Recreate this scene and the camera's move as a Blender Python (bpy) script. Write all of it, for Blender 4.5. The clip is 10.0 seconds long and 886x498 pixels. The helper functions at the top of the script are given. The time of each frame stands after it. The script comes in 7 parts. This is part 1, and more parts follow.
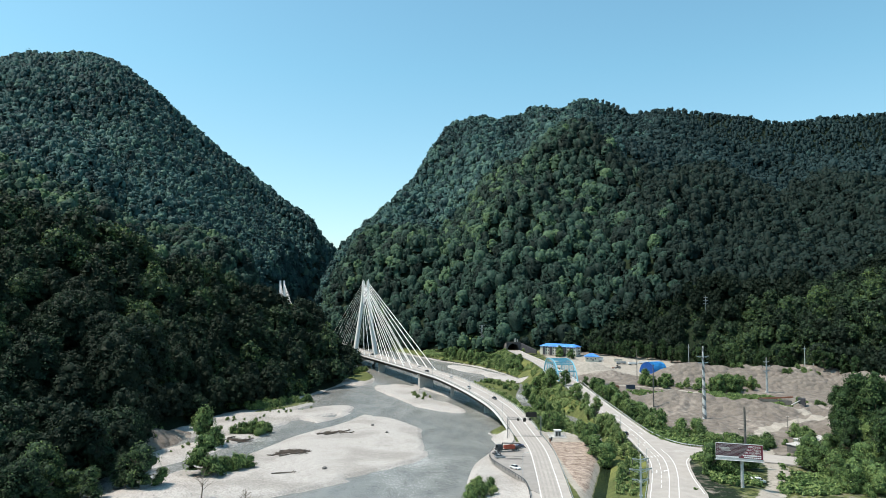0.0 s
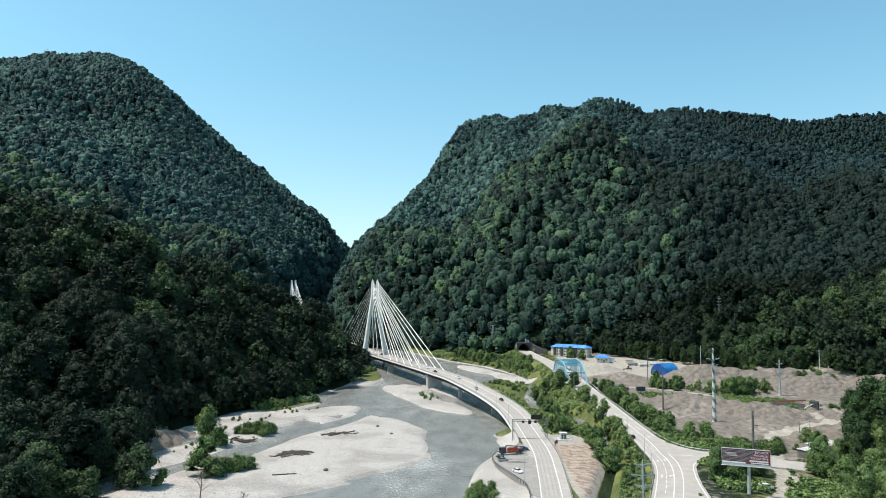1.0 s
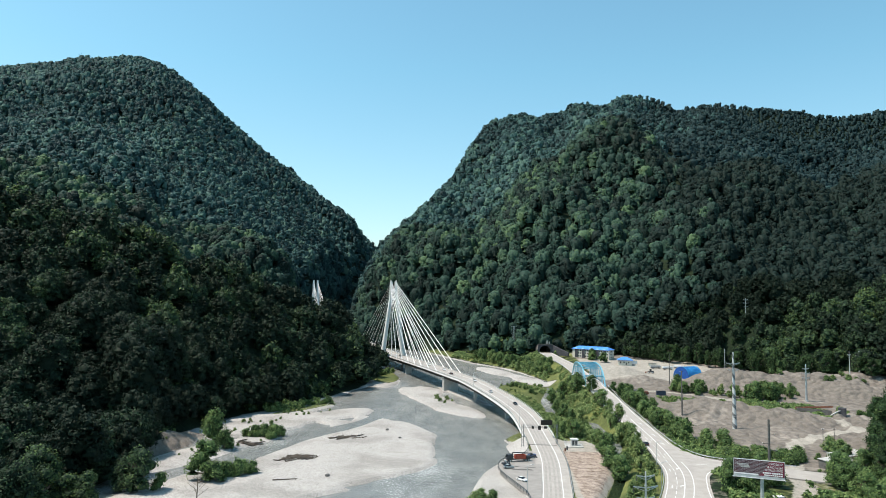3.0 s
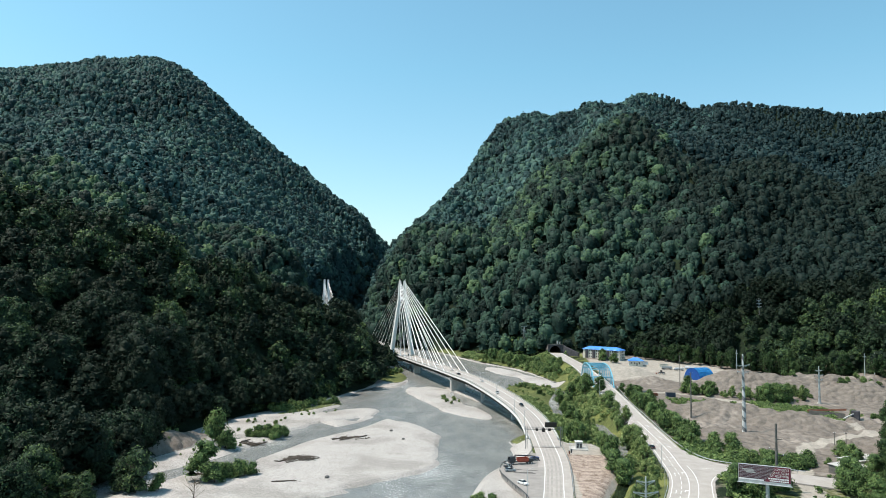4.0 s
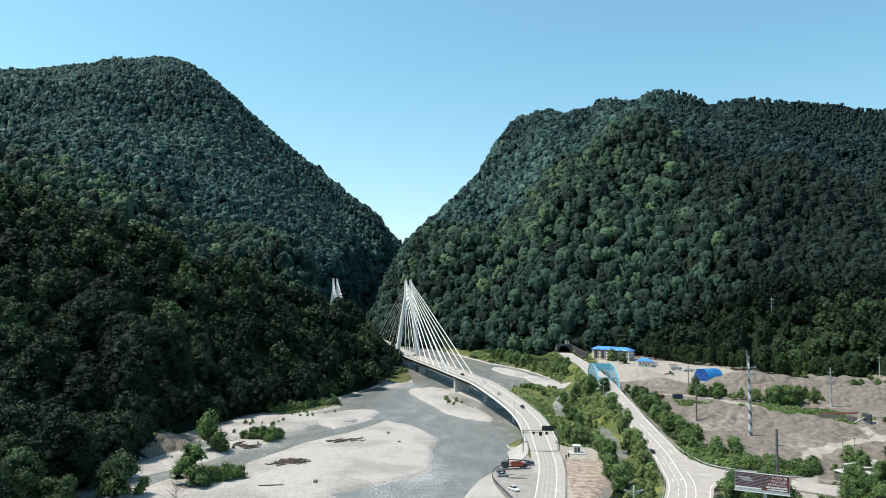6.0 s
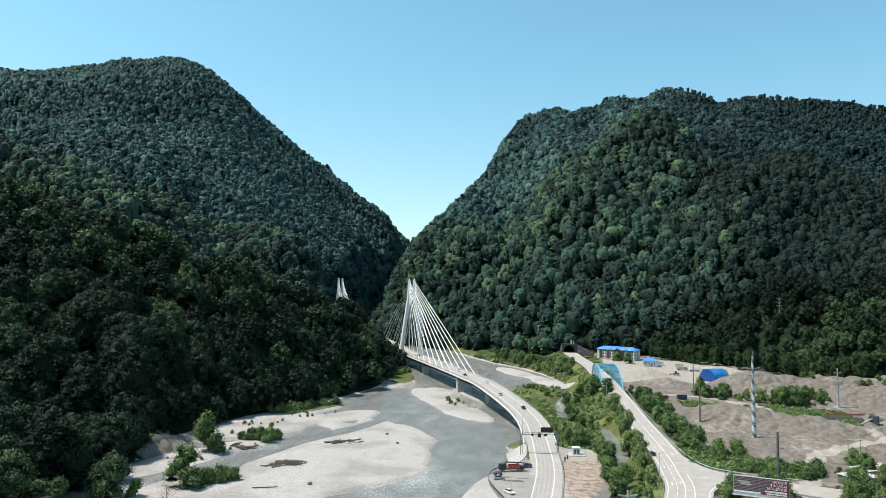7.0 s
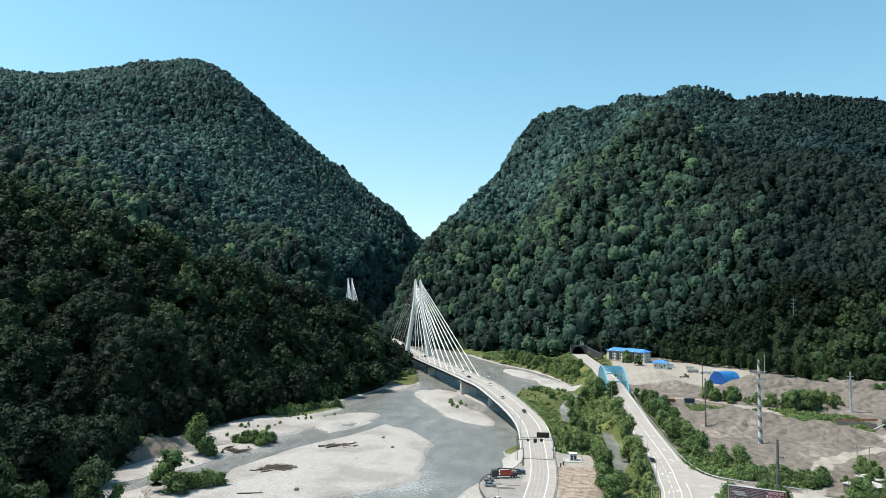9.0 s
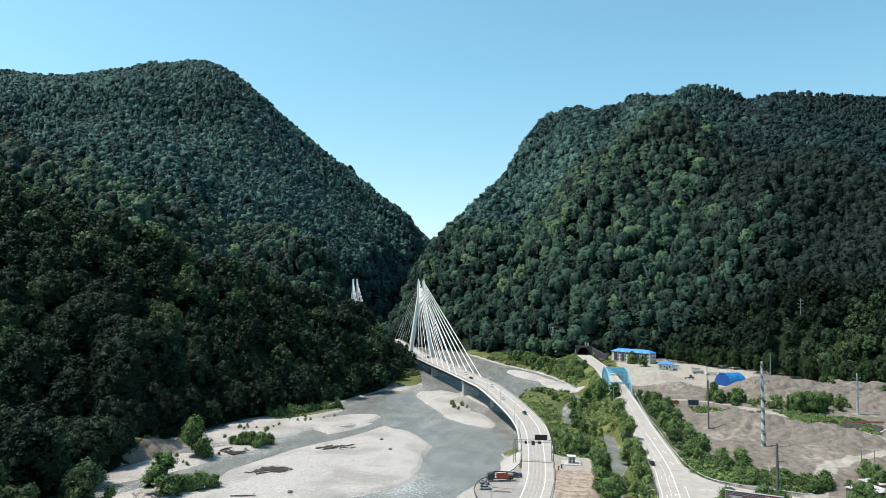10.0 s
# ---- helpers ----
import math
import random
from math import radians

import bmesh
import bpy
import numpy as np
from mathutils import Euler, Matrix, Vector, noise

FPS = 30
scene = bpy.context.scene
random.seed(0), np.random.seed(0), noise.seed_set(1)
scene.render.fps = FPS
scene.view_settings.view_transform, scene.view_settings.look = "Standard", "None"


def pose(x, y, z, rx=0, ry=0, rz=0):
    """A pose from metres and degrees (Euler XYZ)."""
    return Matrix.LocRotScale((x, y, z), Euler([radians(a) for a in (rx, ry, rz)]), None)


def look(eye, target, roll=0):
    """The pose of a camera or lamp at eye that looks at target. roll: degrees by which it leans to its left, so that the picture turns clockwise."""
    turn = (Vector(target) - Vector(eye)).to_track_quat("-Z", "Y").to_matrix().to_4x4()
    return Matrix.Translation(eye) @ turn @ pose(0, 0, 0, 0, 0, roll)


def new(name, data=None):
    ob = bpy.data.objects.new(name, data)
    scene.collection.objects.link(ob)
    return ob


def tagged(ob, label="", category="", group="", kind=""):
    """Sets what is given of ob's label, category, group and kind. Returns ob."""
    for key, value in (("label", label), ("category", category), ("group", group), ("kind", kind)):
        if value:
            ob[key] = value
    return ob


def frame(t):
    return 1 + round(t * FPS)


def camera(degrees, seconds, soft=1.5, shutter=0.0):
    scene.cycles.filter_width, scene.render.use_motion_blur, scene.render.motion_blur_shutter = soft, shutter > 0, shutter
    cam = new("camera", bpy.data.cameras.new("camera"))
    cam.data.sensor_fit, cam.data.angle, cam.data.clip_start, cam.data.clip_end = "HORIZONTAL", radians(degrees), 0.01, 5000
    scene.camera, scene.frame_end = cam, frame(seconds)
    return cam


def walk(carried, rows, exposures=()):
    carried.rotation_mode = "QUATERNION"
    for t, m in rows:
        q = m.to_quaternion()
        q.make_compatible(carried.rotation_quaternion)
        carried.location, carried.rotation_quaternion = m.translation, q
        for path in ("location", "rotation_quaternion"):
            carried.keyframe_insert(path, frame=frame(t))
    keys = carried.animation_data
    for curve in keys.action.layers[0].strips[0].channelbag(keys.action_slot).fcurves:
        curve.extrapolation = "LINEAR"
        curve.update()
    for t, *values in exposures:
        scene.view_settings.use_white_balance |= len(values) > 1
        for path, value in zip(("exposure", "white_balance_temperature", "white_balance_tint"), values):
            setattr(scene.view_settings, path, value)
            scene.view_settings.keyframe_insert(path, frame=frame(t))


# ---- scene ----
# Camera: a drone that drifts right and forward, rising slowly, turning left.
cam = camera(64.77, 10.0, soft=0.5)
FLIGHT = [  # seconds, x, y, z, turn to the left, tilt up, roll
    (0.0, 0.00, -0.00, 64.80, 0.003, 4.501, 0.464),
    (0.5, 2.41, 1.46, 65.17, 0.632, 4.469, 0.600),
    (1.0, 4.83, 2.88, 65.50, 1.238, 4.438, 0.650),
    (1.5, 7.25, 4.38, 65.86, 1.771, 4.434, 0.675),
    (2.0, 9.67, 5.91, 66.20, 2.341, 4.421, 0.729),
    (2.5, 12.12, 7.46, 66.57, 2.958, 4.405, 0.730),
    (4.0, 19.62, 12.59, 67.70, 4.888, 4.266, 0.911),
    (4.5, 21.95, 14.21, 67.95, 5.159, 4.228, 0.896),
    (5.0, 24.21, 15.94, 68.28, 5.532, 4.198, 0.911),
    (5.5, 26.53, 17.66, 68.61, 5.911, 4.147, 0.923),
    (7.0, 33.66, 23.17, 69.44, 7.049, 4.016, 0.859),
    (7.5, 36.13, 25.22, 69.70, 7.448, 3.973, 0.862),
    (8.0, 38.58, 27.12, 69.92, 7.813, 3.976, 0.868),
    (8.5, 40.91, 28.93, 70.16, 8.162, 3.977, 0.867),
    (9.0, 43.23, 30.72, 70.39, 8.541, 3.985, 0.872),
    (9.5, 45.59, 32.53, 70.52, 8.913, 3.990, 0.854),
    (10.0, 47.92, 34.34, 70.69, 9.297, 3.996, 0.857),
]
walk(cam, [(t, pose(x, y, z, 90 + tilt, 0, turn) @ pose(0, 0, 0, 0, 0, roll)) for t, x, y, z, turn, tilt, roll in FLIGHT])

# ---- sun, sky, exposure ----
SUN_UP, SUN_FROM = 63.0, Vector((-1.0, -0.12, 0.0)).normalized()
world = bpy.data.worlds.new("sky")
scene.world = world
world.use_nodes = True
wn, wl = world.node_tree.nodes, world.node_tree.links
sky = wn.new("ShaderNodeTexSky")
sky.sky_type, sky.sun_disc = "NISHITA", False
sky.sun_elevation, sky.sun_rotation = radians(SUN_UP), radians(-97)
sky.altitude, sky.air_density, sky.dust_density, sky.ozone_density = 100, 1.0, 1.2, 2.0
air = wn.new("ShaderNodeMix")  # clear mountain air: a cyan cast that pales towards the horizon
air.data_type, air.blend_type = "RGBA", "MULTIPLY"
air.inputs[0].default_value = 1.0
where, height, cast = wn.new("ShaderNodeTexCoord"), wn.new("ShaderNodeSeparateXYZ"), wn.new("ShaderNodeValToRGB")
cast.color_ramp.elements[0].position, cast.color_ramp.elements[0].color = 0.0, (1.02, 1.06, 0.95, 1)
cast.color_ramp.elements[1].position, cast.color_ramp.elements[1].color = 0.32, (0.82, 1.16, 1.01, 1)
wl.new(where.outputs["Generated"], height.inputs[0])
wl.new(height.outputs["Z"], cast.inputs[0])
wl.new(cast.outputs[0], air.inputs[7])
wl.new(sky.outputs[0], air.inputs[6])
wl.new(air.outputs[2], wn["Background"].inputs[0])
wn["Background"].inputs[1].default_value = 0.15
sun = new("sun", bpy.data.lights.new("sun", "SUN"))
sun.data.energy, sun.data.angle, sun.data.color = 4.35, radians(0.53), (1.0, 0.885, 0.785)
to_sun = SUN_FROM * math.cos(radians(SUN_UP)) + Vector((0, 0, math.sin(radians(SUN_UP))))
sun.matrix_world = look(to_sun * 900, (0, 0, 0))
scene.view_settings.exposure = 0.41

# ---- materials ----
def surface(name, dark, light, scale=1.0, rough=0.85, metal=0.0, bump=0.3, grain=8.0, patch=0.1, vary=0.0, spec=0.4, extra=None):
    """Colour from grain and broader patches, with relief. scale: patches per metre; grain: how much finer the grain is."""
    m = bpy.data.materials.new(name)
    m.use_nodes = True
    n, l = m.node_tree.nodes, m.node_tree.links
    b = n["Principled BSDF"]
    geo = n.new("ShaderNodeNewGeometry")
    big, fine = n.new("ShaderNodeTexNoise"), n.new("ShaderNodeTexNoise")
    big.inputs["Scale"].default_value, big.inputs["Detail"].default_value = scale, 4
    fine.inputs["Scale"].default_value, fine.inputs["Detail"].default_value = scale * grain, 5
    for t in (big, fine):
        l.new(geo.outputs["Position"], t.inputs["Vector"])
    add = n.new("ShaderNodeMath")
    add.operation = "MULTIPLY_ADD"
    add.inputs[1].default_value = 0.55
    l.new(big.outputs[0], add.inputs[0])
    half = n.new("ShaderNodeMath")
    half.operation = "MULTIPLY"
    half.inputs[1].default_value = 0.45
    l.new(fine.outputs[0], half.inputs[0])
    l.new(half.outputs[0], add.inputs[2])
    ramp = n.new("ShaderNodeValToRGB")
    ramp.color_ramp.elements[0].position, ramp.color_ramp.elements[1].position = 0.35, 0.66
    ramp.color_ramp.elements[0].color, ramp.color_ramp.elements[1].color = (*dark, 1), (*light, 1)
    l.new(add.outputs[0], ramp.inputs[0])
    colour = ramp.outputs[0]
    if vary:
        info, hsv, spread = n.new("ShaderNodeObjectInfo"), n.new("ShaderNodeHueSaturation"), n.new("ShaderNodeMapRange")
        spread.inputs[3].default_value, spread.inputs[4].default_value = 1 - vary, 1 + vary
        l.new(info.outputs["Random"], spread.inputs[0])
        l.new(spread.outputs[0], hsv.inputs["Value"])
        l.new(colour, hsv.inputs["Color"])
        colour = hsv.outputs[0]
    l.new(colour, b.inputs["Base Color"])
    b.inputs["Roughness"].default_value, b.inputs["Metallic"].default_value = rough, metal
    b.inputs["Specular IOR Level"].default_value = spec
    if bump:
        bp = n.new("ShaderNodeBump")
        bp.inputs["Strength"].default_value, bp.inputs["Distance"].default_value = bump, 0.3 / scale / grain
        l.new(fine.outputs[0], bp.inputs["Height"])
        l.new(bp.outputs[0], b.inputs["Normal"])
    return m


def foliage(name, dark, light, tip, scale=0.9):
    """Leaf masses: tone from the plant and its painted shade (attribute or object), mottling by clump, and fine leaf
    relief.
    """
    m = bpy.data.materials.new(name)
    m.use_nodes = True
    n, l = m.node_tree.nodes, m.node_tree.links
    b = n["Principled BSDF"]
    geo, att, info = n.new("ShaderNodeNewGeometry"), n.new("ShaderNodeAttribute"), n.new("ShaderNodeObjectInfo")
    att.attribute_name = "tone"
    noise1, noise2 = n.new("ShaderNodeTexNoise"), n.new("ShaderNodeTexNoise")
    noise1.inputs["Scale"].default_value, noise1.inputs["Detail"].default_value = scale, 5
    noise2.inputs["Scale"].default_value, noise2.inputs["Detail"].default_value = scale * 0.02, 3
    for t in (noise1, noise2):
        l.new(geo.outputs["Position"], t.inputs["Vector"])
    mixed = None
    for out, k in ((noise1.outputs[0], 0.8), (noise2.outputs[0], 0.3), (att.outputs["Fac"], 0.42), (info.outputs["Random"], 0.2), (geo.outputs["Random Per Island"], 0.15)):
        mul = n.new("ShaderNodeMath")
        mul.operation = "MULTIPLY_ADD"
        mul.inputs[1].default_value = k
        l.new(out, mul.inputs[0])
        if mixed:
            l.new(mixed, mul.inputs[2])
        else:
            mul.inputs[2].default_value = -0.3
        mixed = mul.outputs[0]
    ramp = n.new("ShaderNodeValToRGB")
    e = ramp.color_ramp.elements
    e[0].position, e[0].color = 0.25, (*dark, 1)
    e[1].position, e[1].color = 0.62, (*light, 1)
    e2 = e.new(0.95)
    e2.color = (*tip, 1)
    l.new(mixed, ramp.inputs[0])
    l.new(ramp.outputs[0], b.inputs["Base Color"])
    b.inputs["Roughness"].default_value, b.inputs["Specular IOR Level"].default_value = 0.65, 0.12
    bp = n.new("ShaderNodeBump")
    bp.inputs["Strength"].default_value, bp.inputs["Distance"].default_value = 0.5, 0.6 / scale
    l.new(noise1.outputs[0], bp.inputs["Height"])
    l.new(bp.outputs[0], b.inputs["Normal"])
    return m


def plain(name, colour, rough=0.5, metal=0.0, spec=0.5):
    """Small painted or metal things: a colour with slight soiling."""
    return surface(name, [c * 0.82 for c in colour], colour, scale=1.2, rough=rough, metal=metal, bump=0.06, spec=spec)


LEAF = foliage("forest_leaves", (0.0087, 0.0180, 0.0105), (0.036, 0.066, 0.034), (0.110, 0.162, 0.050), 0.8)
# slope and mountain leaves carry aerial haze as a bluer base colour
LEAF_HALF_HAZED = foliage("half_hazed_leaves", (0.0090, 0.0205, 0.0165), (0.033, 0.071, 0.053), (0.095, 0.155, 0.072), 0.7)
LEAF_HAZED = foliage("hazed_leaves", (0.0150, 0.036, 0.0375), (0.050, 0.110, 0.104), (0.098, 0.172, 0.125), 0.55)
LEAF_NEAR = foliage("broad_leaves", (0.024, 0.046, 0.018), (0.098, 0.162, 0.056), (0.22, 0.28, 0.10), 1.6)
LEAF_TALL = foliage("olive_leaves", (0.008, 0.019, 0.008), (0.030, 0.062, 0.023), (0.095, 0.14, 0.05), 1.3)
LEAF_WILLOW = foliage("willow_leaves", (0.045, 0.075, 0.027), (0.15, 0.215, 0.075), (0.31, 0.36, 0.15), 1.6)
BARK = surface("bark", (0.05, 0.04, 0.03), (0.16, 0.13, 0.10), 2.0, bump=0.6)
DEADWOOD = surface("bleached_wood", (0.035, 0.028, 0.022), (0.12, 0.098, 0.08), 2.0, bump=0.5)
ASPHALT = surface("asphalt", (0.29, 0.268, 0.248), (0.395, 0.366, 0.337), 0.25, rough=0.9, bump=0.15, grain=30)
ASPHALT_OLD = surface("worn_asphalt", (0.215, 0.20, 0.188), (0.31, 0.292, 0.272), 0.3, rough=0.9, bump=0.15, grain=30)
ASPHALT_TRACK = surface("polished_asphalt", (0.245, 0.228, 0.212), (0.35, 0.325, 0.30), 0.3, rough=0.85, bump=0.1, grain=20)
CONCRETE = surface("concrete", (0.34, 0.335, 0.32), (0.50, 0.49, 0.47), 0.5, rough=0.85, bump=0.12, grain=10)
CONCRETE_PALE = surface("pale_painted_concrete", (0.52, 0.54, 0.52), (0.66, 0.68, 0.66), 0.4, rough=0.7, bump=0.08, grain=10)
CONCRETE_DARK = surface("stained_concrete", (0.055, 0.055, 0.052), (0.16, 0.152, 0.14), 0.4, rough=0.9, bump=0.2, grain=10)
LINE_WHITE = surface("road_paint", (0.55, 0.55, 0.54), (0.80, 0.80, 0.79), 2.0, rough=0.7, bump=0.05)
WHITE = plain("white_paint", (0.80, 0.80, 0.80), 0.4)
STEEL = surface("galvanised_steel", (0.34, 0.36, 0.37), (0.55, 0.57, 0.58), 0.6, rough=0.5, metal=0.4, bump=0.05)
STEEL_PALE = surface("pale_mast_paint", (0.42, 0.44, 0.44), (0.62, 0.63, 0.62), 0.6, rough=0.6, bump=0.05)
STEEL_DULL = surface("dull_mast_band", (0.10, 0.105, 0.11), (0.20, 0.21, 0.215), 0.6, rough=0.7, bump=0.05)
# girder base colour is near black to paint the shade under the deck
GIRDER = surface("shaded_girder", (0.012, 0.013, 0.014), (0.035, 0.035, 0.034), 0.4, rough=0.8, bump=0.1)
STEEL_DARK = plain("dark_steel", (0.05, 0.055, 0.06), 0.5, 0.3)
BLACK = plain("black_panel", (0.012, 0.012, 0.013), 0.35)
RUBBER = plain("rubber", (0.02, 0.02, 0.02), 0.8)
GLASS = plain("tinted_glass", (0.015, 0.02, 0.025), 0.08, spec=0.8)
BLUE_ARCH = surface("pale_blue_paint", (0.095, 0.31, 0.43), (0.18, 0.45, 0.58), 0.7, rough=0.5, bump=0.05)
# hangar blues: end sheet darkened as shade, roof sheet lightened as sunlight
BLUE_SHADE = surface("shaded_tarpaulin", (0.006, 0.05, 0.22), (0.012, 0.085, 0.33), 0.3, rough=0.5, bump=0.1, grain=3)
BLUE_ROOF = surface("blue_sheet_roof", (0.05, 0.20, 0.62), (0.09, 0.30, 0.78), 0.4, rough=0.4, bump=0.05)
BLUE_LIT = surface("sunlit_tarpaulin", (0.03, 0.26, 0.62), (0.06, 0.38, 0.80), 0.3, rough=0.4, bump=0.1, grain=3)
RED_RUST = surface("red_machine_paint", (0.22, 0.035, 0.02), (0.42, 0.09, 0.05), 1.0, rough=0.5, bump=0.1)
RUST = surface("rusty_iron", (0.09, 0.035, 0.025), (0.24, 0.10, 0.06), 1.0, rough=0.8, bump=0.2)
RENDER_CREAM = surface("cream_render", (0.50, 0.47, 0.40), (0.68, 0.64, 0.55), 0.5, bump=0.1)
RENDER_DARK = surface("dark_cladding", (0.035, 0.035, 0.04), (0.08, 0.08, 0.09), 0.5, bump=0.1)


def ground_material():
    """One sheet: woodland soil, river gravel, grass, brown earth and crushed stone, told apart by masks with ragged edges."""
    m = bpy.data.materials.new("valley_ground")
    m.use_nodes = True
    n, l = m.node_tree.nodes, m.node_tree.links
    b = n["Principled BSDF"]
    geo = n.new("ShaderNodeNewGeometry")

    def noise_at(scale, detail=5):
        t = n.new("ShaderNodeTexNoise")
        t.inputs["Scale"].default_value, t.inputs["Detail"].default_value = scale, detail
        l.new(geo.outputs["Position"], t.inputs["Vector"])
        return t.outputs[0]

    def ramp_of(value, dark, light, lo=0.35, hi=0.66):
        r = n.new("ShaderNodeValToRGB")
        r.color_ramp.elements[0].position, r.color_ramp.elements[1].position = lo, hi
        r.color_ramp.elements[0].color, r.color_ramp.elements[1].color = (*dark, 1), (*light, 1)
        l.new(value, r.inputs[0])
        return r.outputs[0]

    def blend(a, c, f):
        mx = n.new("ShaderNodeMix")
        mx.data_type = "RGBA"
        l.new(f, mx.inputs[0])
        l.new(a, mx.inputs[6])
        l.new(c, mx.inputs[7])
        return mx.outputs[2]

    def average(a, c, k=0.5):
        mx = n.new("ShaderNodeMix")
        mx.inputs[0].default_value = k
        l.new(a, mx.inputs[2])
        l.new(c, mx.inputs[3])
        return mx.outputs[0]

    def mask(name, ragged):
        a = n.new("ShaderNodeAttribute")
        a.attribute_name = name
        add = n.new("ShaderNodeMath")
        add.operation = "ADD"
        l.new(a.outputs["Fac"], add.inputs[0])
        l.new(ragged, add.inputs[1])
        r = n.new("ShaderNodeMapRange")
        r.inputs[1].default_value, r.inputs[2].default_value = 0.93, 1.07
        l.new(add.outputs[0], r.inputs[0])
        return r.outputs[0]

    rag = average(noise_at(0.09), noise_at(0.5))
    mid, fine, patch = noise_at(0.35), noise_at(2.2), noise_at(0.045)
    vor = n.new("ShaderNodeTexVoronoi")
    vor.inputs["Scale"].default_value = 1.8
    l.new(geo.outputs["Position"], vor.inputs["Vector"])
    pebble = average(fine, vor.outputs["Distance"], 0.45)
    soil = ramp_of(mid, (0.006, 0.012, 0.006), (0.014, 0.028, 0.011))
    gravel = blend(ramp_of(pebble, (0.225, 0.214, 0.203), (0.455, 0.432, 0.41), 0.28, 0.62), ramp_of(pebble, (0.175, 0.166, 0.155), (0.36, 0.34, 0.317), 0.3, 0.65), ramp_of(patch, (0, 0, 0), (1, 1, 1), 0.46, 0.62))
    grass = blend(ramp_of(average(mid, fine), (0.045, 0.06, 0.02), (0.13, 0.15, 0.05)), ramp_of(fine, (0.10, 0.115, 0.034), (0.20, 0.215, 0.068)), ramp_of(patch, (0, 0, 0), (1, 1, 1), 0.5, 0.62))
    dirt = ramp_of(average(mid, fine), (0.14, 0.10, 0.078), (0.42, 0.345, 0.29), 0.38, 0.6)
    crush = blend(ramp_of(average(mid, fine), (0.115, 0.100, 0.086), (0.225, 0.198, 0.172)), ramp_of(mid, (0.18, 0.158, 0.138), (0.31, 0.275, 0.24)), ramp_of(patch, (0, 0, 0), (1, 1, 1), 0.52, 0.66))
    pale = ramp_of(average(mid, fine), (0.24, 0.22, 0.19), (0.40, 0.37, 0.325))
    colour, masks = soil, {}
    for name, c in (("grass", grass), ("crush", crush), ("pale", pale), ("dirt", dirt), ("gravel", gravel)):
        cover_mask = mask(name, rag)
        masks[name] = cover_mask
        colour = blend(colour, c, cover_mask)
    l.new(colour, b.inputs["Base Color"])
    b.inputs["Roughness"].default_value, b.inputs["Specular IOR Level"].default_value = 0.92, 0.2
    bp = n.new("ShaderNodeBump")
    bp.inputs["Strength"].default_value, bp.inputs["Distance"].default_value = 0.8, 0.7
    l.new(average(pebble, mid, 0.4), bp.inputs["Height"])
    # loads of stone tipped close together: small cones
    tips = n.new("ShaderNodeTexVoronoi")
    tips.inputs["Scale"].default_value = 0.2
    l.new(geo.outputs["Position"], tips.inputs["Vector"])
    both = n.new("ShaderNodeMath")
    both.operation = "MULTIPLY"
    loose = n.new("ShaderNodeMath")
    loose.operation, loose.use_clamp = "SUBTRACT", True
    l.new(masks["crush"], loose.inputs[0])
    l.new(masks["pale"], loose.inputs[1])
    l.new(loose.outputs[0], both.inputs[0])
    l.new(average(noise_at(0.03), noise_at(0.12), 0.3), both.inputs[1])
    piles = n.new("ShaderNodeBump")
    piles.invert = True
    piles.inputs["Distance"].default_value = 4.5
    l.new(both.outputs[0], piles.inputs["Strength"])
    l.new(tips.outputs["Distance"], piles.inputs["Height"])
    l.new(bp.outputs[0], piles.inputs["Normal"])
    l.new(piles.outputs[0], b.inputs["Normal"])
    return m


def water_material():
    m = bpy.data.materials.new("silty_water")
    m.use_nodes = True
    n, l = m.node_tree.nodes, m.node_tree.links
    b = n["Principled BSDF"]
    geo, mp = n.new("ShaderNodeNewGeometry"), n.new("ShaderNodeMapping")
    mp.inputs["Rotation"].default_value[2], mp.inputs["Scale"].default_value = radians(20), (1.0, 0.45, 1.0)
    l.new(geo.outputs["Position"], mp.inputs[0])
    tex = []
    for s, d in ((1.5, 5), (0.12, 5), (0.03, 3)):
        t = n.new("ShaderNodeTexNoise")
        t.inputs["Scale"].default_value, t.inputs["Detail"].default_value = s, d
        l.new(mp.outputs[0], t.inputs["Vector"])
        tex.append(t)
    base = n.new("ShaderNodeValToRGB")
    base.color_ramp.elements[0].position, base.color_ramp.elements[1].position = 0.4, 0.62
    base.color_ramp.elements[0].color, base.color_ramp.elements[1].color = (0.168, 0.174, 0.168, 1), (0.208, 0.213, 0.205, 1)
    l.new(tex[1].outputs[0], base.inputs[0])
    mul = n.new("ShaderNodeMath")
    mul.operation = "MULTIPLY"
    l.new(tex[0].outputs[0], mul.inputs[0])
    l.new(tex[2].outputs[0], mul.inputs[1])
    foam = n.new("ShaderNodeMapRange")
    foam.inputs[1].default_value, foam.inputs[2].default_value, foam.inputs[4].default_value = 0.30, 0.41, 0.75
    l.new(mul.outputs[0], foam.inputs[0])
    mx = n.new("ShaderNodeMix")
    mx.data_type = "RGBA"
    mx.inputs[7].default_value = (0.55, 0.56, 0.55, 1)
    l.new(foam.outputs[0], mx.inputs[0])
    l.new(base.outputs[0], mx.inputs[6])
    l.new(mx.outputs[2], b.inputs["Base Color"])
    b.inputs["Roughness"].default_value, b.inputs["IOR"].default_value = 0.22, 1.33
    bp = n.new("ShaderNodeBump")
    bp.inputs["Strength"].default_value, bp.inputs["Distance"].default_value = 0.6, 0.6
    l.new(tex[0].outputs[0], bp.inputs["Height"])
    l.new(bp.outputs[0], b.inputs["Normal"])
    return m


GROUND, WATER = ground_material(), water_material()

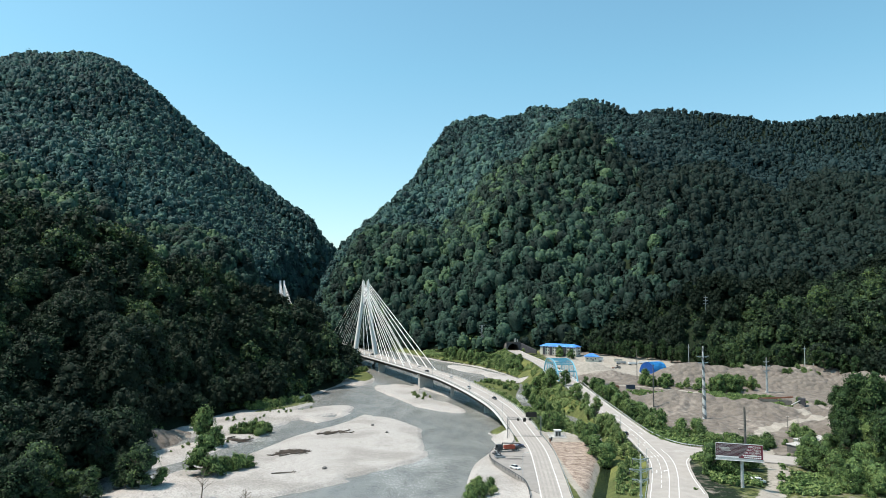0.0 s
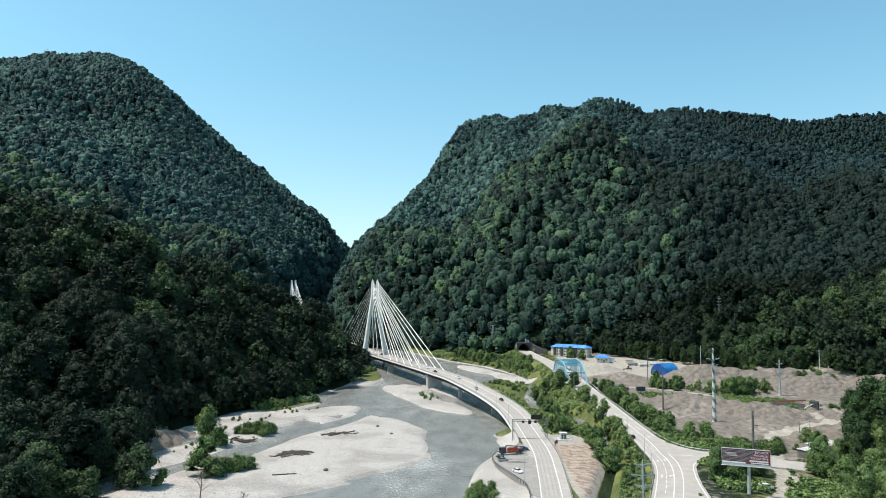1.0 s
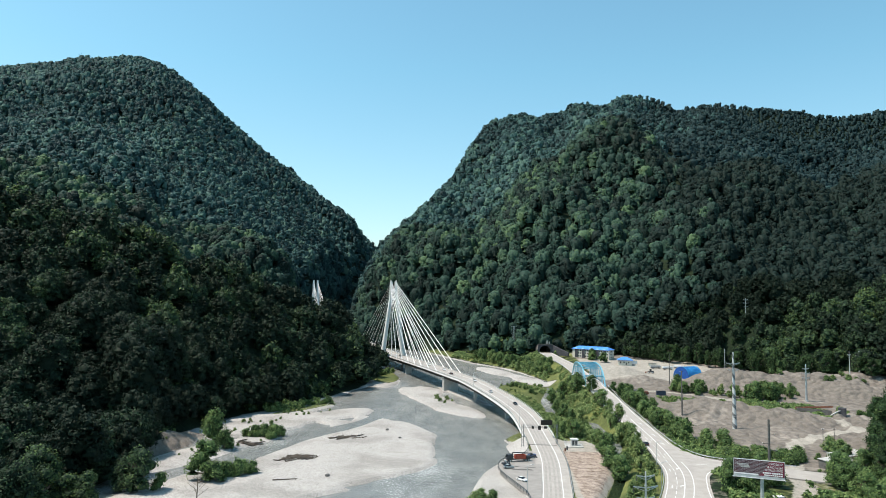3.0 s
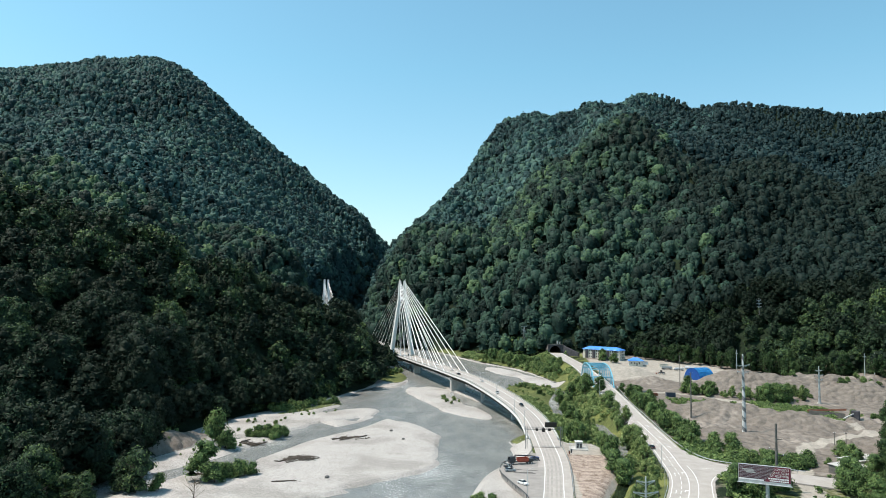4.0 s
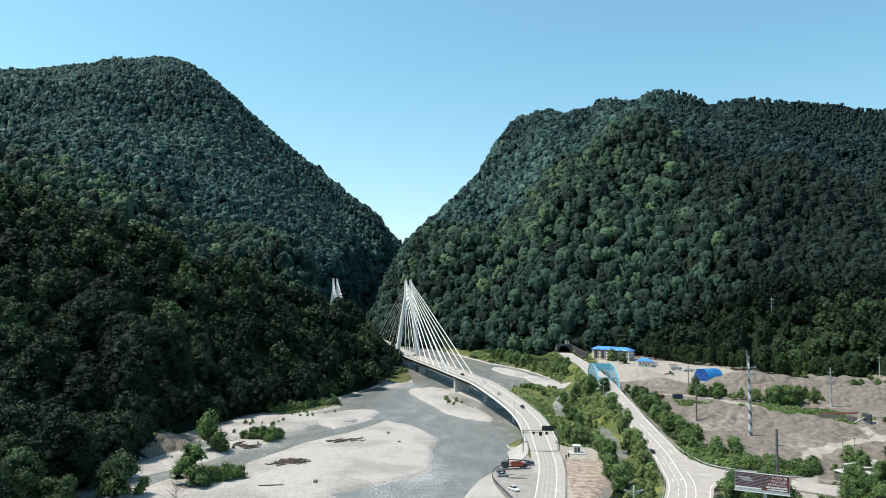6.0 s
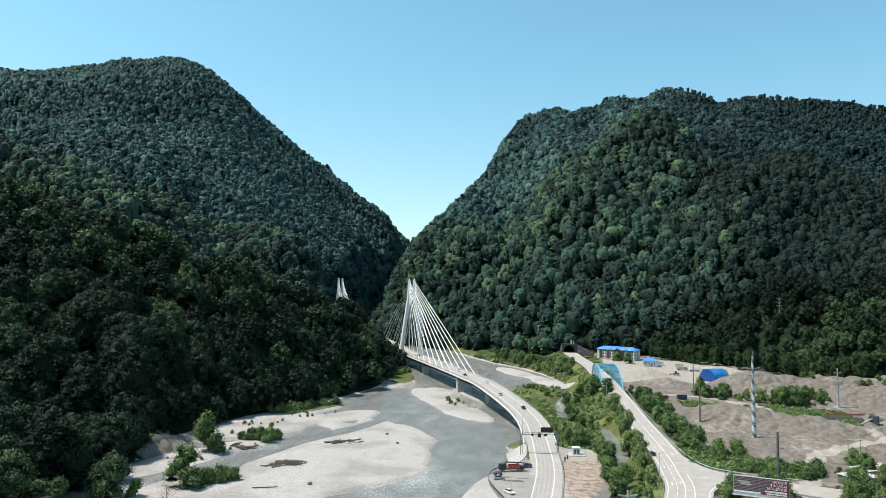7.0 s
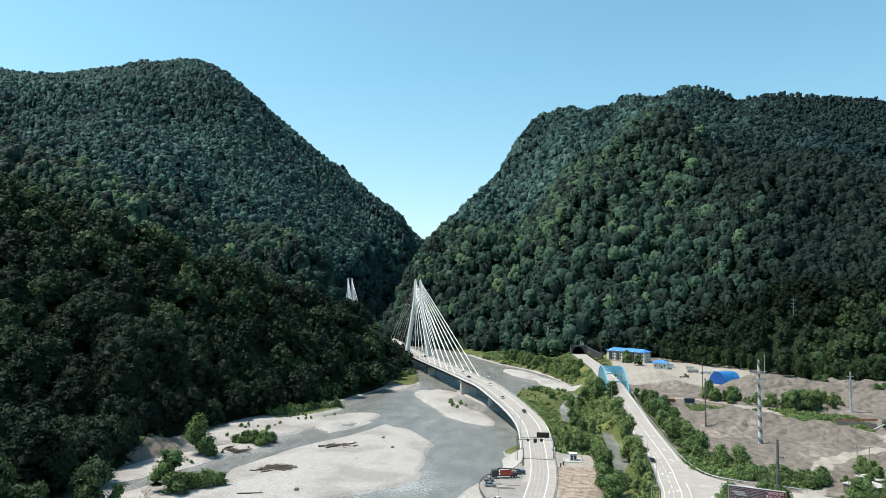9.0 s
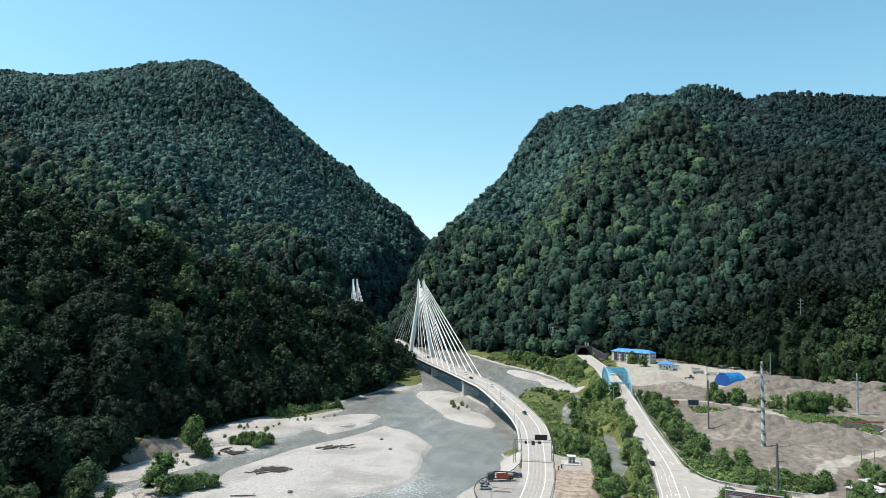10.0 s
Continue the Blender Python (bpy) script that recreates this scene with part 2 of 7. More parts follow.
# ---- mesh helpers ----
def thing(name, label, category, group="", at=None, kind=""):
    ob = new(name)
    ob.empty_display_size = 0.2
    if at is not None:
        ob.matrix_basis = at
    return tagged(ob, label, category, group, kind)


def mesh_of(name, bm, material, smooth=False):
    me = bpy.data.meshes.new(name)
    bm.to_mesh(me)
    bm.free()
    for m in (material if isinstance(material, (list, tuple)) else [material]):
        me.materials.append(m)
    if smooth:
        me.polygons.foreach_set("use_smooth", [True] * len(me.polygons))
    return me


def part(name, bm, material, parent, label="", smooth=False):
    ob = new(name, mesh_of(name, bm, material, smooth) if isinstance(bm, bmesh.types.BMesh) else bm)
    ob.parent = parent
    if label:
        ob["label"] = label
    return ob


def single(name, bm, material, label, category, group="", kind="", smooth=False):
    ob = new(name, mesh_of(name, bm, material, smooth))
    return tagged(ob, label, category, group, kind)


def box(bm, x0, x1, y0, y1, z0, z1, m=None, bevel=0.0):
    """A block, its edges taken off by bevel."""
    made = bmesh.ops.create_cube(bm, size=1, matrix=Matrix.LocRotScale(((x0 + x1) / 2, (y0 + y1) / 2, (z0 + z1) / 2), None, (abs(x1 - x0), abs(y1 - y0), abs(z1 - z0))))
    vs = made["verts"]
    if bevel:
        es = list({e for v in vs for e in v.link_edges})
        r = bmesh.ops.bevel(bm, geom=es, offset=bevel, segments=1, affect="EDGES")
        vs = list({v for f in r["faces"] for v in f.verts} | {v for v in vs if v.is_valid})
    if m is not None:
        bmesh.ops.transform(bm, matrix=m, verts=vs)
    return bm


def tube(bm, a, b, r0, r1=None, n=8):
    """A tapered round bar from a to b."""
    a, b = Vector(a), Vector(b)
    d = b - a
    bmesh.ops.create_cone(bm, cap_ends=True, segments=n, radius1=r0, radius2=r0 if r1 is None else r1, depth=d.length,
                          matrix=Matrix.Translation((a + b) / 2) @ d.to_track_quat("Z", "Y").to_matrix().to_4x4())
    return bm


def beam(bm, a, b, w, h):
    """A square bar from a to b, w wide and h deep."""
    a, b = Vector(a), Vector(b)
    d = b - a
    bmesh.ops.create_cube(bm, size=1, matrix=Matrix.Translation((a + b) / 2) @ d.to_track_quat("Z", "Y").to_matrix().to_4x4() @ Matrix.Diagonal((w, h, d.length, 1)))
    return bm


def course(points, step=4.0):
    """A smooth line through points, sampled about every step metres: places, and unit normals to its right."""
    p = np.array(points, float)
    p = np.vstack([2 * p[0] - p[1], p, 2 * p[-1] - p[-2]])
    out = []
    for i in range(1, len(p) - 2):
        k = max(2, int(np.linalg.norm(p[i + 1] - p[i]) / step))
        for u in np.arange(k) / k:
            a, b, c, d = p[i - 1], p[i], p[i + 1], p[i + 2]
            out.append(0.5 * (2 * b + (c - a) * u + (2 * a - 5 * b + 4 * c - d) * u * u + (3 * b - a - 3 * c + d) * u ** 3))
    out.append(p[-2])
    out = np.array(out)
    t = np.gradient(out[:, :2], axis=0)
    t /= np.linalg.norm(t, axis=1)[:, None]
    return out, np.stack([t[:, 1], -t[:, 0]], 1)


def sweep(line, profile, closed=True, lo=0, hi=None, bm=None):
    """A cross-section (offset to the right, height) drawn along a course. Offsets may be a function of the index."""
    pts, nor = line
    bm = bm or bmesh.new()
    rows = []
    for i in range(lo, len(pts) if hi is None else hi):
        rows.append([bm.verts.new((pts[i, 0] + nor[i, 0] * u, pts[i, 1] + nor[i, 1] * u, pts[i, 2] + v)) for u, v in (profile(i) if callable(profile) else profile)])
    k = len(rows[0])
    for a, b in zip(rows, rows[1:]):
        for j in range(k if closed else k - 1):
            bm.faces.new((a[j], a[(j + 1) % k], b[(j + 1) % k], b[j]))
    if closed:
        bm.faces.new(rows[0])
        bm.faces.new(rows[-1][::-1])
    bmesh.ops.recalc_face_normals(bm, faces=bm.faces)
    return bm


def nearest(px, py, poly):
    """Distance from points to a line, signed (positive to its right), and how far along it the foot lies (index)."""
    best, sign, at = np.full(px.shape, 1e9), np.ones(px.shape), np.zeros(px.shape)
    q = np.array(poly, float)[:, :2]
    for i, (a, b) in enumerate(zip(q, q[1:])):
        d = b - a
        u = np.clip(((px - a[0]) * d[0] + (py - a[1]) * d[1]) / (d @ d), 0, 1)
        dx, dy = px - a[0] - u * d[0], py - a[1] - u * d[1]
        s = np.hypot(dx, dy)
        cross = d[0] * (py - a[1]) - d[1] * (px - a[0])
        w = s < best
        best, sign, at = np.where(w, s, best), np.where(w, np.where(cross < 0, 1.0, -1.0), sign), np.where(w, i + u, at)
    return best * sign, at


def value_noise(x, y, size, seed):
    """Smooth random values in -1..1 on a lattice of the given size."""
    rng = np.random.RandomState(seed)
    table = rng.rand(256, 256) * 2 - 1
    u, v = x / size, y / size
    i, j = np.floor(u).astype(int), np.floor(v).astype(int)
    fu, fv = u - i, v - j
    fu, fv = fu * fu * (3 - 2 * fu), fv * fv * (3 - 2 * fv)
    g = lambda a, b: table[a % 256, b % 256]
    return (g(i, j) * (1 - fu) + g(i + 1, j) * fu) * (1 - fv) + (g(i, j + 1) * (1 - fu) + g(i + 1, j + 1) * fu) * fv


def smooth(a, b, x):
    u = np.clip((x - a) / (b - a), 0, 1)
    return u * u * (3 - 2 * u)


# ---- the lines of the plan ----
MAIN_ROAD = course([(20, 60, 3.6), (29, 160, 3.6), (35.5, 230, 3.6), (38.3, 264, 3.6), (40.5, 300, 3.8), (39.8, 334, 4.5), (36.9, 379, 6.5), (31.7, 408, 8.5),
                    (20.4, 445, 11.3), (4.7, 494, 13.3), (-6.4, 518, 14.3), (-29.4, 566, 16.0), (-53.9, 616, 17.5), (-76.7, 668, 18.5), (-105, 740, 20), (-140, 830, 22)], 3.0)
SIDE_ROAD = course([(20, 60, 3.0), (60, 190, 3.0), (86.0, 272, 3.2), (91.0, 310, 3.6), (92.0, 343, 4.6), (90.0, 400, 7.4), (89.0, 468, 10.5), (87.4, 524, 12.8), (85.5, 613, 14.6), (79.3, 673, 16.2), (74.6, 715, 17.6), (72, 760, 18)], 3.0)
JUNCTION = course([(97, 312, 3.6), (112, 306, 3.3), (128, 296, 2.6), (150, 288, 2.2)], 3.0)
LEFT_FOOT = [(-200, -200), (-140, 100), (-122, 238), (-125, 280), (-139, 330), (-133, 400), (-112, 440), (-91, 504), (-80, 542), (-80, 640), (-120, 740), (-200, 900), (-290, 1150), (-330, 1700), (-300, 2000), (-400, 4500)]
RIGHT_FOOT = [(420, -200), (400, 250), (345, 420), (318, 520), (264, 610), (205, 668), (145, 725), (58, 755), (8, 782), (-68, 845), (-165, 935), (-245, 1150), (-300, 1700), (-275, 2000), (-370, 4500)]
RIGHT_BANK = [(-40, -200), (0, 150), (6, 240), (10, 270), (17, 305), (26, 341), (24, 358), (31, 382), (37, 412), (33, 440), (26, 486), (20, 524), (22, 551), (34, 566), (57, 556), (66, 566), (54, 604), (29, 662), (0, 706), (-40, 790), (-95, 900), (-130, 1100)]

CREEK_ARM = [(78, 380), (72, 362), (64, 355), (57, 355)]
CREEK = [(44, 150), (50, 230), (61, 268), (71, 305), (74, 345), (77.5, 382), (75, 410), (64, 426), (55, 440), (55, 487), (65, 545), (68, 590)]
TERRACE = [(40, 150), (45, 228), (51, 249), (61.5, 285), (64, 300), (67, 318), (66, 334), (61, 346), (50, 352)]


def bumps(px, py, mounds):
    """Rounded mounds (x, y, radius along, radius across, turn, height), joined by the highest."""
    z = np.zeros(px.shape)
    for x, y, a, b, turn, h in mounds:
        c, s = math.cos(radians(turn)), math.sin(radians(turn))
        u, v = ((px - x) * c + (py - y) * s) / a, ((py - y) * c - (px - x) * s) / b
        z = np.maximum(z, h * np.minimum(1.35 * np.clip(1 - np.hypot(u, v), 0, 1), np.maximum(1.0 - 0.12 * np.hypot(u, v), 0)) ** 0.9)
    return z


GRAVEL_BARS = [(-109, 405, 50, 16, 70, 0.9), (-52, 330, 62, 30, 78, 1.0), (-38, 360, 50, 32, 100, 1.0), (-40, 300, 40, 30, 30, 1.0), (-74, 268, 34, 26, 20, 1.0), (-62, 240, 50, 22, 10, 1.0), (-70, 200, 60, 26, 0, 1.0),
               (-96, 340, 22, 10, 60, 0.9), (-88, 405, 34, 16, 50, 0.9), (-70, 426, 24, 14, 62, 0.9), (-110, 370, 40, 20, 50, 0.9), (-110, 300, 30, 16, 80, 0.9),
               (-27, 500, 50, 13, 118, 0.9), (-6, 455, 40, 13, 118, 0.9), (-29, 524, 24, 12, 118, 0.8), (0, 505, 52, 5, 118, 0.5), (-106, 428, 50, 13, 60, 0.8),
               (22, 634, 38, 11, 116, 1.0), (49, 584, 36, 10, 114, 1.0), (-71, 580, 44, 15, 102, 2.2)]
LEFT_HEAPS = [(-131, 324, 25, 10, 82, 7.0), (-136, 318, 16, 8, 80, 4.0), (-100, 508, 16, 5, 62, 1.6)]
BAR_EDGE = [(-100, 214), (-67, 239), (-50, 251), (-28, 270), (-10, 297), (-5, 318), (-6, 340), (-16, 368), (-28, 392), (-38, 410), (-47, 421)]
SIDE_CHANNEL = [(-124, 228), (-117, 250), (-108, 274), (-100, 290), (-93, 303), (-89, 315), (-83, 331), (-78, 350), (-71, 366), (-63, 378), (-55, 396), (-50, 415), (-42, 437)]
HEAPS = [(122, 598, 24, 15, 0, 6.5), (130, 566, 24, 12, 0, 4), (200, 545, 46, 22, -8, 11), (246, 540, 50, 26, 0, 10.5), (290, 556, 46, 26, -10, 9), (262, 512, 42, 18, -10, 8), (304, 505, 38, 22, 0, 9.5),
         (150, 436, 44, 20, -8, 8.5), (180, 420, 36, 18, -14, 5.5), (132, 438, 24, 14, 0, 6.5)]


def tipped(px, py, size, seed):
    """Cones of tipped stone on a jittered lattice, 0..1."""
    rng = np.random.RandomState(seed)
    ox, oy, hh = rng.rand(64, 64), rng.rand(64, 64), rng.uniform(0.35, 1.0, (64, 64))
    i, j = np.floor(px / size).astype(int), np.floor(py / size).astype(int)
    z = np.zeros(px.shape)
    for di in (-1, 0, 1):
        for dj in (-1, 0, 1):
            a, b = (i + di) % 64, (j + dj) % 64
            d = np.hypot(px - (i + di + ox[a, b]) * size, py - (j + dj + oy[a, b]) * size)
            z = np.maximum(z, hh[a, b] * np.clip(1.15 - d / (0.75 * size), 0, 1))
    return z


def river_rise(py):
    """Level of the river: flat below the bridge, climbing over rapids above it."""
    return np.interp(py, [470, 545, 630, 760, 1000], [0, 2.5, 6.5, 8.0, 10.0])


def yard_level(px, py):
    far = np.interp(py, [200, 330, 440, 490, 560, 640, 720, 800], [2.0, 2.2, 2.6, 6.5, 9.0, 11.5, 16.5, 20])
    strip = np.interp(py, [200, 350, 450, 500, 560, 640, 720, 800, 1000], [1.6, 1.8, 2.0, 3.0, 5.0, 8.8, 10.5, 11, 12])
    w = smooth(76, 104, px)
    return strip * (1 - w) + far * w


# Crest lines of the mountains and their spurs (x, y, height), with the steepness of their flanks to the right and to the left.
CRESTS_LEFT = [
    (0.76, 0.93, [(-3200, 2500, 900), (-2424, 2475, 908), (-1700, 2350, 868), (-1377, 2300, 874), (-1130, 2238, 858), (-1055, 2212, 765), (-1023, 2276, 760), (-876, 2250, 656), (-718, 2200, 525), (-513, 2150, 392), (-349, 2050, 253), (-291, 1993, 195), (-240, 1960, 154)]),
    (0.24, 0.72, [(-1173, 2285, 866), (-856, 1739, 643), (-733, 1570, 485), (-606, 1370, 349), (-480, 1180, 231), (-400, 1100, 169), (-274, 959, 117), (-250, 900, 64)]),
    (0.60, 0.78, [(-1758, 2093, 768), (-1217, 1639, 528), (-850, 1350, 411), (-635, 1163, 301)]),
    (0.65, 0.60, [(-1500, 1400, 579), (-1000, 1000, 344), (-540, 780, 234), (-432, 708, 182), (-330, 600, 97)]),
    (0.68, 0.62, [(-638, 428, 200), (-420, 430, 160), (-262, 445, 109), (-198, 458, 88), (-165, 500, 83), (-122, 538, 68), (-86, 586, 36)]),
]
CRESTS_RIGHT = [
    (0.72, 2.49, [(-128, 1050, 133), (-104, 1150, 177), (-88, 1300, 237), (-55, 1443, 300), (-2, 1600, 428), (33, 1775, 526), (120, 1889, 544)]),
    (1.25, 2.59, [(120, 1890, 515), (332, 2082, 616), (535, 2626, 847), (881, 2748, 838), (1352, 2786, 834), (2782, 2768, 926)]),
    (1.20, 0.40, [(75, 1700, 512), (110, 1162, 277), (100, 971, 208), (66, 785, 118), (80, 745, 83)]),
    (1.27, 0.55, [(-41, 1233, 180), (-35, 980, 155), (-28, 860, 91), (-30, 810, 60)]),
    (1.08, 0.50, [(150, 1958, 560), (240, 1392, 406), (217, 1127, 327), (296, 974, 223), (242, 771, 123), (211, 691, 77)]),
    (0.73, 0.60, [(269, 1833, 566), (376, 1624, 483), (489, 1507, 433), (565, 1419, 384), (690, 1370, 350), (749, 1325, 321), (850, 1230, 359), (1000, 1150, 415), (1500, 1100, 520)]),
    (0.48, 0.63, [(489, 1507, 438), (418, 1062, 258), (398, 867, 146), (340, 711, 95), (310, 640, 49)]),
    (0.45, 0.45, [(729, 1294, 324), (573, 1000, 234), (493, 760, 140), (420, 560, 88), (400, 480, 50)]),
]
FAR_RANGE = [(0.9, 0.9, [(-4300, 3400, 1410), (-3209, 3650, 1388), (-3019, 3650, 1355), (-2795, 3650, 1310), (-2500, 3700, 1235), (-2250, 3700, 1080)])]
FOOT_RISE = ([0, 10, 28, 60, 140, 300, 3000], [0, 9, 27, 54, 132, 330, 5000])


def heights(px, py, crests):
    """The highest of the flanks that fall away from each crest line, softly joined."""
    total, soft = np.zeros(px.shape), 14.0
    for k, back, line in crests:
        d, at = nearest(px, py, line)
        k = np.where(d > 0, k, back)
        z = np.interp(at, np.arange(len(line)), [p[2] for p in line]) - k * (np.hypot(d, 25) - 25)
        total += np.exp(np.clip(z, -400, 1500) / soft - 40)
    return soft * (np.log(total + 1e-300) + 40)


def land(px, py, detail=True):
    """Height of the bare ground, and what covers it."""
    n1, n2, n3 = value_noise(px, py, 230, 1), value_noise(px, py, 90, 2), value_noise(px, py, 24, 3)
    dl, _ = nearest(px, py, LEFT_FOOT)
    dr, _ = nearest(px, py, RIGHT_FOOT)
    db, _ = nearest(px, py, RIGHT_BANK)
    left, right = -dl, dr
    # valley floor
    bars = bumps(px, py, GRAVEL_BARS)
    inside = -nearest(px, py, BAR_EDGE)[0]
    main = (py < 421) & (px > -115) & (px < 4) & ((py < 400) | (px > -60))
    bars = np.where(main & (inside > 0) & (inside < 40), np.maximum(bars, 0.6 * np.minimum(inside / 9, 1)), bars)
    bars = np.where(main & (inside <= 0) & (inside > -60), bars * smooth(-7, 0, inside), bars)
    edge = bars + 0.10 * value_noise(px, py, 14, 5) + 0.05 * value_noise(px, py, 5, 6)
    bed = -1.0 + 1.9 * smooth(0.05, 0.2, edge) + 0.35 * bars
    shore = smooth(-10, 4, left + 4 * value_noise(px, py, 20, 8)) * 2.4
    bed = np.maximum(bed, -1.0 + shore)
    side, _ = nearest(px, py, SIDE_CHANNEL)
    bed = bed - 1.9 * np.exp(-(side / (np.interp(py, [240, 285, 330, 360, 395, 430], [9, 7, 10, 8.5, 7, 6.5]) + 1.3 * n3)) ** 2)
    bed = bed + bumps(px, py, LEFT_HEAPS) * (1 + 0.15 * value_noise(px, py, 4, 15))
    bed = bed + river_rise(py)
    bank = smooth(-1.5, 5.0, db + 2 * n3)
    yard = yard_level(px, py) + 0.35 * n3 + bumps(px, py, HEAPS) * (1 + 0.16 * value_noise(px, py, 9, 7) + 0.1 * value_noise(px, py, 5, 14)) + (4.4 * tipped(px, py, 7.2, 9) * smooth(345, 365, py) * smooth(455, 430, py) * smooth(112, 128, px) + 2.6 * tipped(px, py, 8, 19) * smooth(480, 500, py) * smooth(185, 200, px)) * (0.45 + 0.55 * smooth(-0.45, 0.1, value_noise(px, py, 45, 29)))
    creek, _ = nearest(px, py, CREEK)
    edge_d, _ = nearest(px, py, TERRACE)
    arm, _ = nearest(px, py, CREEK_ARM)
    shelf = np.where((px > 34) & (py > 150) & (py < 353), 3.25 - np.maximum(edge_d, 0) * 0.8 - np.maximum(py - 346, 0) * 0.6, -9.0)
    floor = bed * (1 - bank) + yard * bank
    floor = np.maximum(floor, shelf + 0.25 * n3)
    floor = floor - 3.0 * np.exp(-(creek / (4.5 - 1.6 * smooth(345, 325, py) + 2.5 * smooth(425, 450, py) + 2.0 * smooth(335, 350, py) * smooth(410, 395, py))) ** 2) * smooth(0, 6, db)
    floor = floor - 2.6 * np.exp(-(arm / 5.0) ** 2) * smooth(338, 350, py)
    apron = np.hypot(np.maximum(np.abs(px - 97) - 12, 0), np.maximum(np.abs(py - 258) - 46, 0))
    floor = np.where(px > 82, np.maximum(floor, 2.9 - 0.5 * apron), floor)
    # roads on their banks
    road = np.zeros(px.shape)
    for (pts, nor), half, ylo, yhi in ((MAIN_ROAD, 8.2, 0, 345), (SIDE_ROAD, 8.0, 0, 497), (SIDE_ROAD, 8.0, 556, 800), (JUNCTION, 8.0, 0, 999)):
        keep = (pts[:, 1] > ylo) & (pts[:, 1] < yhi)
        q = pts[keep]
        d, at = nearest(px, py, q)
        zr = np.interp(at, np.arange(len(q)), q[:, 2]) - 0.35
        fall = np.where((d < 0) & (py > 335) & (py < 425) & (px > 60), 1.7, 0.62)
        d = np.abs(d)
        up = zr - np.maximum(d - half, 0) * fall
        flat = smooth(half + 2.5, half, d)
        floor = np.where(d < half + 30, np.maximum(floor, up), floor)
        floor = floor * (1 - flat) + np.minimum(floor, zr) * flat
        road = np.maximum(road, smooth(half + 10, half, d))
    # slopes
    # gullies run down the flanks and fade out at the crests
    off_l = smooth(30, 220, np.abs(nearest(px, py, CRESTS_LEFT[0][2])[0])) * smooth(160, 420, left)
    off_r = smooth(30, 220, np.minimum(np.abs(nearest(px, py, CRESTS_RIGHT[0][2])[0]), np.abs(nearest(px, py, CRESTS_RIGHT[1][2])[0]))) * smooth(160, 420, right)
    gully_l = 28 * (0.9 - 2 * np.abs(value_noise((px + py) * 0.707, (px - py) * 0.2, 170, 51)) + 0.5 * value_noise((px + py) * 0.707, (px - py) * 0.25, 60, 52)) * off_l
    gully_r = 20 * (0.9 - 2 * np.abs(value_noise(px, py * 0.28, 150, 53)) + 0.5 * value_noise(px, py * 0.3, 55, 54)) * off_r
    rough, cliff = 6 * n2 + 10 * n1, 1 + 2.5 * smooth(900, 1100, py)
    hr = np.minimum(heights(px, py, CRESTS_RIGHT) + gully_r + rough * smooth(80, 400, right), yard_level(px, np.minimum(py, 720)) + np.interp(np.maximum(right, 0), *FOOT_RISE) * cliff)
    hl = np.minimum(heights(px, py, CRESTS_LEFT) + gully_l + rough * smooth(80, 400, left), 1.5 + np.interp(np.maximum(left, 0), *FOOT_RISE) * cliff)
    hl = hl + 15 * np.exp(-((px + 114) / 30) ** 2 - ((py - 583) / 45) ** 2) * smooth(4, 20, left)  # the spur's blunt end
    hl = np.maximum(hl, heights(px, py, FAR_RANGE))
    z = np.where(left > 0, np.maximum(hl, 0.0) * smooth(0, 12, left) + floor * (1 - smooth(0, 12, left)), floor)
    wr = smooth(0, 20, right)
    z = np.where((right > 0) & (left <= 0), np.maximum(hr, floor) * wr + floor * (1 - wr), z)
    woods = np.maximum(smooth(-8, -3, left), smooth(-4, 2, right))
    cover = dict(road=road, bank=bank, left=left, right=right, db=db, bars=edge, creek=np.minimum(np.abs(creek), np.abs(arm) + 1), woods=woods)
    return z, cover


def axis(fine_lo, fine_hi, step, lo, hi, grow=1.09):
    a = list(np.arange(fine_lo, fine_hi + step, step))
    s = step
    while a[-1] < hi:
        s *= grow
        a.append(a[-1] + s)
    s = step
    while a[0] > lo:
        s *= grow
        a.insert(0, a[0] - s)
    return np.array(a)


gx, gy = axis(-150, 315, 2.2, -4500, 4500, 1.05), axis(228, 600, 2.2, -900, 4800, 1.05)
X, Y = np.meshgrid(gx, gy)
Z, cover = land(X.ravel(), Y.ravel())
xs, ys = X.ravel(), Y.ravel()
nx, ny = len(gx), len(gy)
idx = np.arange(nx * ny).reshape(ny, nx)
quads = np.stack([idx[:-1, :-1], idx[:-1, 1:], idx[1:, 1:], idx[1:, :-1]], -1).reshape(-1, 4)


def numpy_mesh(name, verts, faces, material, attrs=None, shade=False):
    """A mesh straight from arrays; faces all have the same number of corners."""
    me = bpy.data.meshes.new(name)
    k = faces.shape[1]
    me.vertices.add(len(verts))
    me.vertices.foreach_set("co", np.ascontiguousarray(verts, np.float32).ravel())
    me.loops.add(faces.size)
    me.loops.foreach_set("vertex_index", np.ascontiguousarray(faces, np.int32).ravel())
    me.polygons.add(len(faces))
    me.polygons.foreach_set("loop_start", np.arange(len(faces), dtype=np.int32) * k)
    me.polygons.foreach_set("use_smooth", np.full(len(faces), shade))
    for key, val in (attrs or {}).items():
        a = me.attributes.new(key, "FLOAT", "POINT")
        a.data.foreach_set("value", np.ascontiguousarray(val, np.float32))
    me.materials.append(material)
    me.update()
    return me


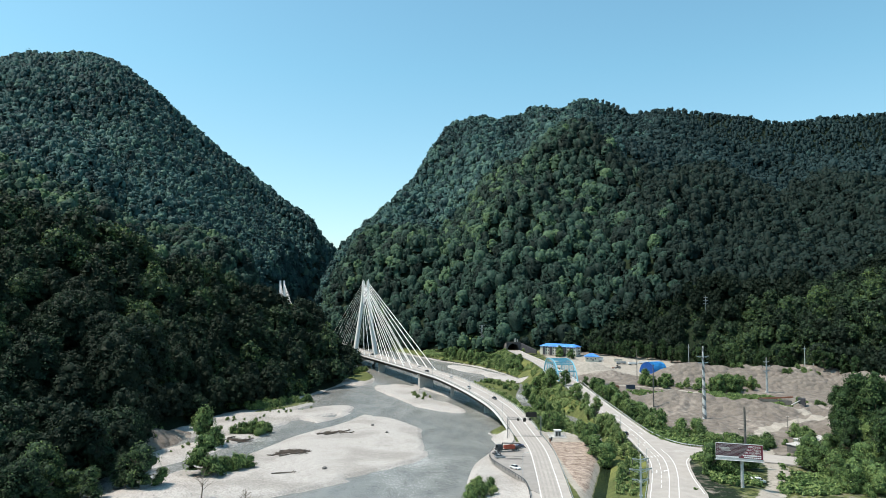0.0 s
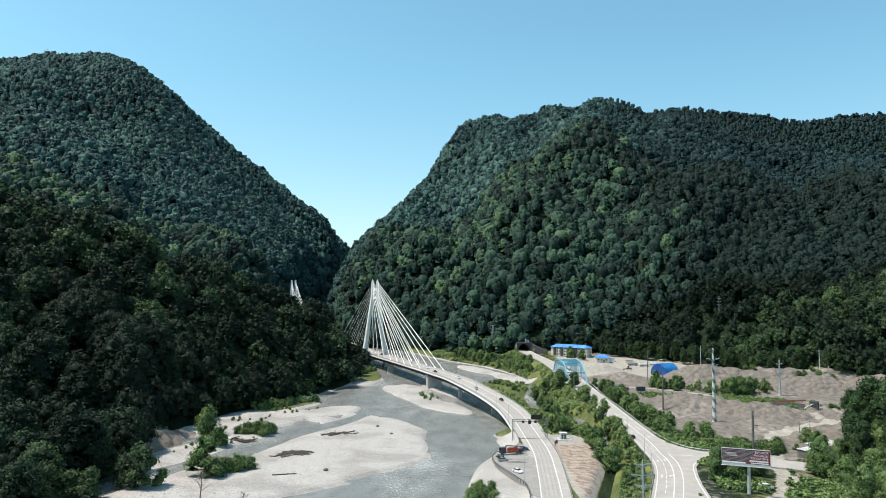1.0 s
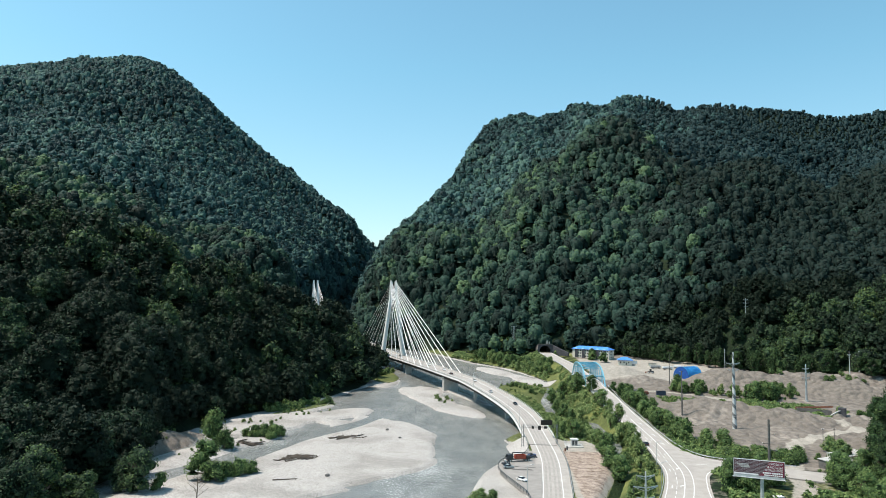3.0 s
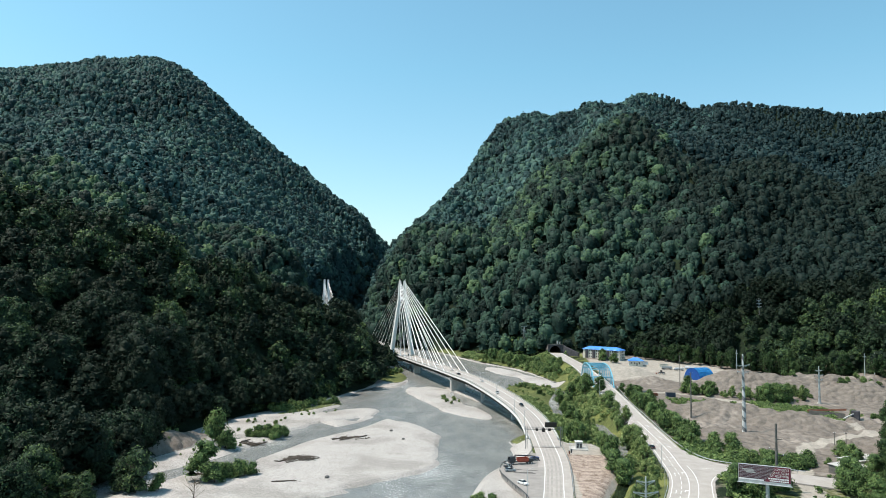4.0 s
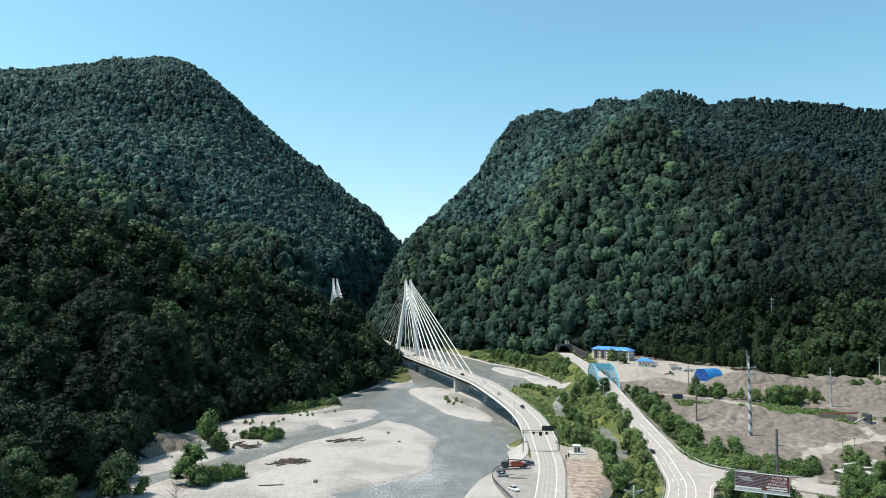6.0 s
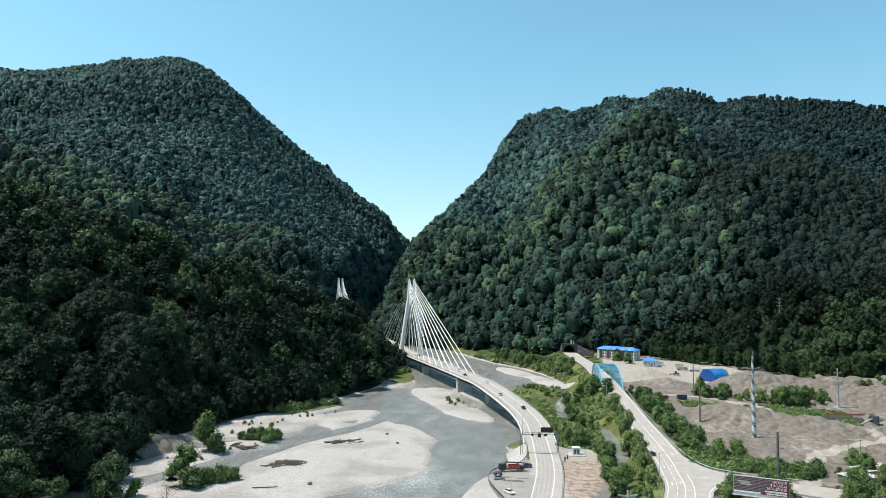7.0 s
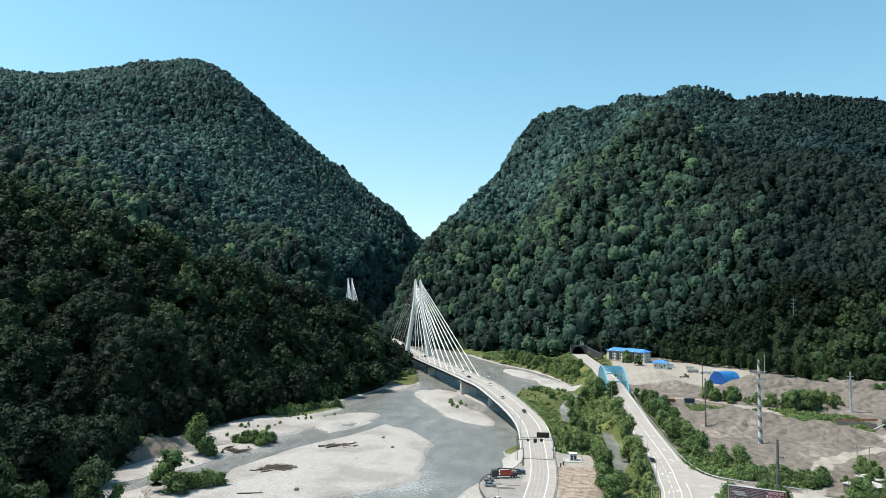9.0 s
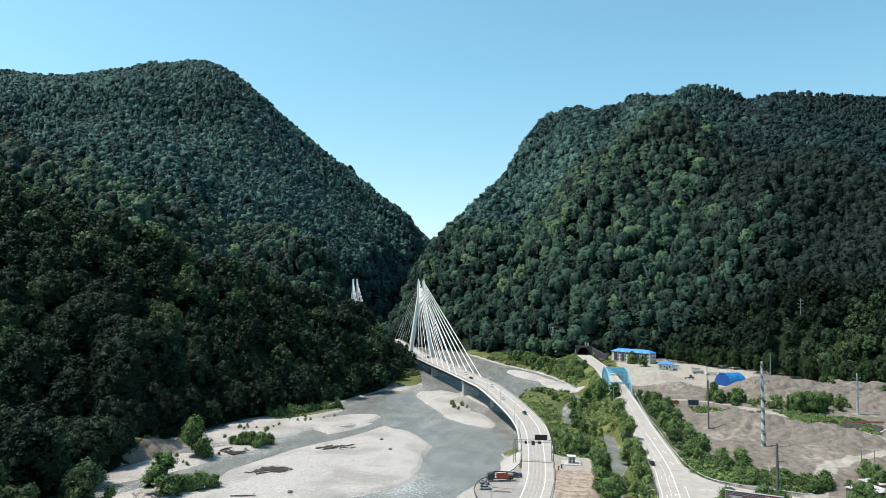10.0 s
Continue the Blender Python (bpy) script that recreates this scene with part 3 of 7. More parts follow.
gravel_mask = (1 - cover["bank"]) * smooth(1, -5, cover["left"]) * (1 - smooth(-14, -4, cover["right"])) * smooth(900, 820, ys)
flat = (1 - smooth(-2, 6, cover["right"])) * (1 - smooth(-2, 4, cover["left"]))
strip = smooth(84, 78, xs) * cover["bank"] * flat
yard_mask = np.maximum(smooth(96, 104, xs), smooth(86, 90, xs) * smooth(300, 290, ys)) * (1 - smooth(-4, 10, cover["right"])) * (0.5 + 0.5 * smooth(295, 312, ys)) * smooth(205, 225, ys)
grass_mask = np.clip(flat * cover["bank"] * 0.55 + strip * 0.3 + smooth(8, 14, np.abs(xs - 89)) * smooth(24, 14, np.abs(xs - 89)) * smooth(500, 470, ys) * 0.9 + smooth(300, 280, ys) * smooth(90, 110, xs) * 0.42, 0, 1) * (1 - 0.45 * smooth(86, 90, xs) * smooth(310, 300, ys))
track, _ = nearest(xs, ys, [(104, 228), (118, 250), (130, 275), (134, 292), (144, 320), (160, 354), (186, 378), (212, 395), (300, 398), (380, 402)])
haul, _ = nearest(xs, ys, [(160, 490), (172, 483), (186, 464), (197, 427), (214, 394), (262, 372)])
track2, _ = nearest(xs, ys, [(100, 505), (133, 513), (152, 500), (170, 486), (194, 466), (216, 438)])
pale_mask = np.maximum(np.maximum(smooth(6, 3, np.abs(track)) * 0.72, np.maximum(smooth(5, 2.5, np.abs(haul)) * 0.66, smooth(4, 2, np.abs(track2)) * 0.72)), smooth(548, 570, ys) * smooth(700, 690, ys) * smooth(230, 200, xs) * yard_mask * 0.78)
shelf_d, _ = nearest(xs, ys, TERRACE)
dirt_mask = smooth(45, 48, xs) * smooth(3, -1, shelf_d) * smooth(325, 318, ys) * smooth(150, 200, ys) * 0.72
shelf_mask = smooth(44, 46, xs) * smooth(4, 0, shelf_d) * smooth(353, 350, ys) * smooth(150, 200, ys)
meadow = np.maximum(smooth(1.2, 0.8, np.hypot((xs + 71 + (ys - 590) * 0.2) / 12.5, (ys - 588) / 34)), np.maximum(smooth(1.15, 0.8, np.hypot((xs + 139) / 9, (ys - 316) / 16)), smooth(1.2, 0.8, np.hypot(((xs + 96) - (ys - 440) * 0.45) / 5.0, (ys - 440) / 28))))
rubble = smooth(1.2, 0.9, np.hypot((xs + 128) / 9, (ys - 328) / 22)) * (1 - meadow)
spit = smooth(36, 31, xs) * smooth(352, 345, ys) * smooth(180, 230, ys) * cover["bank"]
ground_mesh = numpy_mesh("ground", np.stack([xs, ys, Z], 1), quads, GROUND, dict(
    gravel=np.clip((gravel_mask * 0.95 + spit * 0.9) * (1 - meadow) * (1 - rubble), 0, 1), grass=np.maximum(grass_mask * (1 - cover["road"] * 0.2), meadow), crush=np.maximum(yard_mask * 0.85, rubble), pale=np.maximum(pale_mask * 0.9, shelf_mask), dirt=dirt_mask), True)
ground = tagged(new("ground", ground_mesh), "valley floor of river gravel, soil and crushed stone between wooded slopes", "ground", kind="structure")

bm = bmesh.new()
rows_ = [[bm.verts.new((x, y, float(river_rise(y)))) for x in (-420, 140)] for y in (-600, 470, 545, 630, 760, 1000, 1500)]
for a, b in zip(rows_, rows_[1:]):
    bm.faces.new((a[0], a[1], b[1], b[0]))
water = single("water", bm, WATER, "fast grey silty river with small white riffles", "river", kind="structure")


# ---- forest ----
def crown_dome(rng, segs=7, rings=(0.0, 0.62, 1.15, 1.75)):
    v, f = [(0, 0, 1.0)], []
    for a in rings[1:]:
        off = rng.rand() * 6.28
        for k in range(segs):
            t = off + 2 * math.pi * k / segs
            v.append((math.sin(a) * math.cos(t), math.sin(a) * math.sin(t), math.cos(a)))
    v = np.array(v) * (1 + rng.uniform(-0.16, 0.2, (len(v), 1)))
    for k in range(segs):
        f.append((0, 1 + k, 1 + (k + 1) % segs))
    for r in range(len(rings) - 2):
        a, b = 1 + r * segs, 1 + (r + 1) * segs
        for k in range(segs):
            k2 = (k + 1) % segs
            f += [(a + k, b + k, b + k2), (a + k, b + k2, a + k2)]
    return v, np.array(f)


def scatter(rng, spacing, x0, x1, y0, y1):
    u, v = np.meshgrid(np.arange(x0, x1, spacing), np.arange(y0, y1, spacing))
    u, v = u.ravel(), v.ravel()
    return u + rng.uniform(-0.48, 0.48, u.shape) * spacing, v + rng.uniform(-0.48, 0.48, u.shape) * spacing


def leaf_mass(seed, height, width, base, leaves, leaf, lumps, segs=6, rings=(0.0, 0.7, 1.3, 2.0), core=0.7):
    """A crown: lumps within, darkened as inner shade, and many small leaf sprays over them, with an uneven outline."""
    rng = np.random.RandomState(seed)
    centres = []
    for i in range(lumps):
        a, u = rng.uniform(0, 6.28), (i + 0.5) / lumps
        z = base + (height - base) * (0.12 + 0.8 * u)
        spread = width * 0.5 * math.sin(math.pi * min(0.97, 0.25 + 0.68 * u)) * rng.uniform(0.25, 0.75)
        centres.append((spread * math.cos(a), spread * math.sin(a), z, width * (rng.uniform(0.17, 0.27) * (17 / max(lumps, 5)) ** 0.33 if lumps > 1 else 0.5)))
    verts, faces, tone, nv = [], [], [], 0
    for cx, cy, cz, r in centres:
        v, f = crown_dome(rng, segs, rings)
        v = v * r * core * np.array([1, 1, 1.1]) * (1 + rng.uniform(-0.15, 0.15, (len(v), 1))) + (cx, cy, cz)
        verts.append(v)
        faces.append(f + nv)
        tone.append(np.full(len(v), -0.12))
        nv += len(v)
    for _ in range(leaves):
        cx, cy, cz, r = centres[rng.randint(lumps)]
        d = rng.normal(0, 1, 3)
        d[2] = abs(d[2]) * 0.9 - 0.25
        d /= np.linalg.norm(d)
        p = np.array((cx, cy, cz)) + d * r * rng.uniform(0.8, 1.12)
        a = np.cross(d, rng.normal(0, 1, 3))
        a /= np.linalg.norm(a)
        b = np.cross(d, a) * 0.85 + d * rng.uniform(-0.15, 0.6) + rng.normal(0, 0.25, 3)
        a, b = a + rng.normal(0, 0.25, 3), b / np.linalg.norm(b)
        s = leaf * rng.uniform(0.6, 1.4)
        verts.append(np.array([p - a * s * 0.6, p + a * s * 0.6, p + b * s]))
        faces.append(np.array([[nv, nv + 1, nv + 2]]))
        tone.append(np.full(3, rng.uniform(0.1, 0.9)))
        nv += 3
    return np.concatenate(verts), np.concatenate(faces), np.concatenate(tone)


def broad_crown(seed, width, height, lumps, leaves, leaf):
    """A near crown: a core darkened as inner shade, boughs bulging all over its upper side, and leaf sprays over the
    boughs.
    """
    rng = np.random.RandomState(seed)
    v, f = crown_dome(rng, 6, (0.0, 0.8, 1.5, 2.2))
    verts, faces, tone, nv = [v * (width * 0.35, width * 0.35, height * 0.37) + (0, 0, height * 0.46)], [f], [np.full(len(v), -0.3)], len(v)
    spots = []
    for i in range(lumps):
        e, a = math.acos(1 - 1.45 * (i + 0.5) / lumps), i * 2.4 + rng.uniform(-0.4, 0.4)
        q = rng.uniform(0.85, 1.12)
        c = np.array((math.sin(e) * math.cos(a) * width * 0.36 * q, math.sin(e) * math.sin(a) * width * 0.36 * q, height * (0.46 + 0.40 * q * math.cos(e))))
        r = width * rng.uniform(0.13, 0.2)
        v, f = crown_dome(rng, 5, (0.0, 0.85, 1.75))
        verts.append(v * r * 0.72 + c)
        faces.append(f + nv)
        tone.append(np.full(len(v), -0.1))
        nv += len(v)
        spots.append((c, r, rng.uniform(-0.15, 0.2)))
    for _ in range(leaves):
        c, r, lift = spots[rng.randint(lumps)]
        d = rng.normal(0, 1, 3)
        d[2] = abs(d[2]) - 0.35
        d /= np.linalg.norm(d)
        p = c + d * r * rng.uniform(0.8, 1.15)
        a = np.cross(d, rng.normal(0, 1, 3))
        a /= np.linalg.norm(a)
        b = np.cross(d, a) * 0.85 + d * rng.uniform(-0.15, 0.6) + rng.normal(0, 0.25, 3)
        s = leaf * rng.uniform(0.6, 1.4)
        verts.append(np.array([p - a * s * 0.6, p + a * s * 0.6, p + b / np.linalg.norm(b) * s]))
        faces.append(np.array([[nv, nv + 1, nv + 2]]))
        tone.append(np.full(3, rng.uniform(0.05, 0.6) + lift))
        nv += 3
    return np.concatenate(verts), np.concatenate(faces), np.concatenate(tone)


def round_crown(seed, width, height, lumps, segs, rings, sprays, spray=0.12):
    """A far crown: one rounded mass darkened as inner shade, with smaller boughs bulging from its top and sides, and a
    few leaf sprays.
    """
    rng = np.random.RandomState(seed)
    v, f = crown_dome(rng, segs, rings)
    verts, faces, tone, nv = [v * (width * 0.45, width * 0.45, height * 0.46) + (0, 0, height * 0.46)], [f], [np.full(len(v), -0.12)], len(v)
    for i in range(lumps):
        a, e = i * 2.4 + rng.uniform(-0.5, 0.5), math.acos(1 - 1.3 * (i + rng.uniform(0.2, 0.8)) / lumps)
        c = np.array((math.cos(a) * math.sin(e) * width * 0.33, math.sin(a) * math.sin(e) * width * 0.33, height * (0.46 + 0.36 * math.cos(e))))
        v, f = crown_dome(rng, 5, (0.0, 0.9, 2.2))
        verts.append(v * width * rng.uniform(0.16, 0.25) * (1, 1, 1.15) + c)
        faces.append(f + nv)
        tone.append(np.full(len(v), rng.uniform(-0.08, 0.12)))
        nv += len(v)
    for i in range(sprays):
        d = rng.normal(0, 1, 3)
        d[2] = abs(d[2])
        d /= np.linalg.norm(d)
        p = d * (width * 0.5, width * 0.5, height * 0.5) * rng.uniform(0.9, 1.06) + (0, 0, height * 0.46)
        a = np.cross(d, rng.normal(0, 1, 3))
        a /= np.linalg.norm(a)
        b = np.cross(d, a) + d * rng.uniform(-0.2, 0.4) + rng.normal(0, 0.2, 3)
        q = width * spray * rng.uniform(0.6, 1.3)
        verts.append(np.array([p - a * q * 0.6, p + a * q * 0.6, p + b * q]))
        faces.append(np.array([[nv, nv + 1, nv + 2]]))
        tone.append(np.full(3, rng.uniform(-0.1, 0.3)))
        nv += 3
    return np.concatenate(verts), np.concatenate(faces), np.concatenate(tone)


def sheet_height(px, py):
    """Height of the ground sheet itself, which is coarse far off."""
    grid = Z.reshape(ny, nx)
    i, j = np.clip(np.searchsorted(gx, px) - 1, 0, nx - 2), np.clip(np.searchsorted(gy, py) - 1, 0, ny - 2)
    u, v = (px - gx[i]) / (gx[i + 1] - gx[i]), (py - gy[j]) / (gy[j + 1] - gy[j])
    return (grid[j, i] * (1 - u) + grid[j, i + 1] * u) * (1 - v) + (grid[j + 1, i] * (1 - u) + grid[j + 1, i + 1] * u) * v


def in_sight(px, py, z):
    """Slopes that the valley looks on to; the woods behind the ridges are left out."""
    open_ = np.zeros(px.shape, bool)
    for ex, ey, ez in ((0, 0, 66), (25, 15, 68), (48, 34, 71)):
        clear = np.ones(px.shape, bool)
        for u in np.r_[np.linspace(0.12, 0.9, 40), np.linspace(0.91, 0.975, 8)]:
            clear &= sheet_height(ex + (px - ex) * u, ey + (py - ey) * u) < ez + (z + 26 - ez) * u
        open_ |= clear
    return open_


def painted_shade(px, py):
    """Shade painted into the leaves of the flank above the yard and the near left shore."""
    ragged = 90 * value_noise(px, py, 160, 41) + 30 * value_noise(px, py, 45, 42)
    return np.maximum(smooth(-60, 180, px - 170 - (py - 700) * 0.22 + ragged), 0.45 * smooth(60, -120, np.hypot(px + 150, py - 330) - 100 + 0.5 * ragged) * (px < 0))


def pale_stand(px, py):
    """Young light green trees on the bench behind the yard."""
    ragged = 14 * value_noise(px, py, 40, 43)
    return smooth(12, -12, np.hypot((px - 330) / 1.9, py - 590 + 0.35 * (px - 330)) - 55 + ragged)


def forest(name, label, seed, spacing, size, near, far, shape, crown, leaf):
    """Crowns on the wooded slopes between two distances from the foot of the valley."""
    rng = np.random.RandomState(seed)
    px, py = scatter(rng, spacing, -3400, 2500, 120, 4000)
    dist = np.hypot(px - 25, py - 15)
    ang = np.degrees(np.arctan2(px - 25, py - 15))
    keep = (dist >= near) & (dist < far) & (ang > -49) & (ang < 43)
    px, py, dist = px[keep], py[keep], dist[keep]
    z, c = land(px, py)
    grown = (c["woods"] > 0.5) & (rng.rand(len(px)) < 0.97)
    px, py, z = px[grown], py[grown], z[grown]
    e = 6.0
    zx, zy = (land(px + e, py)[0] - z) / e, (land(px, py + e)[0] - z) / e
    seen = in_sight(px, py, z)
    steep = (1 + zx[seen] ** 2 + zy[seen] ** 2) ** 0.12
    px, py = px[seen], py[seen]
    z = sheet_height(px, py)
    n = len(px)
    scale = size * steep * np.clip(rng.lognormal(0, 0.2, n), 0.6, 1.4) * (1 + 0.22 * value_noise(px, py, 60, 11))
    tall = scale * rng.uniform(0.9, 1.15, n)
    # leaf tone also drops low down and holds painted sun on the left spur
    tone = np.clip(rng.normal(0.0, 0.42, n) - 0.2 * smooth(230, 60, z) + 0.2 * value_noise(px, py, 120, 12) + 0.25 * value_noise(px, py, 420, 1313) + smooth(-90, -180, px) * smooth(1200, 900, py) * smooth(340, 440, py) * (0.05 + 0.3 * smooth(720, 580, py)) - 1.15 * painted_shade(px, py) * (1 - pale_stand(px, py)) + 0.55 * pale_stand(px, py) + (rng.rand(n) < 0.03) * 0.7, -0.9, 0.9)
    which = rng.randint(0, 8, n)
    verts, faces, tones, base = [], [], [], 0
    for k in range(8):
        v, f, t = shape(seed * 10 + k, *crown)
        w = np.where(which == k)[0]
        spin = rng.uniform(0, 6.28, len(w))
        cs, sn = np.cos(spin)[:, None], np.sin(spin)[:, None]
        R = scale[w][:, None]
        vx = (v[:, 0] * cs - v[:, 1] * sn) * R + px[w][:, None]
        vy = (v[:, 0] * sn + v[:, 1] * cs) * R + py[w][:, None]
        vz = v[:, 2] * tall[w][:, None] + z[w][:, None]
        verts.append(np.stack([vx, vy, vz], -1).reshape(-1, 3).astype(np.float32))
        faces.append((f[None] + base + (np.arange(len(w)) * len(v))[:, None, None]).reshape(-1, 3))
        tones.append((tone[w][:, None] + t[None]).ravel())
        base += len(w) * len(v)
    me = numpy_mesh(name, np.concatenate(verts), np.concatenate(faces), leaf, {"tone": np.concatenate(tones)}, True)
    return tagged(new(name, me), label, "forest", kind="stuff")


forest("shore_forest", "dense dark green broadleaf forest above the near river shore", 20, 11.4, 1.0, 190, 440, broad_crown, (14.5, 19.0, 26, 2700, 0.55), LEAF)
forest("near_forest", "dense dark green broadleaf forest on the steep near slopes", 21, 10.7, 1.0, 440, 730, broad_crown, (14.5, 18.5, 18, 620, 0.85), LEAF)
forest("slope_forest", "dense green broadleaf forest covering the mountain flanks", 22, 10.6, 1.0, 730, 1150, round_crown, (14.0, 18.0, 9, 6, (0.0, 0.65, 1.3, 2.3), 100, 0.085), LEAF_HALF_HAZED)
forest("high_forest", "dense forest on the upper mountain flanks, its leaves tinted with blue haze", 24, 10.6, 1.0, 1150, 1850, round_crown, (14.0, 18.0, 4, 5, (0.0, 0.65, 1.3, 2.2), 20, 0.15), LEAF_HAZED)
forest("far_forest", "distant forest on the mountain ridges, its leaves tinted with blue haze", 23, 11.4, 1.0, 1850, 5100, round_crown, (14.0, 16.0, 2, 5, (0.0, 0.9, 2.3), 9, 0.17), LEAF_HAZED)

# ---- roads and bridges ----
def span(line, y0, y1):
    """The stretch of a course between two y values, as a course of its own."""
    k = (line[0][:, 1] >= y0) & (line[0][:, 1] <= y1)
    return line[0][k], line[1][k]


def shifted(line, off, rise=0.0):
    pts, nor = line
    q = pts.copy()
    q[:, :2] += nor * off
    q[:, 2] += rise
    return q, nor


def strip_of(line, a, b, rise, bm=None):
    """A thin slab on the road from offset a to b."""
    return sweep(line, [(a, rise), (b, rise), (b, rise - 0.05), (a, rise - 0.05)], bm=bm)


def dashes(line, off, width, length, gap, rise):
    bm, pts, run, k = bmesh.new(), line[0], 0.0, 0
    step = np.r_[0, np.cumsum(np.linalg.norm(np.diff(pts[:, :2], axis=0), axis=1))]
    s = 0.0
    while s + length < step[-1]:
        q = np.array([[np.interp(u, step, pts[:, c]) for c in range(3)] for u in (s, s + length / 2, s + length)])
        d = q[2, :2] - q[0, :2]
        d = d / np.linalg.norm(d)
        strip_of((q, np.repeat([[d[1], -d[0]]], 3, 0)), off - width / 2, off + width / 2, rise, bm)
        s += length + gap
    return bm


def guard_rail(name, line, off, label, group, every=4.0, height=0.75, material=None):
    """Steel barrier: a folded beam on posts, following a course."""
    material = material or STEEL
    pts, nor = shifted(line, off)
    t = thing(name, label, "guard rail", group, Matrix.Translation(pts[0]))
    o = pts[0]
    rel = (pts - o, nor)
    h = height
    part("beam", sweep(rel, [(-0.06, h), (0.03, h - 0.05), (-0.05, h - 0.15), (0.03, h - 0.25), (-0.06, h - 0.3), (-0.1, h - 0.3), (-0.1, h)]), material, t)
    bm = bmesh.new()
    box(bm, -0.07, 0.07, -0.05, 0.05, -0.6, h - 0.02)
    me = mesh_of("post", bm, material)
    step = np.r_[0, np.cumsum(np.linalg.norm(np.diff(pts[:, :2], axis=0), axis=1))]
    for s in np.arange(0.5, step[-1], every):
        p = part("post", me, material, t)
        p.location = [np.interp(s, step, pts[:, c]) - o[c] for c in range(3)]
    return t


# main road
main_low, main_bridge = span(MAIN_ROAD, 0, 348), span(MAIN_ROAD, 345, 835)
all_main = span(MAIN_ROAD, 0, 835)
tagged(new("road", mesh_of("road", strip_of(all_main, -6.0, 6.4, 0.0), ASPHALT)), "pale grey sunlit asphalt highway with worn tyre tracks", "road", kind="structure")
for off, nm in ((-3.35, "left"), (3.35, "right")):
    tagged(new("road_line", mesh_of("road_line", strip_of(all_main, off - 0.14, off + 0.14, 0.012), LINE_WHITE)), "solid white edge line painted on the highway", "road marking", "highway lines", "structure")
for off in (-2.2, -0.75, 0.9, 2.3):
    tagged(new("wheel_track", mesh_of("wheel_track", strip_of(span(MAIN_ROAD, 150, 420), off - 0.36, off + 0.36, 0.006), ASPHALT_TRACK)), "darker worn tyre track on the highway", "road wear", "tyre tracks", "structure")
bm = bmesh.new()
box(bm, 33.2, 46.2, 327.6, 328.2, 4.2, 4.42)
tagged(new("dark_strip", mesh_of("dark_strip", bm, CONCRETE_DARK)), "dark strip across the asphalt before the bridge", "road joint", kind="structure")

# lay-by with its kerb and rail
bm = bmesh.new()
bay = [(36.5, 325), (33.6, 322), (31.0, 311), (27.5, 303), (22.5, 299), (20.0, 292), (20.0, 281), (22.8, 270), (26.2, 259), (29.0, 248.5), (29.3, 238), (32, 232), (34.7, 264), (36.9, 300)]
top = [bm.verts.new((x, y, 3.72)) for x, y in bay]
low = [bm.verts.new((x, y, 2.2)) for x, y in bay]
bm.faces.new(top)
for i in range(len(bay)):
    bm.faces.new((top[i], low[i], low[(i + 1) % len(bay)], top[(i + 1) % len(bay)]))
bmesh.ops.recalc_face_normals(bm, faces=bm.faces)
tagged(new("lay_by", mesh_of("lay_by", bm, ASPHALT_OLD)), "grey asphalt lay-by with oil stains beside the highway", "lay-by", kind="structure")
bay_edge = course([(33.4, 324, 3.75), (31.0, 312, 3.75), (27.3, 303.4, 3.75), (22.3, 299.4, 3.75), (19.7, 292, 3.75), (19.7, 281, 3.75), (22.5, 269.8, 3.75), (25.9, 258.8, 3.75), (28.7, 248.3, 3.75), (29.0, 236, 3.75), (26.5, 205, 3.75)], 2.5)
guard_rail("guard_rail", bay_edge, 0.0, "dark weathered steel guard rail round the lay-by", "guard rails", 3.0, material=STEEL_DARK)
guard_rail("guard_rail", span(MAIN_ROAD, 215, 340), 6.6, "galvanised guard rail along the highway's bank side", "guard rails", 3.0)
guard_rail("guard_rail", span(MAIN_ROAD, 325, 352), -6.6, "galvanised guard rail leading on to the bridge", "guard rails", 3.0)
bm = bmesh.new()
for x, y, r, sx in ((29.0, 283, 2.6, 1.5), (25.5, 288, 1.6, 1.3), (31.5, 287, 1.2, 2.0)):
    ring = [bm.verts.new((x + sx * r * math.cos(a) * (1 + 0.2 * math.sin(3 * a + x)), y + r * 0.6 * math.sin(a) * (1 + 0.25 * math.cos(2 * a)), 3.733)) for a in np.linspace(0, 2 * math.pi, 18)[:-1]]
    bm.faces.new(ring)
tagged(new("oil_stain", mesh_of("oil_stain", bm, surface("oily_asphalt", (0.07, 0.065, 0.06), (0.14, 0.13, 0.125), 0.6))), "dark oil stains soaked into the lay-by asphalt", "stain", kind="structure")

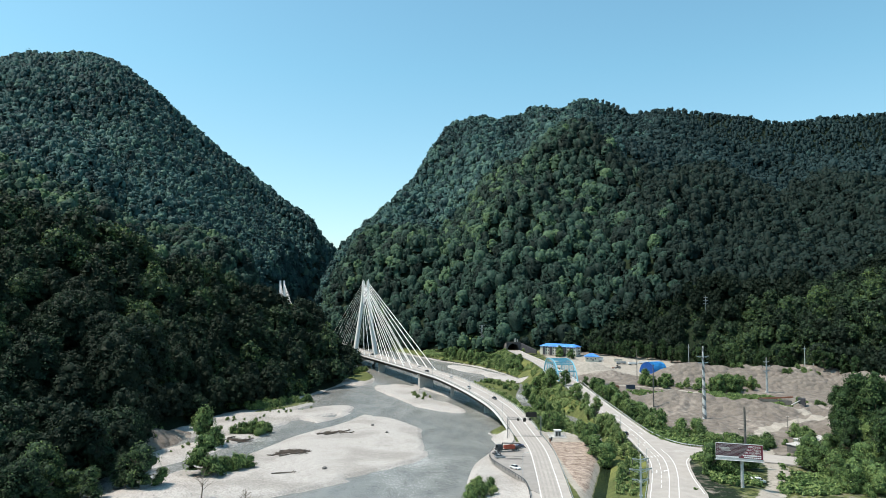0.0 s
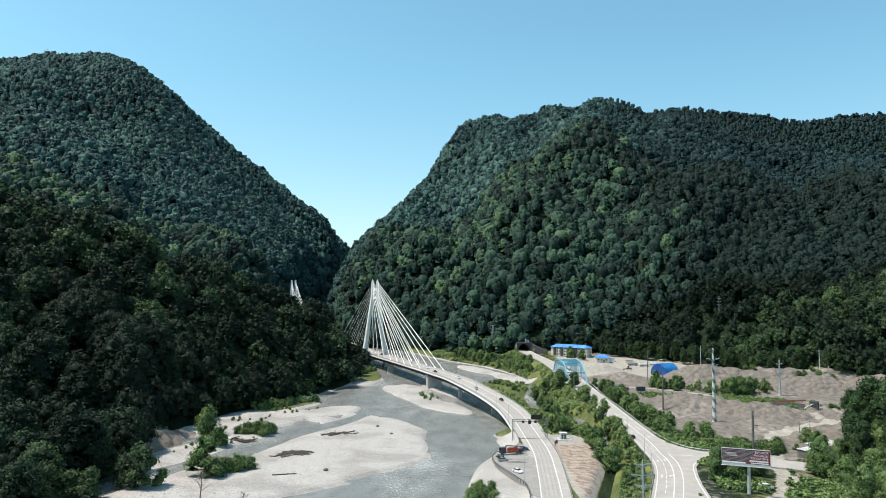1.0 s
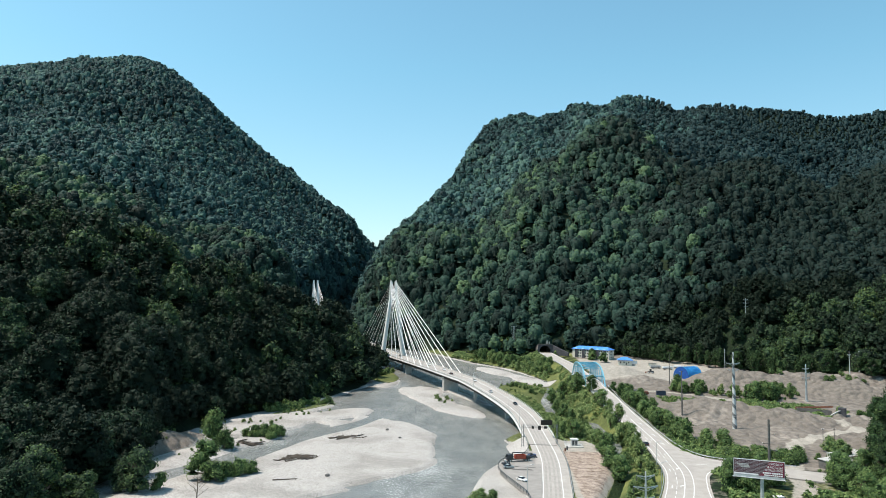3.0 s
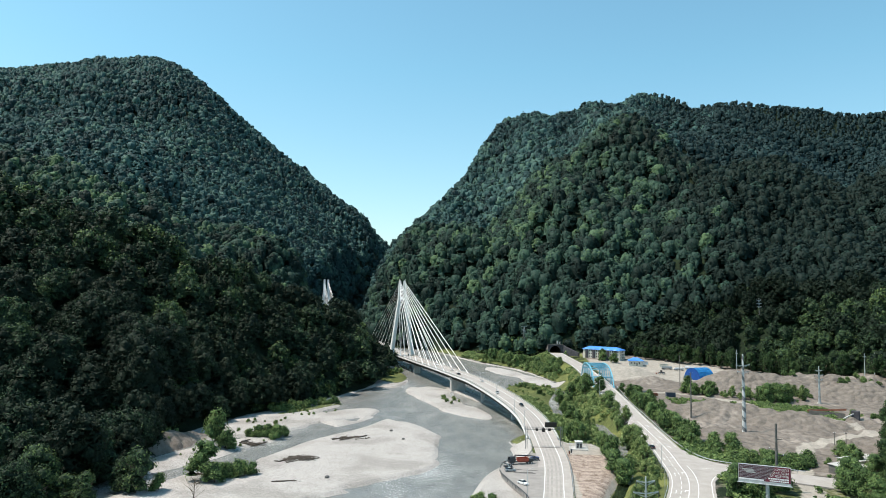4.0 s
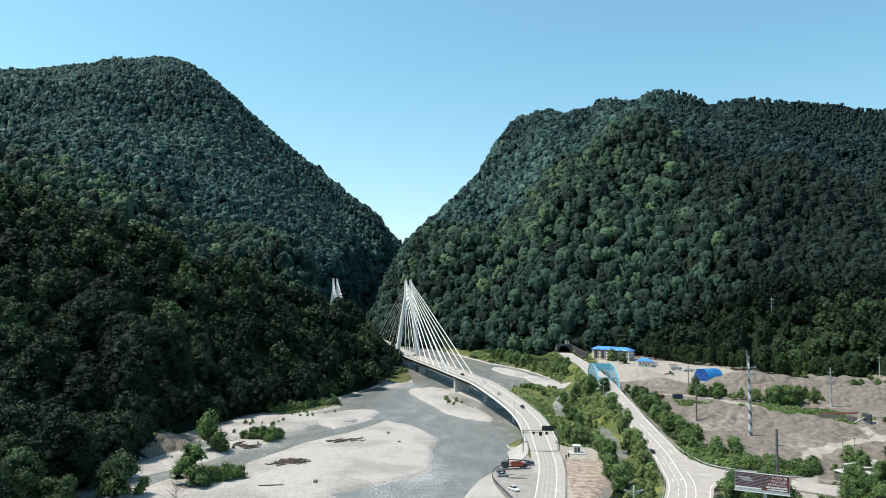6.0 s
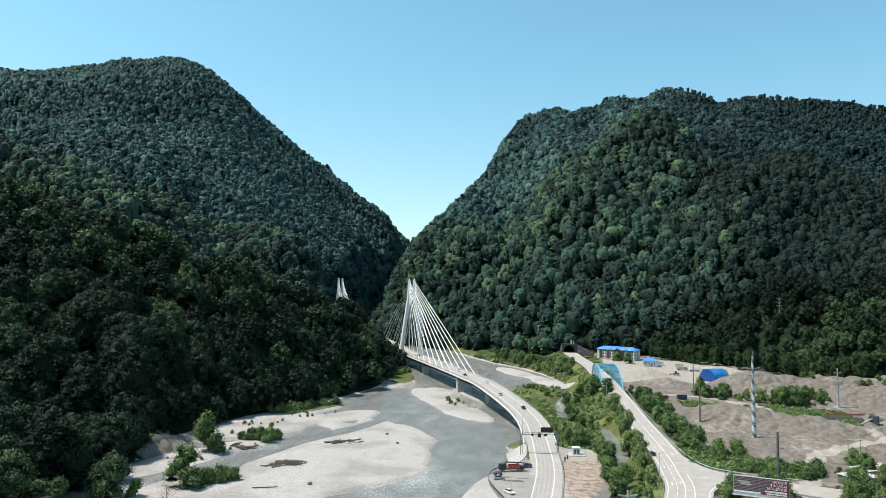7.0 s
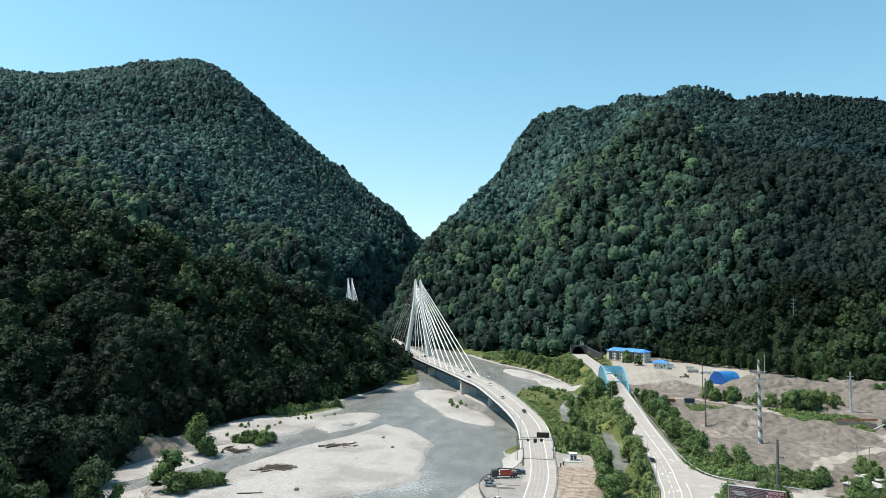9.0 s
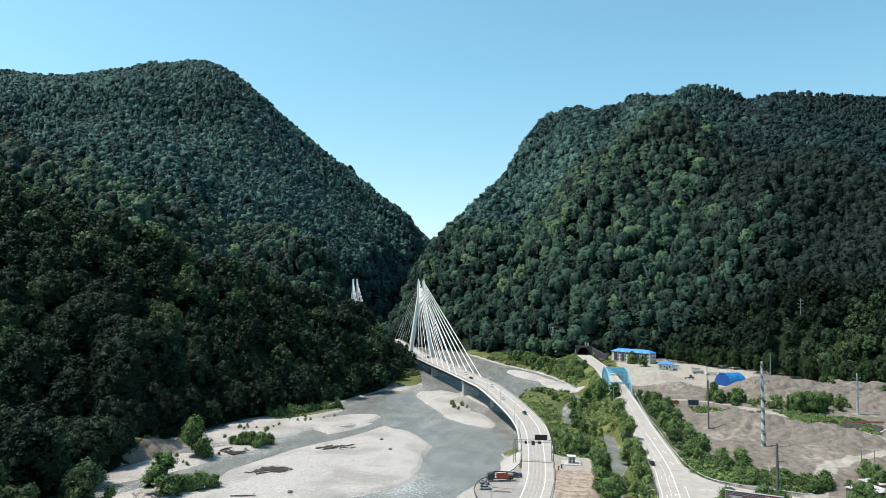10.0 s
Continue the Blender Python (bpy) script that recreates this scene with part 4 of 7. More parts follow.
# cable-stayed bridge
bridge = thing("cable_stayed_bridge", "white concrete cable-stayed road bridge curving over the river", "bridge")
part("deck", sweep(main_bridge, [(-7.3, -0.06), (7.3, -0.06), (7.3, -0.75), (-7.3, -0.75)]), CONCRETE, bridge, "light concrete deck slab")
part("girder", sweep(main_bridge, [(-6.6, -0.752), (6.6, -0.752), (5.4, -3.4), (-5.4, -3.4)]), GIRDER, bridge, "steel box girder darkened to stand for its shade")
for s in (-1, 1):
    part("parapet", sweep(main_bridge, [(s * 6.55, -0.05), (s * 6.9, -0.05), (s * 6.85, 0.75), (s * 6.6, 0.75)]), CONCRETE, bridge, "low concrete parapet")
    part("handrail", sweep(main_bridge, [(s * 7.1, 1.05), (s * 7.2, 1.05), (s * 7.2, 1.18), (s * 7.1, 1.18)]), STEEL, bridge, "galvanised handrail")
    part("fascia", sweep(main_bridge, [(s * 7.3, 0.0), (s * 7.55, 0.0), (s * 7.55, -1.0), (s * 7.3, -1.0)]), WHITE, bridge, "white painted edge beam")
    bm = bmesh.new()
    box(bm, -0.05, 0.05, -0.05, 0.05, -0.1, 1.1)
    me = mesh_of("rail_post", bm, STEEL)
    for i in range(0, 110, 2):
        p = part("rail_post", me, STEEL, bridge)
        p.location = (main_bridge[0][i, 0] + main_bridge[1][i, 0] * s * 7.15, main_bridge[0][i, 1] + main_bridge[1][i, 1] * s * 7.15, main_bridge[0][i, 2])


def deck_at(y, off=0.0, rise=0.0):
    pts, nor = MAIN_ROAD
    i = int(np.argmin(np.abs(pts[:, 1] - y)))
    return Vector((pts[i, 0] + nor[i, 0] * off, pts[i, 1] + nor[i, 1] * off, pts[i, 2] + rise)), Vector((nor[i, 0], nor[i, 1], 0))


for y, half, thick in ((614, 2.6, 1.6), (530, 5.6, 1.7), (487, 1.15, 0.9), (425, 1.15, 0.9)):
    c, n = deck_at(y, 0, -2.5)
    turn = Matrix.Translation((c.x, c.y, 0)) @ Matrix.Rotation(math.atan2(n.y, n.x), 4, "Z")
    bm = bmesh.new()
    box(bm, -half, half, -thick, thick, -3.0, c.z, turn, 0.25)
    box(bm, -half - 0.5, half + 0.5, -thick - 0.4, thick + 0.4, c.z - 1.2, c.z + 0.1, turn, 0.1)
    pier = part("pier", bm, CONCRETE, bridge, "pale concrete pier standing in the river")
c, n = deck_at(650)
LEG_TOP = {-1: Vector((-73.2, 644.6, 85.3)), 1: Vector((-69.2, 646.4, 85.3))}
LEG_KINK = {-1: Vector((-73.6, 644.4, 69.5)), 1: Vector((-68.8, 646.6, 69.5))}
LEG_FOOT = {-1: Vector((-80.6, 642.0, 9.0)), 1: Vector((-60.4, 651.6, 9.0))}


def leg_mesh(s):
    """A tapered box leg with chamfered corners, kinked towards the top."""
    bm = bmesh.new()
    u = Vector((n.x, n.y, 0))
    v = Vector((-n.y, n.x, 0))
    rows = []
    for p, a, b in ((LEG_FOOT[s], 2.0, 2.6), (LEG_FOOT[s].lerp(LEG_KINK[s], 0.5), 1.6, 2.1), (LEG_KINK[s], 1.2, 1.7), (LEG_TOP[s], 1.0, 1.3)):
        rows.append([bm.verts.new(p + u * (a * x) + v * (b * y)) for x, y in ((1, 0.7), (0.7, 1), (-0.7, 1), (-1, 0.7), (-1, -0.7), (-0.7, -1), (0.7, -1), (1, -0.7))])
    for p, q in zip(rows, rows[1:]):
        for j in range(8):
            bm.faces.new((p[j], p[(j + 1) % 8], q[(j + 1) % 8], q[j]))
    bm.faces.new(rows[0][::-1])
    bm.faces.new(rows[-1])
    bmesh.ops.recalc_face_normals(bm, faces=bm.faces)
    return bm


for s in (-1, 1):
    part("pylon_leg", leg_mesh(s), CONCRETE_PALE, bridge, "tall white leaning pylon leg")
    bm = bmesh.new()
    f = LEG_FOOT[s]
    box(bm, -2.9, 2.9, -3.6, 3.6, -2.0, 9.2, Matrix.Translation((f.x, f.y, 0)) @ Matrix.Rotation(math.atan2(n.y, n.x), 4, "Z"), 0.4)
    part("pedestal", bm, CONCRETE, bridge, "concrete pedestal of the pylon leg")
    bm = bmesh.new()
    tube(bm, LEG_TOP[s], LEG_TOP[s] + Vector((0.6 * s, 0, 1.6)), 0.5, 0.2)
    part("pylon_cap", bm, WHITE, bridge)
bm = bmesh.new()
beam(bm, LEG_KINK[-1] + Vector((0, 0, 8)), LEG_KINK[1] + Vector((0, 0, 8)), 2.0, 2.0)
beam(bm, LEG_KINK[-1], LEG_KINK[1], 2.0, 2.0)
part("pylon_crossbeam", bm, WHITE, bridge)
bm = bmesh.new()
beam(bm, LEG_FOOT[-1] + Vector((0, 0, 5)), LEG_FOOT[1] + Vector((0, 0, 5)), 3.0, 2.2)
part("deck_crossbeam", bm, CONCRETE, bridge)
for s in (-1, 1):
    for k in range(8):
        top = LEG_TOP[s].lerp(LEG_KINK[s], 0.06 + 0.12 * (7 - k))
        for y, r in ((631 - k * 14.2 + (8 if s < 0 else -4), 0.25), (672 + k * 15.0, 0.10)):
            end, _ = deck_at(y, s * 7.0, 0.4)
            bm = bmesh.new()
            tube(bm, top, end, r, r, 6)
            tube(bm, end + (top - end).normalized() * 2.4, end, r * 1.7, r * 1.7, 6)
            part("stay_cable", bm, WHITE, bridge, "white sheathed stay cable" if k == 0 else "")

# further bridge, half hidden by the wooded spur
far_bridge = thing("distant_bridge", "white pylon and cables of a second cable-stayed bridge beyond the spur", "bridge")
base = Vector((-205, 893, 40))
for s in (-1, 1):
    bm = bmesh.new()
    a, b, c2 = base + Vector((s * 8, s * 3, -18)), base + Vector((s * 2.4, s, 38)), base + Vector((s * 2.2, s, 53))
    beam(bm, a, b, 2.4, 2.4)
    beam(bm, b, c2, 2.0, 2.0)
    part("pylon_leg", bm, WHITE, far_bridge, "white pylon leg")
    for k in range(7):
        bm = bmesh.new()
        tube(bm, base + Vector((s * 2.2, s, 51 - k * 1.5)), base + Vector((s * 6 + (40 - k * 4.6) * 0.9, -(40 - k * 4.6) * 1.6, -20)), 0.16, 0.16, 5)
        part("stay_cable", bm, WHITE, far_bridge)
bm = bmesh.new()
sweep(course([(-130, 770, 20), (-205, 893, 21), (-260, 1000, 22)], 12), [(-6, 0), (6, 0), (4, -2.4), (-4, -2.4)], bm=bm)
part("deck", bm, CONCRETE, far_bridge)

# side road
side_all = span(SIDE_ROAD, 60, 728)
tagged(new("road", mesh_of("road", strip_of(side_all, -6.6, 6.6, 0.0), ASPHALT)), "pale asphalt side road leading over the blue arch bridge", "road", kind="structure")
bm = bmesh.new()
apron = [(97.5, 345), (99, 334), (102.5, 319), (108, 311), (116, 306.5), (128, 302.5), (150, 296), (149, 278), (128, 287), (112, 293), (103, 291), (98.5, 283), (95, 271), (91.5, 256), (88, 236), (82, 216), (72, 216), (80, 250), (87, 275), (92, 300), (93, 330)]
top = [bm.verts.new((x, y, np.interp(y, [216, 262, 300, 345], [3.0, 3.08, 3.42, 4.62]) - 0.03 - max(0, x - 104) * 0.02)) for x, y in apron]
low = [bm.verts.new((v.co.x, v.co.y, v.co.z - 0.8)) for v in top]
bm.faces.new(top)
for i in range(len(apron)):
    bm.faces.new((top[i], low[i], low[(i + 1) % len(apron)], top[(i + 1) % len(apron)]))
bmesh.ops.triangulate(bm, faces=[f for f in bm.faces if len(f.verts) > 4])
bmesh.ops.recalc_face_normals(bm, faces=bm.faces)
tagged(new("junction", mesh_of("junction", bm, ASPHALT)), "wide pale asphalt mouth of the road junction", "road", kind="structure")


def marking(bm_, label):
    return tagged(new("road_line", mesh_of("road_line", bm_, LINE_WHITE)), label, "road marking", "side road lines", "structure")


marking(strip_of(side_all, -5.6, -5.35, 0.012), "solid white edge line of the side road")
marking(strip_of(span(SIDE_ROAD, 325, 728), 5.3, 5.55, 0.012), "solid white edge line of the side road")
marking(strip_of(span(SIDE_ROAD, 200, 392), 0.2, 0.5, 0.012), "solid white centre line before the junction")
marking(strip_of(span(SIDE_ROAD, 200, 335), 3.3, 3.55, 0.012), "solid white lane line before the junction")
marking(dashes(span(SIDE_ROAD, 240, 420), -2.3, 0.22, 4.0, 3.0, 0.012), "dashed white lane line of the side road")
marking(dashes(span(SIDE_ROAD, 395, 720), 0.3, 0.2, 4.0, 5.0, 0.012), "dashed white centre line of the side road")
marking(strip_of(course([(98.7, 332, 4.22), (103.5, 314, 3.7), (112, 306.8, 3.4), (126, 301.5, 3.1)], 2.0), -0.14, 0.14, 0.0), "white line curving into the junction")
marking(strip_of(course([(87, 236, 3.02), (90.7, 257, 3.07), (94.2, 272, 3.16), (97.8, 284, 3.28), (103, 291.8, 3.35), (112, 293.8, 3.2), (127, 288, 2.92)], 2.0), -0.14, 0.14, 0.03), "white line curving out of the junction")
marking(strip_of(course([(99, 302, 3.5), (112, 300, 3.35), (124, 297, 3.15)], 2.0), -0.1, 0.1, 0.0), "white stop line in the junction mouth")


def lane_arrow(y, off, bend):
    """A painted arrow, straight on or bent to one side."""
    pts, nor = SIDE_ROAD
    i = int(np.argmin(np.abs(pts[:, 1] - y)))
    d = np.array([-nor[i, 1], nor[i, 0]])
    o = pts[i, :2] + nor[i] * off
    flat = [(-0.12, 0), (0.12, 0), (0.12, 2.6), (0.45, 2.6), (0, 4.2), (-0.45, 2.6), (-0.12, 2.6)] if not bend else \
        [(-0.12, 0), (0.12, 0), (0.12, 2.0), (0.12 + 0.8 * bend, 2.5), (0.12 + 0.8 * bend, 2.15), (0.1 + 1.7 * bend, 2.9), (0.12 + 0.8 * bend, 3.5), (0.12 + 0.8 * bend, 3.1), (-0.12, 2.5)]
    bm = bmesh.new()
    vs = [bm.verts.new((o[0] + nor[i, 0] * u + d[0] * v, o[1] + nor[i, 1] * u + d[1] * v, pts[min(i + int(v / 3 + 0.5), len(pts) - 1), 2] + 0.016)) for u, v in flat]
    bm.faces.new(vs)
    bmesh.ops.triangulate(bm, faces=bm.faces)
    bmesh.ops.recalc_face_normals(bm, faces=bm.faces)
    return tagged(new("lane_arrow", mesh_of("lane_arrow", bm, LINE_WHITE)), "white turn arrow painted on the side road" if bend else "white straight arrow painted on the side road", "road marking", "lane arrows", "structure")


for y in (262, 288, 314, 340):
    lane_arrow(y, -3.9, 0)
    lane_arrow(y + 3, -1.0, 1)
for y in (352, 376, 336):
    lane_arrow(y, 3.0, -1)
guard_rail("guard_rail", span(SIDE_ROAD, 200, 494), -6.9, "galvanised guard rail on the side road's green edge", "guard rails", 4.0)
guard_rail("guard_rail", course([(96.8, 494, 11.9), (96.2, 440, 9.0), (97.1, 400, 7.4), (98.2, 360, 5.4), (100.3, 334, 4.2), (104, 318, 3.8), (111, 311.5, 3.5), (126, 306, 3.3), (138, 302, 3.1)], 3.0), 0.0, "galvanised guard rail curving round the junction", "guard rails", 4.0)
guard_rail("guard_rail", span(SIDE_ROAD, 558, 720), -6.9, "galvanised guard rail beyond the arch bridge", "guard rails", 4.0)

# blue arch bridge
arch = thing("arch_bridge", "pale blue steel tied-arch bridge carrying the side road", "bridge")
A0, A1 = 493.0, 556.0
part("deck", sweep(span(SIDE_ROAD, A0 - 2, A1 + 2), [(-7.4, -0.06), (7.4, -0.06), (7.4, -1.2), (-7.4, -1.2)]), CONCRETE, arch, "concrete deck slab")


def side_at(y, off=0.0, rise=0.0):
    pts, nor = SIDE_ROAD
    q = [np.interp(y, pts[:, 1], pts[:, c]) for c in (0, 2)]
    k = [np.interp(y, pts[:, 1], nor[:, c]) for c in (0, 1)]
    return Vector((q[0] + k[0] * off, y + k[1] * off, q[1] + rise))


def arch_rise(u):
    return 12.2 * (1 - abs(2 * u - 1) ** 3.0) ** 0.75


STEPS = 14
for s in (-1, 1):
    us = [i / STEPS for i in range(STEPS + 1)]
    pts = [side_at(A0 + (A1 - A0) * u, s * 6.5, arch_rise(u) - 0.4) for u in us]
    bm = bmesh.new()
    for a, b in zip(pts, pts[1:]):
        beam(bm, a + (a - b) * 0.03, b + (b - a) * 0.03, 0.75, 0.7)
    part("arch_rib", bm, BLUE_ARCH, arch, "curved pale blue box rib")
    bm = bmesh.new()
    beam(bm, side_at(A0, s * 6.5, -0.5), side_at(A1, s * 6.5, -0.5), 0.8, 1.3)
    part("tie_beam", bm, BLUE_ARCH, arch)
    for i in range(2, STEPS - 1):
        bm = bmesh.new()
        beam(bm, side_at(A0 + (A1 - A0) * us[i], s * 6.5, 0.0), pts[i], 0.3, 0.3)
        part("hanger", bm, BLUE_ARCH, arch)
    for i in range(2, STEPS - 2, 2):
        bm = bmesh.new()
        beam(bm, side_at(A0 + (A1 - A0) * us[i], s * 6.5, 0.3), pts[i + 1], 0.24, 0.24)
        part("diagonal", bm, BLUE_ARCH, arch)
    bm = bmesh.new()
    beam(bm, side_at(A0, s * 6.0, 1.1), side_at(A1, s * 6.0, 1.1), 0.1, 0.1)
    beam(bm, side_at(A0, s * 6.0, 0.6), side_at(A1, s * 6.0, 0.6), 0.1, 0.1)
    part("railing", bm, WHITE, arch)
for i in range(3, STEPS - 2):
    u = i / STEPS
    bm = bmesh.new()
    beam(bm, side_at(A0 + (A1 - A0) * u, -6.5, arch_rise(u) - 0.5), side_at(A0 + (A1 - A0) * u, 6.5, arch_rise(u) - 0.5), 0.5, 0.5)
    part("crossbeam", bm, BLUE_ARCH, arch)
    if i < STEPS - 3:
        v = (i + 1) / STEPS
        for s in (-1, 1):
            bm = bmesh.new()
            beam(bm, side_at(A0 + (A1 - A0) * u, -6.5 * s, arch_rise(u) - 0.5), side_at(A0 + (A1 - A0) * v, 6.5 * s, arch_rise(v) - 0.5), 0.28, 0.28)
            part("wind_brace", bm, BLUE_ARCH, arch)
for u in (1.2 / STEPS, 1 - 1.2 / STEPS):
    bm = bmesh.new()
    beam(bm, side_at(A0 + (A1 - A0) * u, -6.5, arch_rise(u) - 0.3), side_at(A0 + (A1 - A0) * u, 6.5, arch_rise(u) - 0.3), 0.7, 0.8)
    part("portal_beam", bm, BLUE_ARCH, arch)
for y in (A0, A1):
    c = side_at(y)
    bm = bmesh.new()
    box(bm, c.x - 8.2, c.x + 8.2, y - 2, y + 2, -1.5, c.z - 1.2, None, 0.2)
    part("abutment", bm, CONCRETE, arch, "concrete abutment block")

# the still pool between the roads
pts_, nor_ = course(CREEK[:3] + [(66, 286)], 4.0)
bm = bmesh.new()
rows_ = [[bm.verts.new((p[0] + q[0] * w * (1 + 0.2 * math.sin(i * 0.9)), p[1] + q[1] * w, 0.06)) for w in (-3.4, 3.4)] for i, (p, q) in enumerate(zip(pts_, nor_))]
for a, b in zip(rows_, rows_[1:]):
    bm.faces.new((a[0], a[1], b[1], b[0]))
pool = single("water", bm, surface("dark_pool", (0.008, 0.014, 0.008), (0.02, 0.03, 0.016), 0.2, rough=0.12, bump=0.05, spec=0.5), "still dark green pool between the roads", "pool", kind="structure")

# ---- buildings ----
def gabled(bm, x0, x1, y0, y1, z0, z1, over=0.8, hip=4.0):
    """A hipped roof over a rectangle, with eaves."""
    a = [bm.verts.new(p) for p in ((x0 - over, y0 - over, z0), (x1 + over, y0 - over, z0), (x1 + over, y1 + over, z0), (x0 - over, y1 + over, z0))]
    b = [bm.verts.new(p) for p in ((x0 - over, y0 - over, z0 - 0.25), (x1 + over, y0 - over, z0 - 0.25), (x1 + over, y1 + over, z0 - 0.25), (x0 - over, y1 + over, z0 - 0.25))]
    r = [bm.verts.new(p) for p in ((x0 + hip, (y0 + y1) / 2, z1), (x1 - hip, (y0 + y1) / 2, z1))]
    for f in ((a[0], a[1], r[1], r[0]), (a[1], a[2], r[1]), (a[2], a[3], r[0], r[1]), (a[3], a[0], r[0])):
        bm.faces.new(f)
    for i in range(4):
        bm.faces.new((a[i], b[i], b[(i + 1) % 4], a[(i + 1) % 4]))
    bm.faces.new(b[::-1])
    bmesh.ops.recalc_face_normals(bm, faces=bm.faces)
    return bm


house = thing("apartment_building", "long cream three-storey building with dark bays under a bright blue roof", "building", at=pose(98.5, 707, 15.2, 0, 0, -34.5))
bm = bmesh.new()
box(bm, 0, 38, 0, 12, -1.5, 8.6)
part("wall", bm, RENDER_CREAM, house, "cream rendered wall")
bm = bmesh.new()
gabled(bm, 0, 38, 0, 12, 8.65, 11.2)
roof = part("roof", bm, BLUE_ROOF, house, "bright blue sheet-metal hipped roof")
for i in range(5):
    x = 3.0 + i * 7.4
    bm = bmesh.new()
    box(bm, x, x + 2.6, -0.9, 0.05, -1.4, 8.4, None, 0.05)
    part("stair_bay", bm, RENDER_DARK, house, "dark glazed projecting bay")
    bm = bmesh.new()
    gabled(bm, x, x + 2.6, -0.9, 0.4, 8.5, 9.6, 0.3, 1.2)
    part("bay_roof", bm, BLUE_ROOF, house)
bm = bmesh.new()
box(bm, 0, 1.1, 0, 0.08, 0, 1.4)
glass_me = mesh_of("pane", bm, GLASS)
bm = bmesh.new()
box(bm, -0.1, 1.2, -0.02, 0.06, -0.12, 1.52)
frame_me = mesh_of("window", bm, WHITE)
for i in range(5):
    for dx in (3.4, 5.4):
        for z in (1.0, 3.8, 6.5):
            x = 3.0 + i * 7.4 + dx
            if x < 37:
                w = part("window", frame_me, WHITE, house)
                w.location = (x, -0.05, z)
                p = part("pane", glass_me, GLASS, w)
                p.location = (0, -0.05, 0)
for y in (2.5, 6, 9):
    for z in (1.0, 3.8, 6.5):
        w = part("window", frame_me, WHITE, house)
        w.matrix_basis = pose(38.05, y, z, 0, 0, 90)
        p = part("pane", glass_me, GLASS, w)
        p.location = (0, -0.05, 0)

hut = thing("small_house", "small pale house with a bright blue hipped roof", "building", at=pose(133.5, 657, 13.0, 0, 0, -8))
bm = bmesh.new()
box(bm, 0, 12, 0, 8, -1, 4.2)
part("wall", bm, RENDER_CREAM, hut)
bm = bmesh.new()
gabled(bm, 0, 12, 0, 8, 4.25, 6.8, 1.0, 4.0)
part("roof", bm, BLUE_ROOF, hut, "blue sheet-metal roof")
for x in (1.5, 4.6, 8.6):
    w = part("window", frame_me, WHITE, hut)
    w.location = (x, -0.05, 1.4)
    p = part("pane", glass_me, GLASS, w)
    p.location = (0, -0.05, 0)
bm = bmesh.new()
box(bm, 6.5, 7.5, -0.06, 0.02, -0.2, 2.0)
part("door", bm, RENDER_DARK, hut)

hangar = thing("hangar", "round-roofed storage hangar covered with deep blue tarpaulin", "hangar", at=pose(168.0, 578, 9.6, 0, 0, -58))
R, LEN = 8.2, 15.0


def barrel(r, y0, y1, n=16):
    bm = bmesh.new()
    rows = [[bm.verts.new((-r * math.cos(math.pi * i / n), y, r * 1.12 * math.sin(math.pi * i / n))) for i in range(n + 1)] for y in (y0, y1)]
    for i in range(n):
        bm.faces.new((rows[0][i], rows[0][i + 1], rows[1][i + 1], rows[1][i]))
    return bm, rows


bm, rows = barrel(R, 0, LEN)
bmesh.ops.solidify(bm, geom=bm.faces[:], thickness=0.15)
part("roof", bm, BLUE_LIT, hangar, "curved blue tarpaulin skin", smooth=False)
for y, nm in ((0.05, "front_gable"), (LEN - 0.05, "rear_gable")):
    bm, rows = barrel(R - 0.1, y, y + 0.12)
    bm.faces.new(rows[0])
    bm.faces.new(rows[1][::-1])
    part(nm, bm, BLUE_SHADE, hangar, "flat blue end wall")
bm = bmesh.new()
box(bm, R - 0.3, R + 0.5, 2, LEN - 1, -0.8, 1.6)
part("plinth", bm, RUST, hangar, "rusty stacked plinth along the side")
for i in range(5):
    bm, rows = barrel(R + 0.07, i * LEN / 4 - 0.1, i * LEN / 4 + 0.1)
    bmesh.ops.solidify(bm, geom=bm.faces[:], thickness=0.06)
    part("rib", bm, BLUE_LIT, hangar)

# tunnel
tunnel = thing("tunnel_portal", "dark weathered concrete tunnel portal in the hillside with wing wall", "tunnel portal", at=pose(73.5, 727, 17.5, 0, 0, 5))
bm = bmesh.new()
n = 14
arc = [(-5.6 * math.cos(math.pi * i / n), 1.8 + 5.4 * math.sin(math.pi * i / n)) for i in range(n + 1)]
TOP = 8.2
for x0, x1 in ((-7.2, -5.6), (5.6, 7.4)):
    box(bm, x0, x1, 0, 1.6, -2, TOP)
rows = [[[bm.verts.new((x, y, z)) for x, z in ((px_, pz_), (px_, TOP))] for px_, pz_ in arc] for y in (0, 1.6)]
for i in range(n):
    for k in (0, 1):
        bm.faces.new((rows[k][i][0], rows[k][i + 1][0], rows[k][i + 1][1], rows[k][i][1]))
    bm.faces.new((rows[0][i][0], rows[0][i + 1][0], rows[1][i + 1][0], rows[1][i][0]))
    bm.faces.new((rows[0][i][1], rows[0][i + 1][1], rows[1][i + 1][1], rows[1][i][1]))
bmesh.ops.recalc_face_normals(bm, faces=bm.faces)
part("portal_wall", bm, RENDER_DARK, tunnel)
bm = bmesh.new()
inner = [(5.55, -2)] + [(-x, z) for x, z in arc[::1]] + [(-5.55, -2)]
rows = [[bm.verts.new((x, y, z)) for x, z in inner] for y in (0.2, 60)]
for i in range(len(inner) - 1):
    bm.faces.new((rows[0][i], rows[0][i + 1], rows[1][i + 1], rows[1][i]))
bm.faces.new(rows[1])
part("bore", bm, CONCRETE_DARK, tunnel, "dark lined tunnel bore")
bm = bmesh.new()
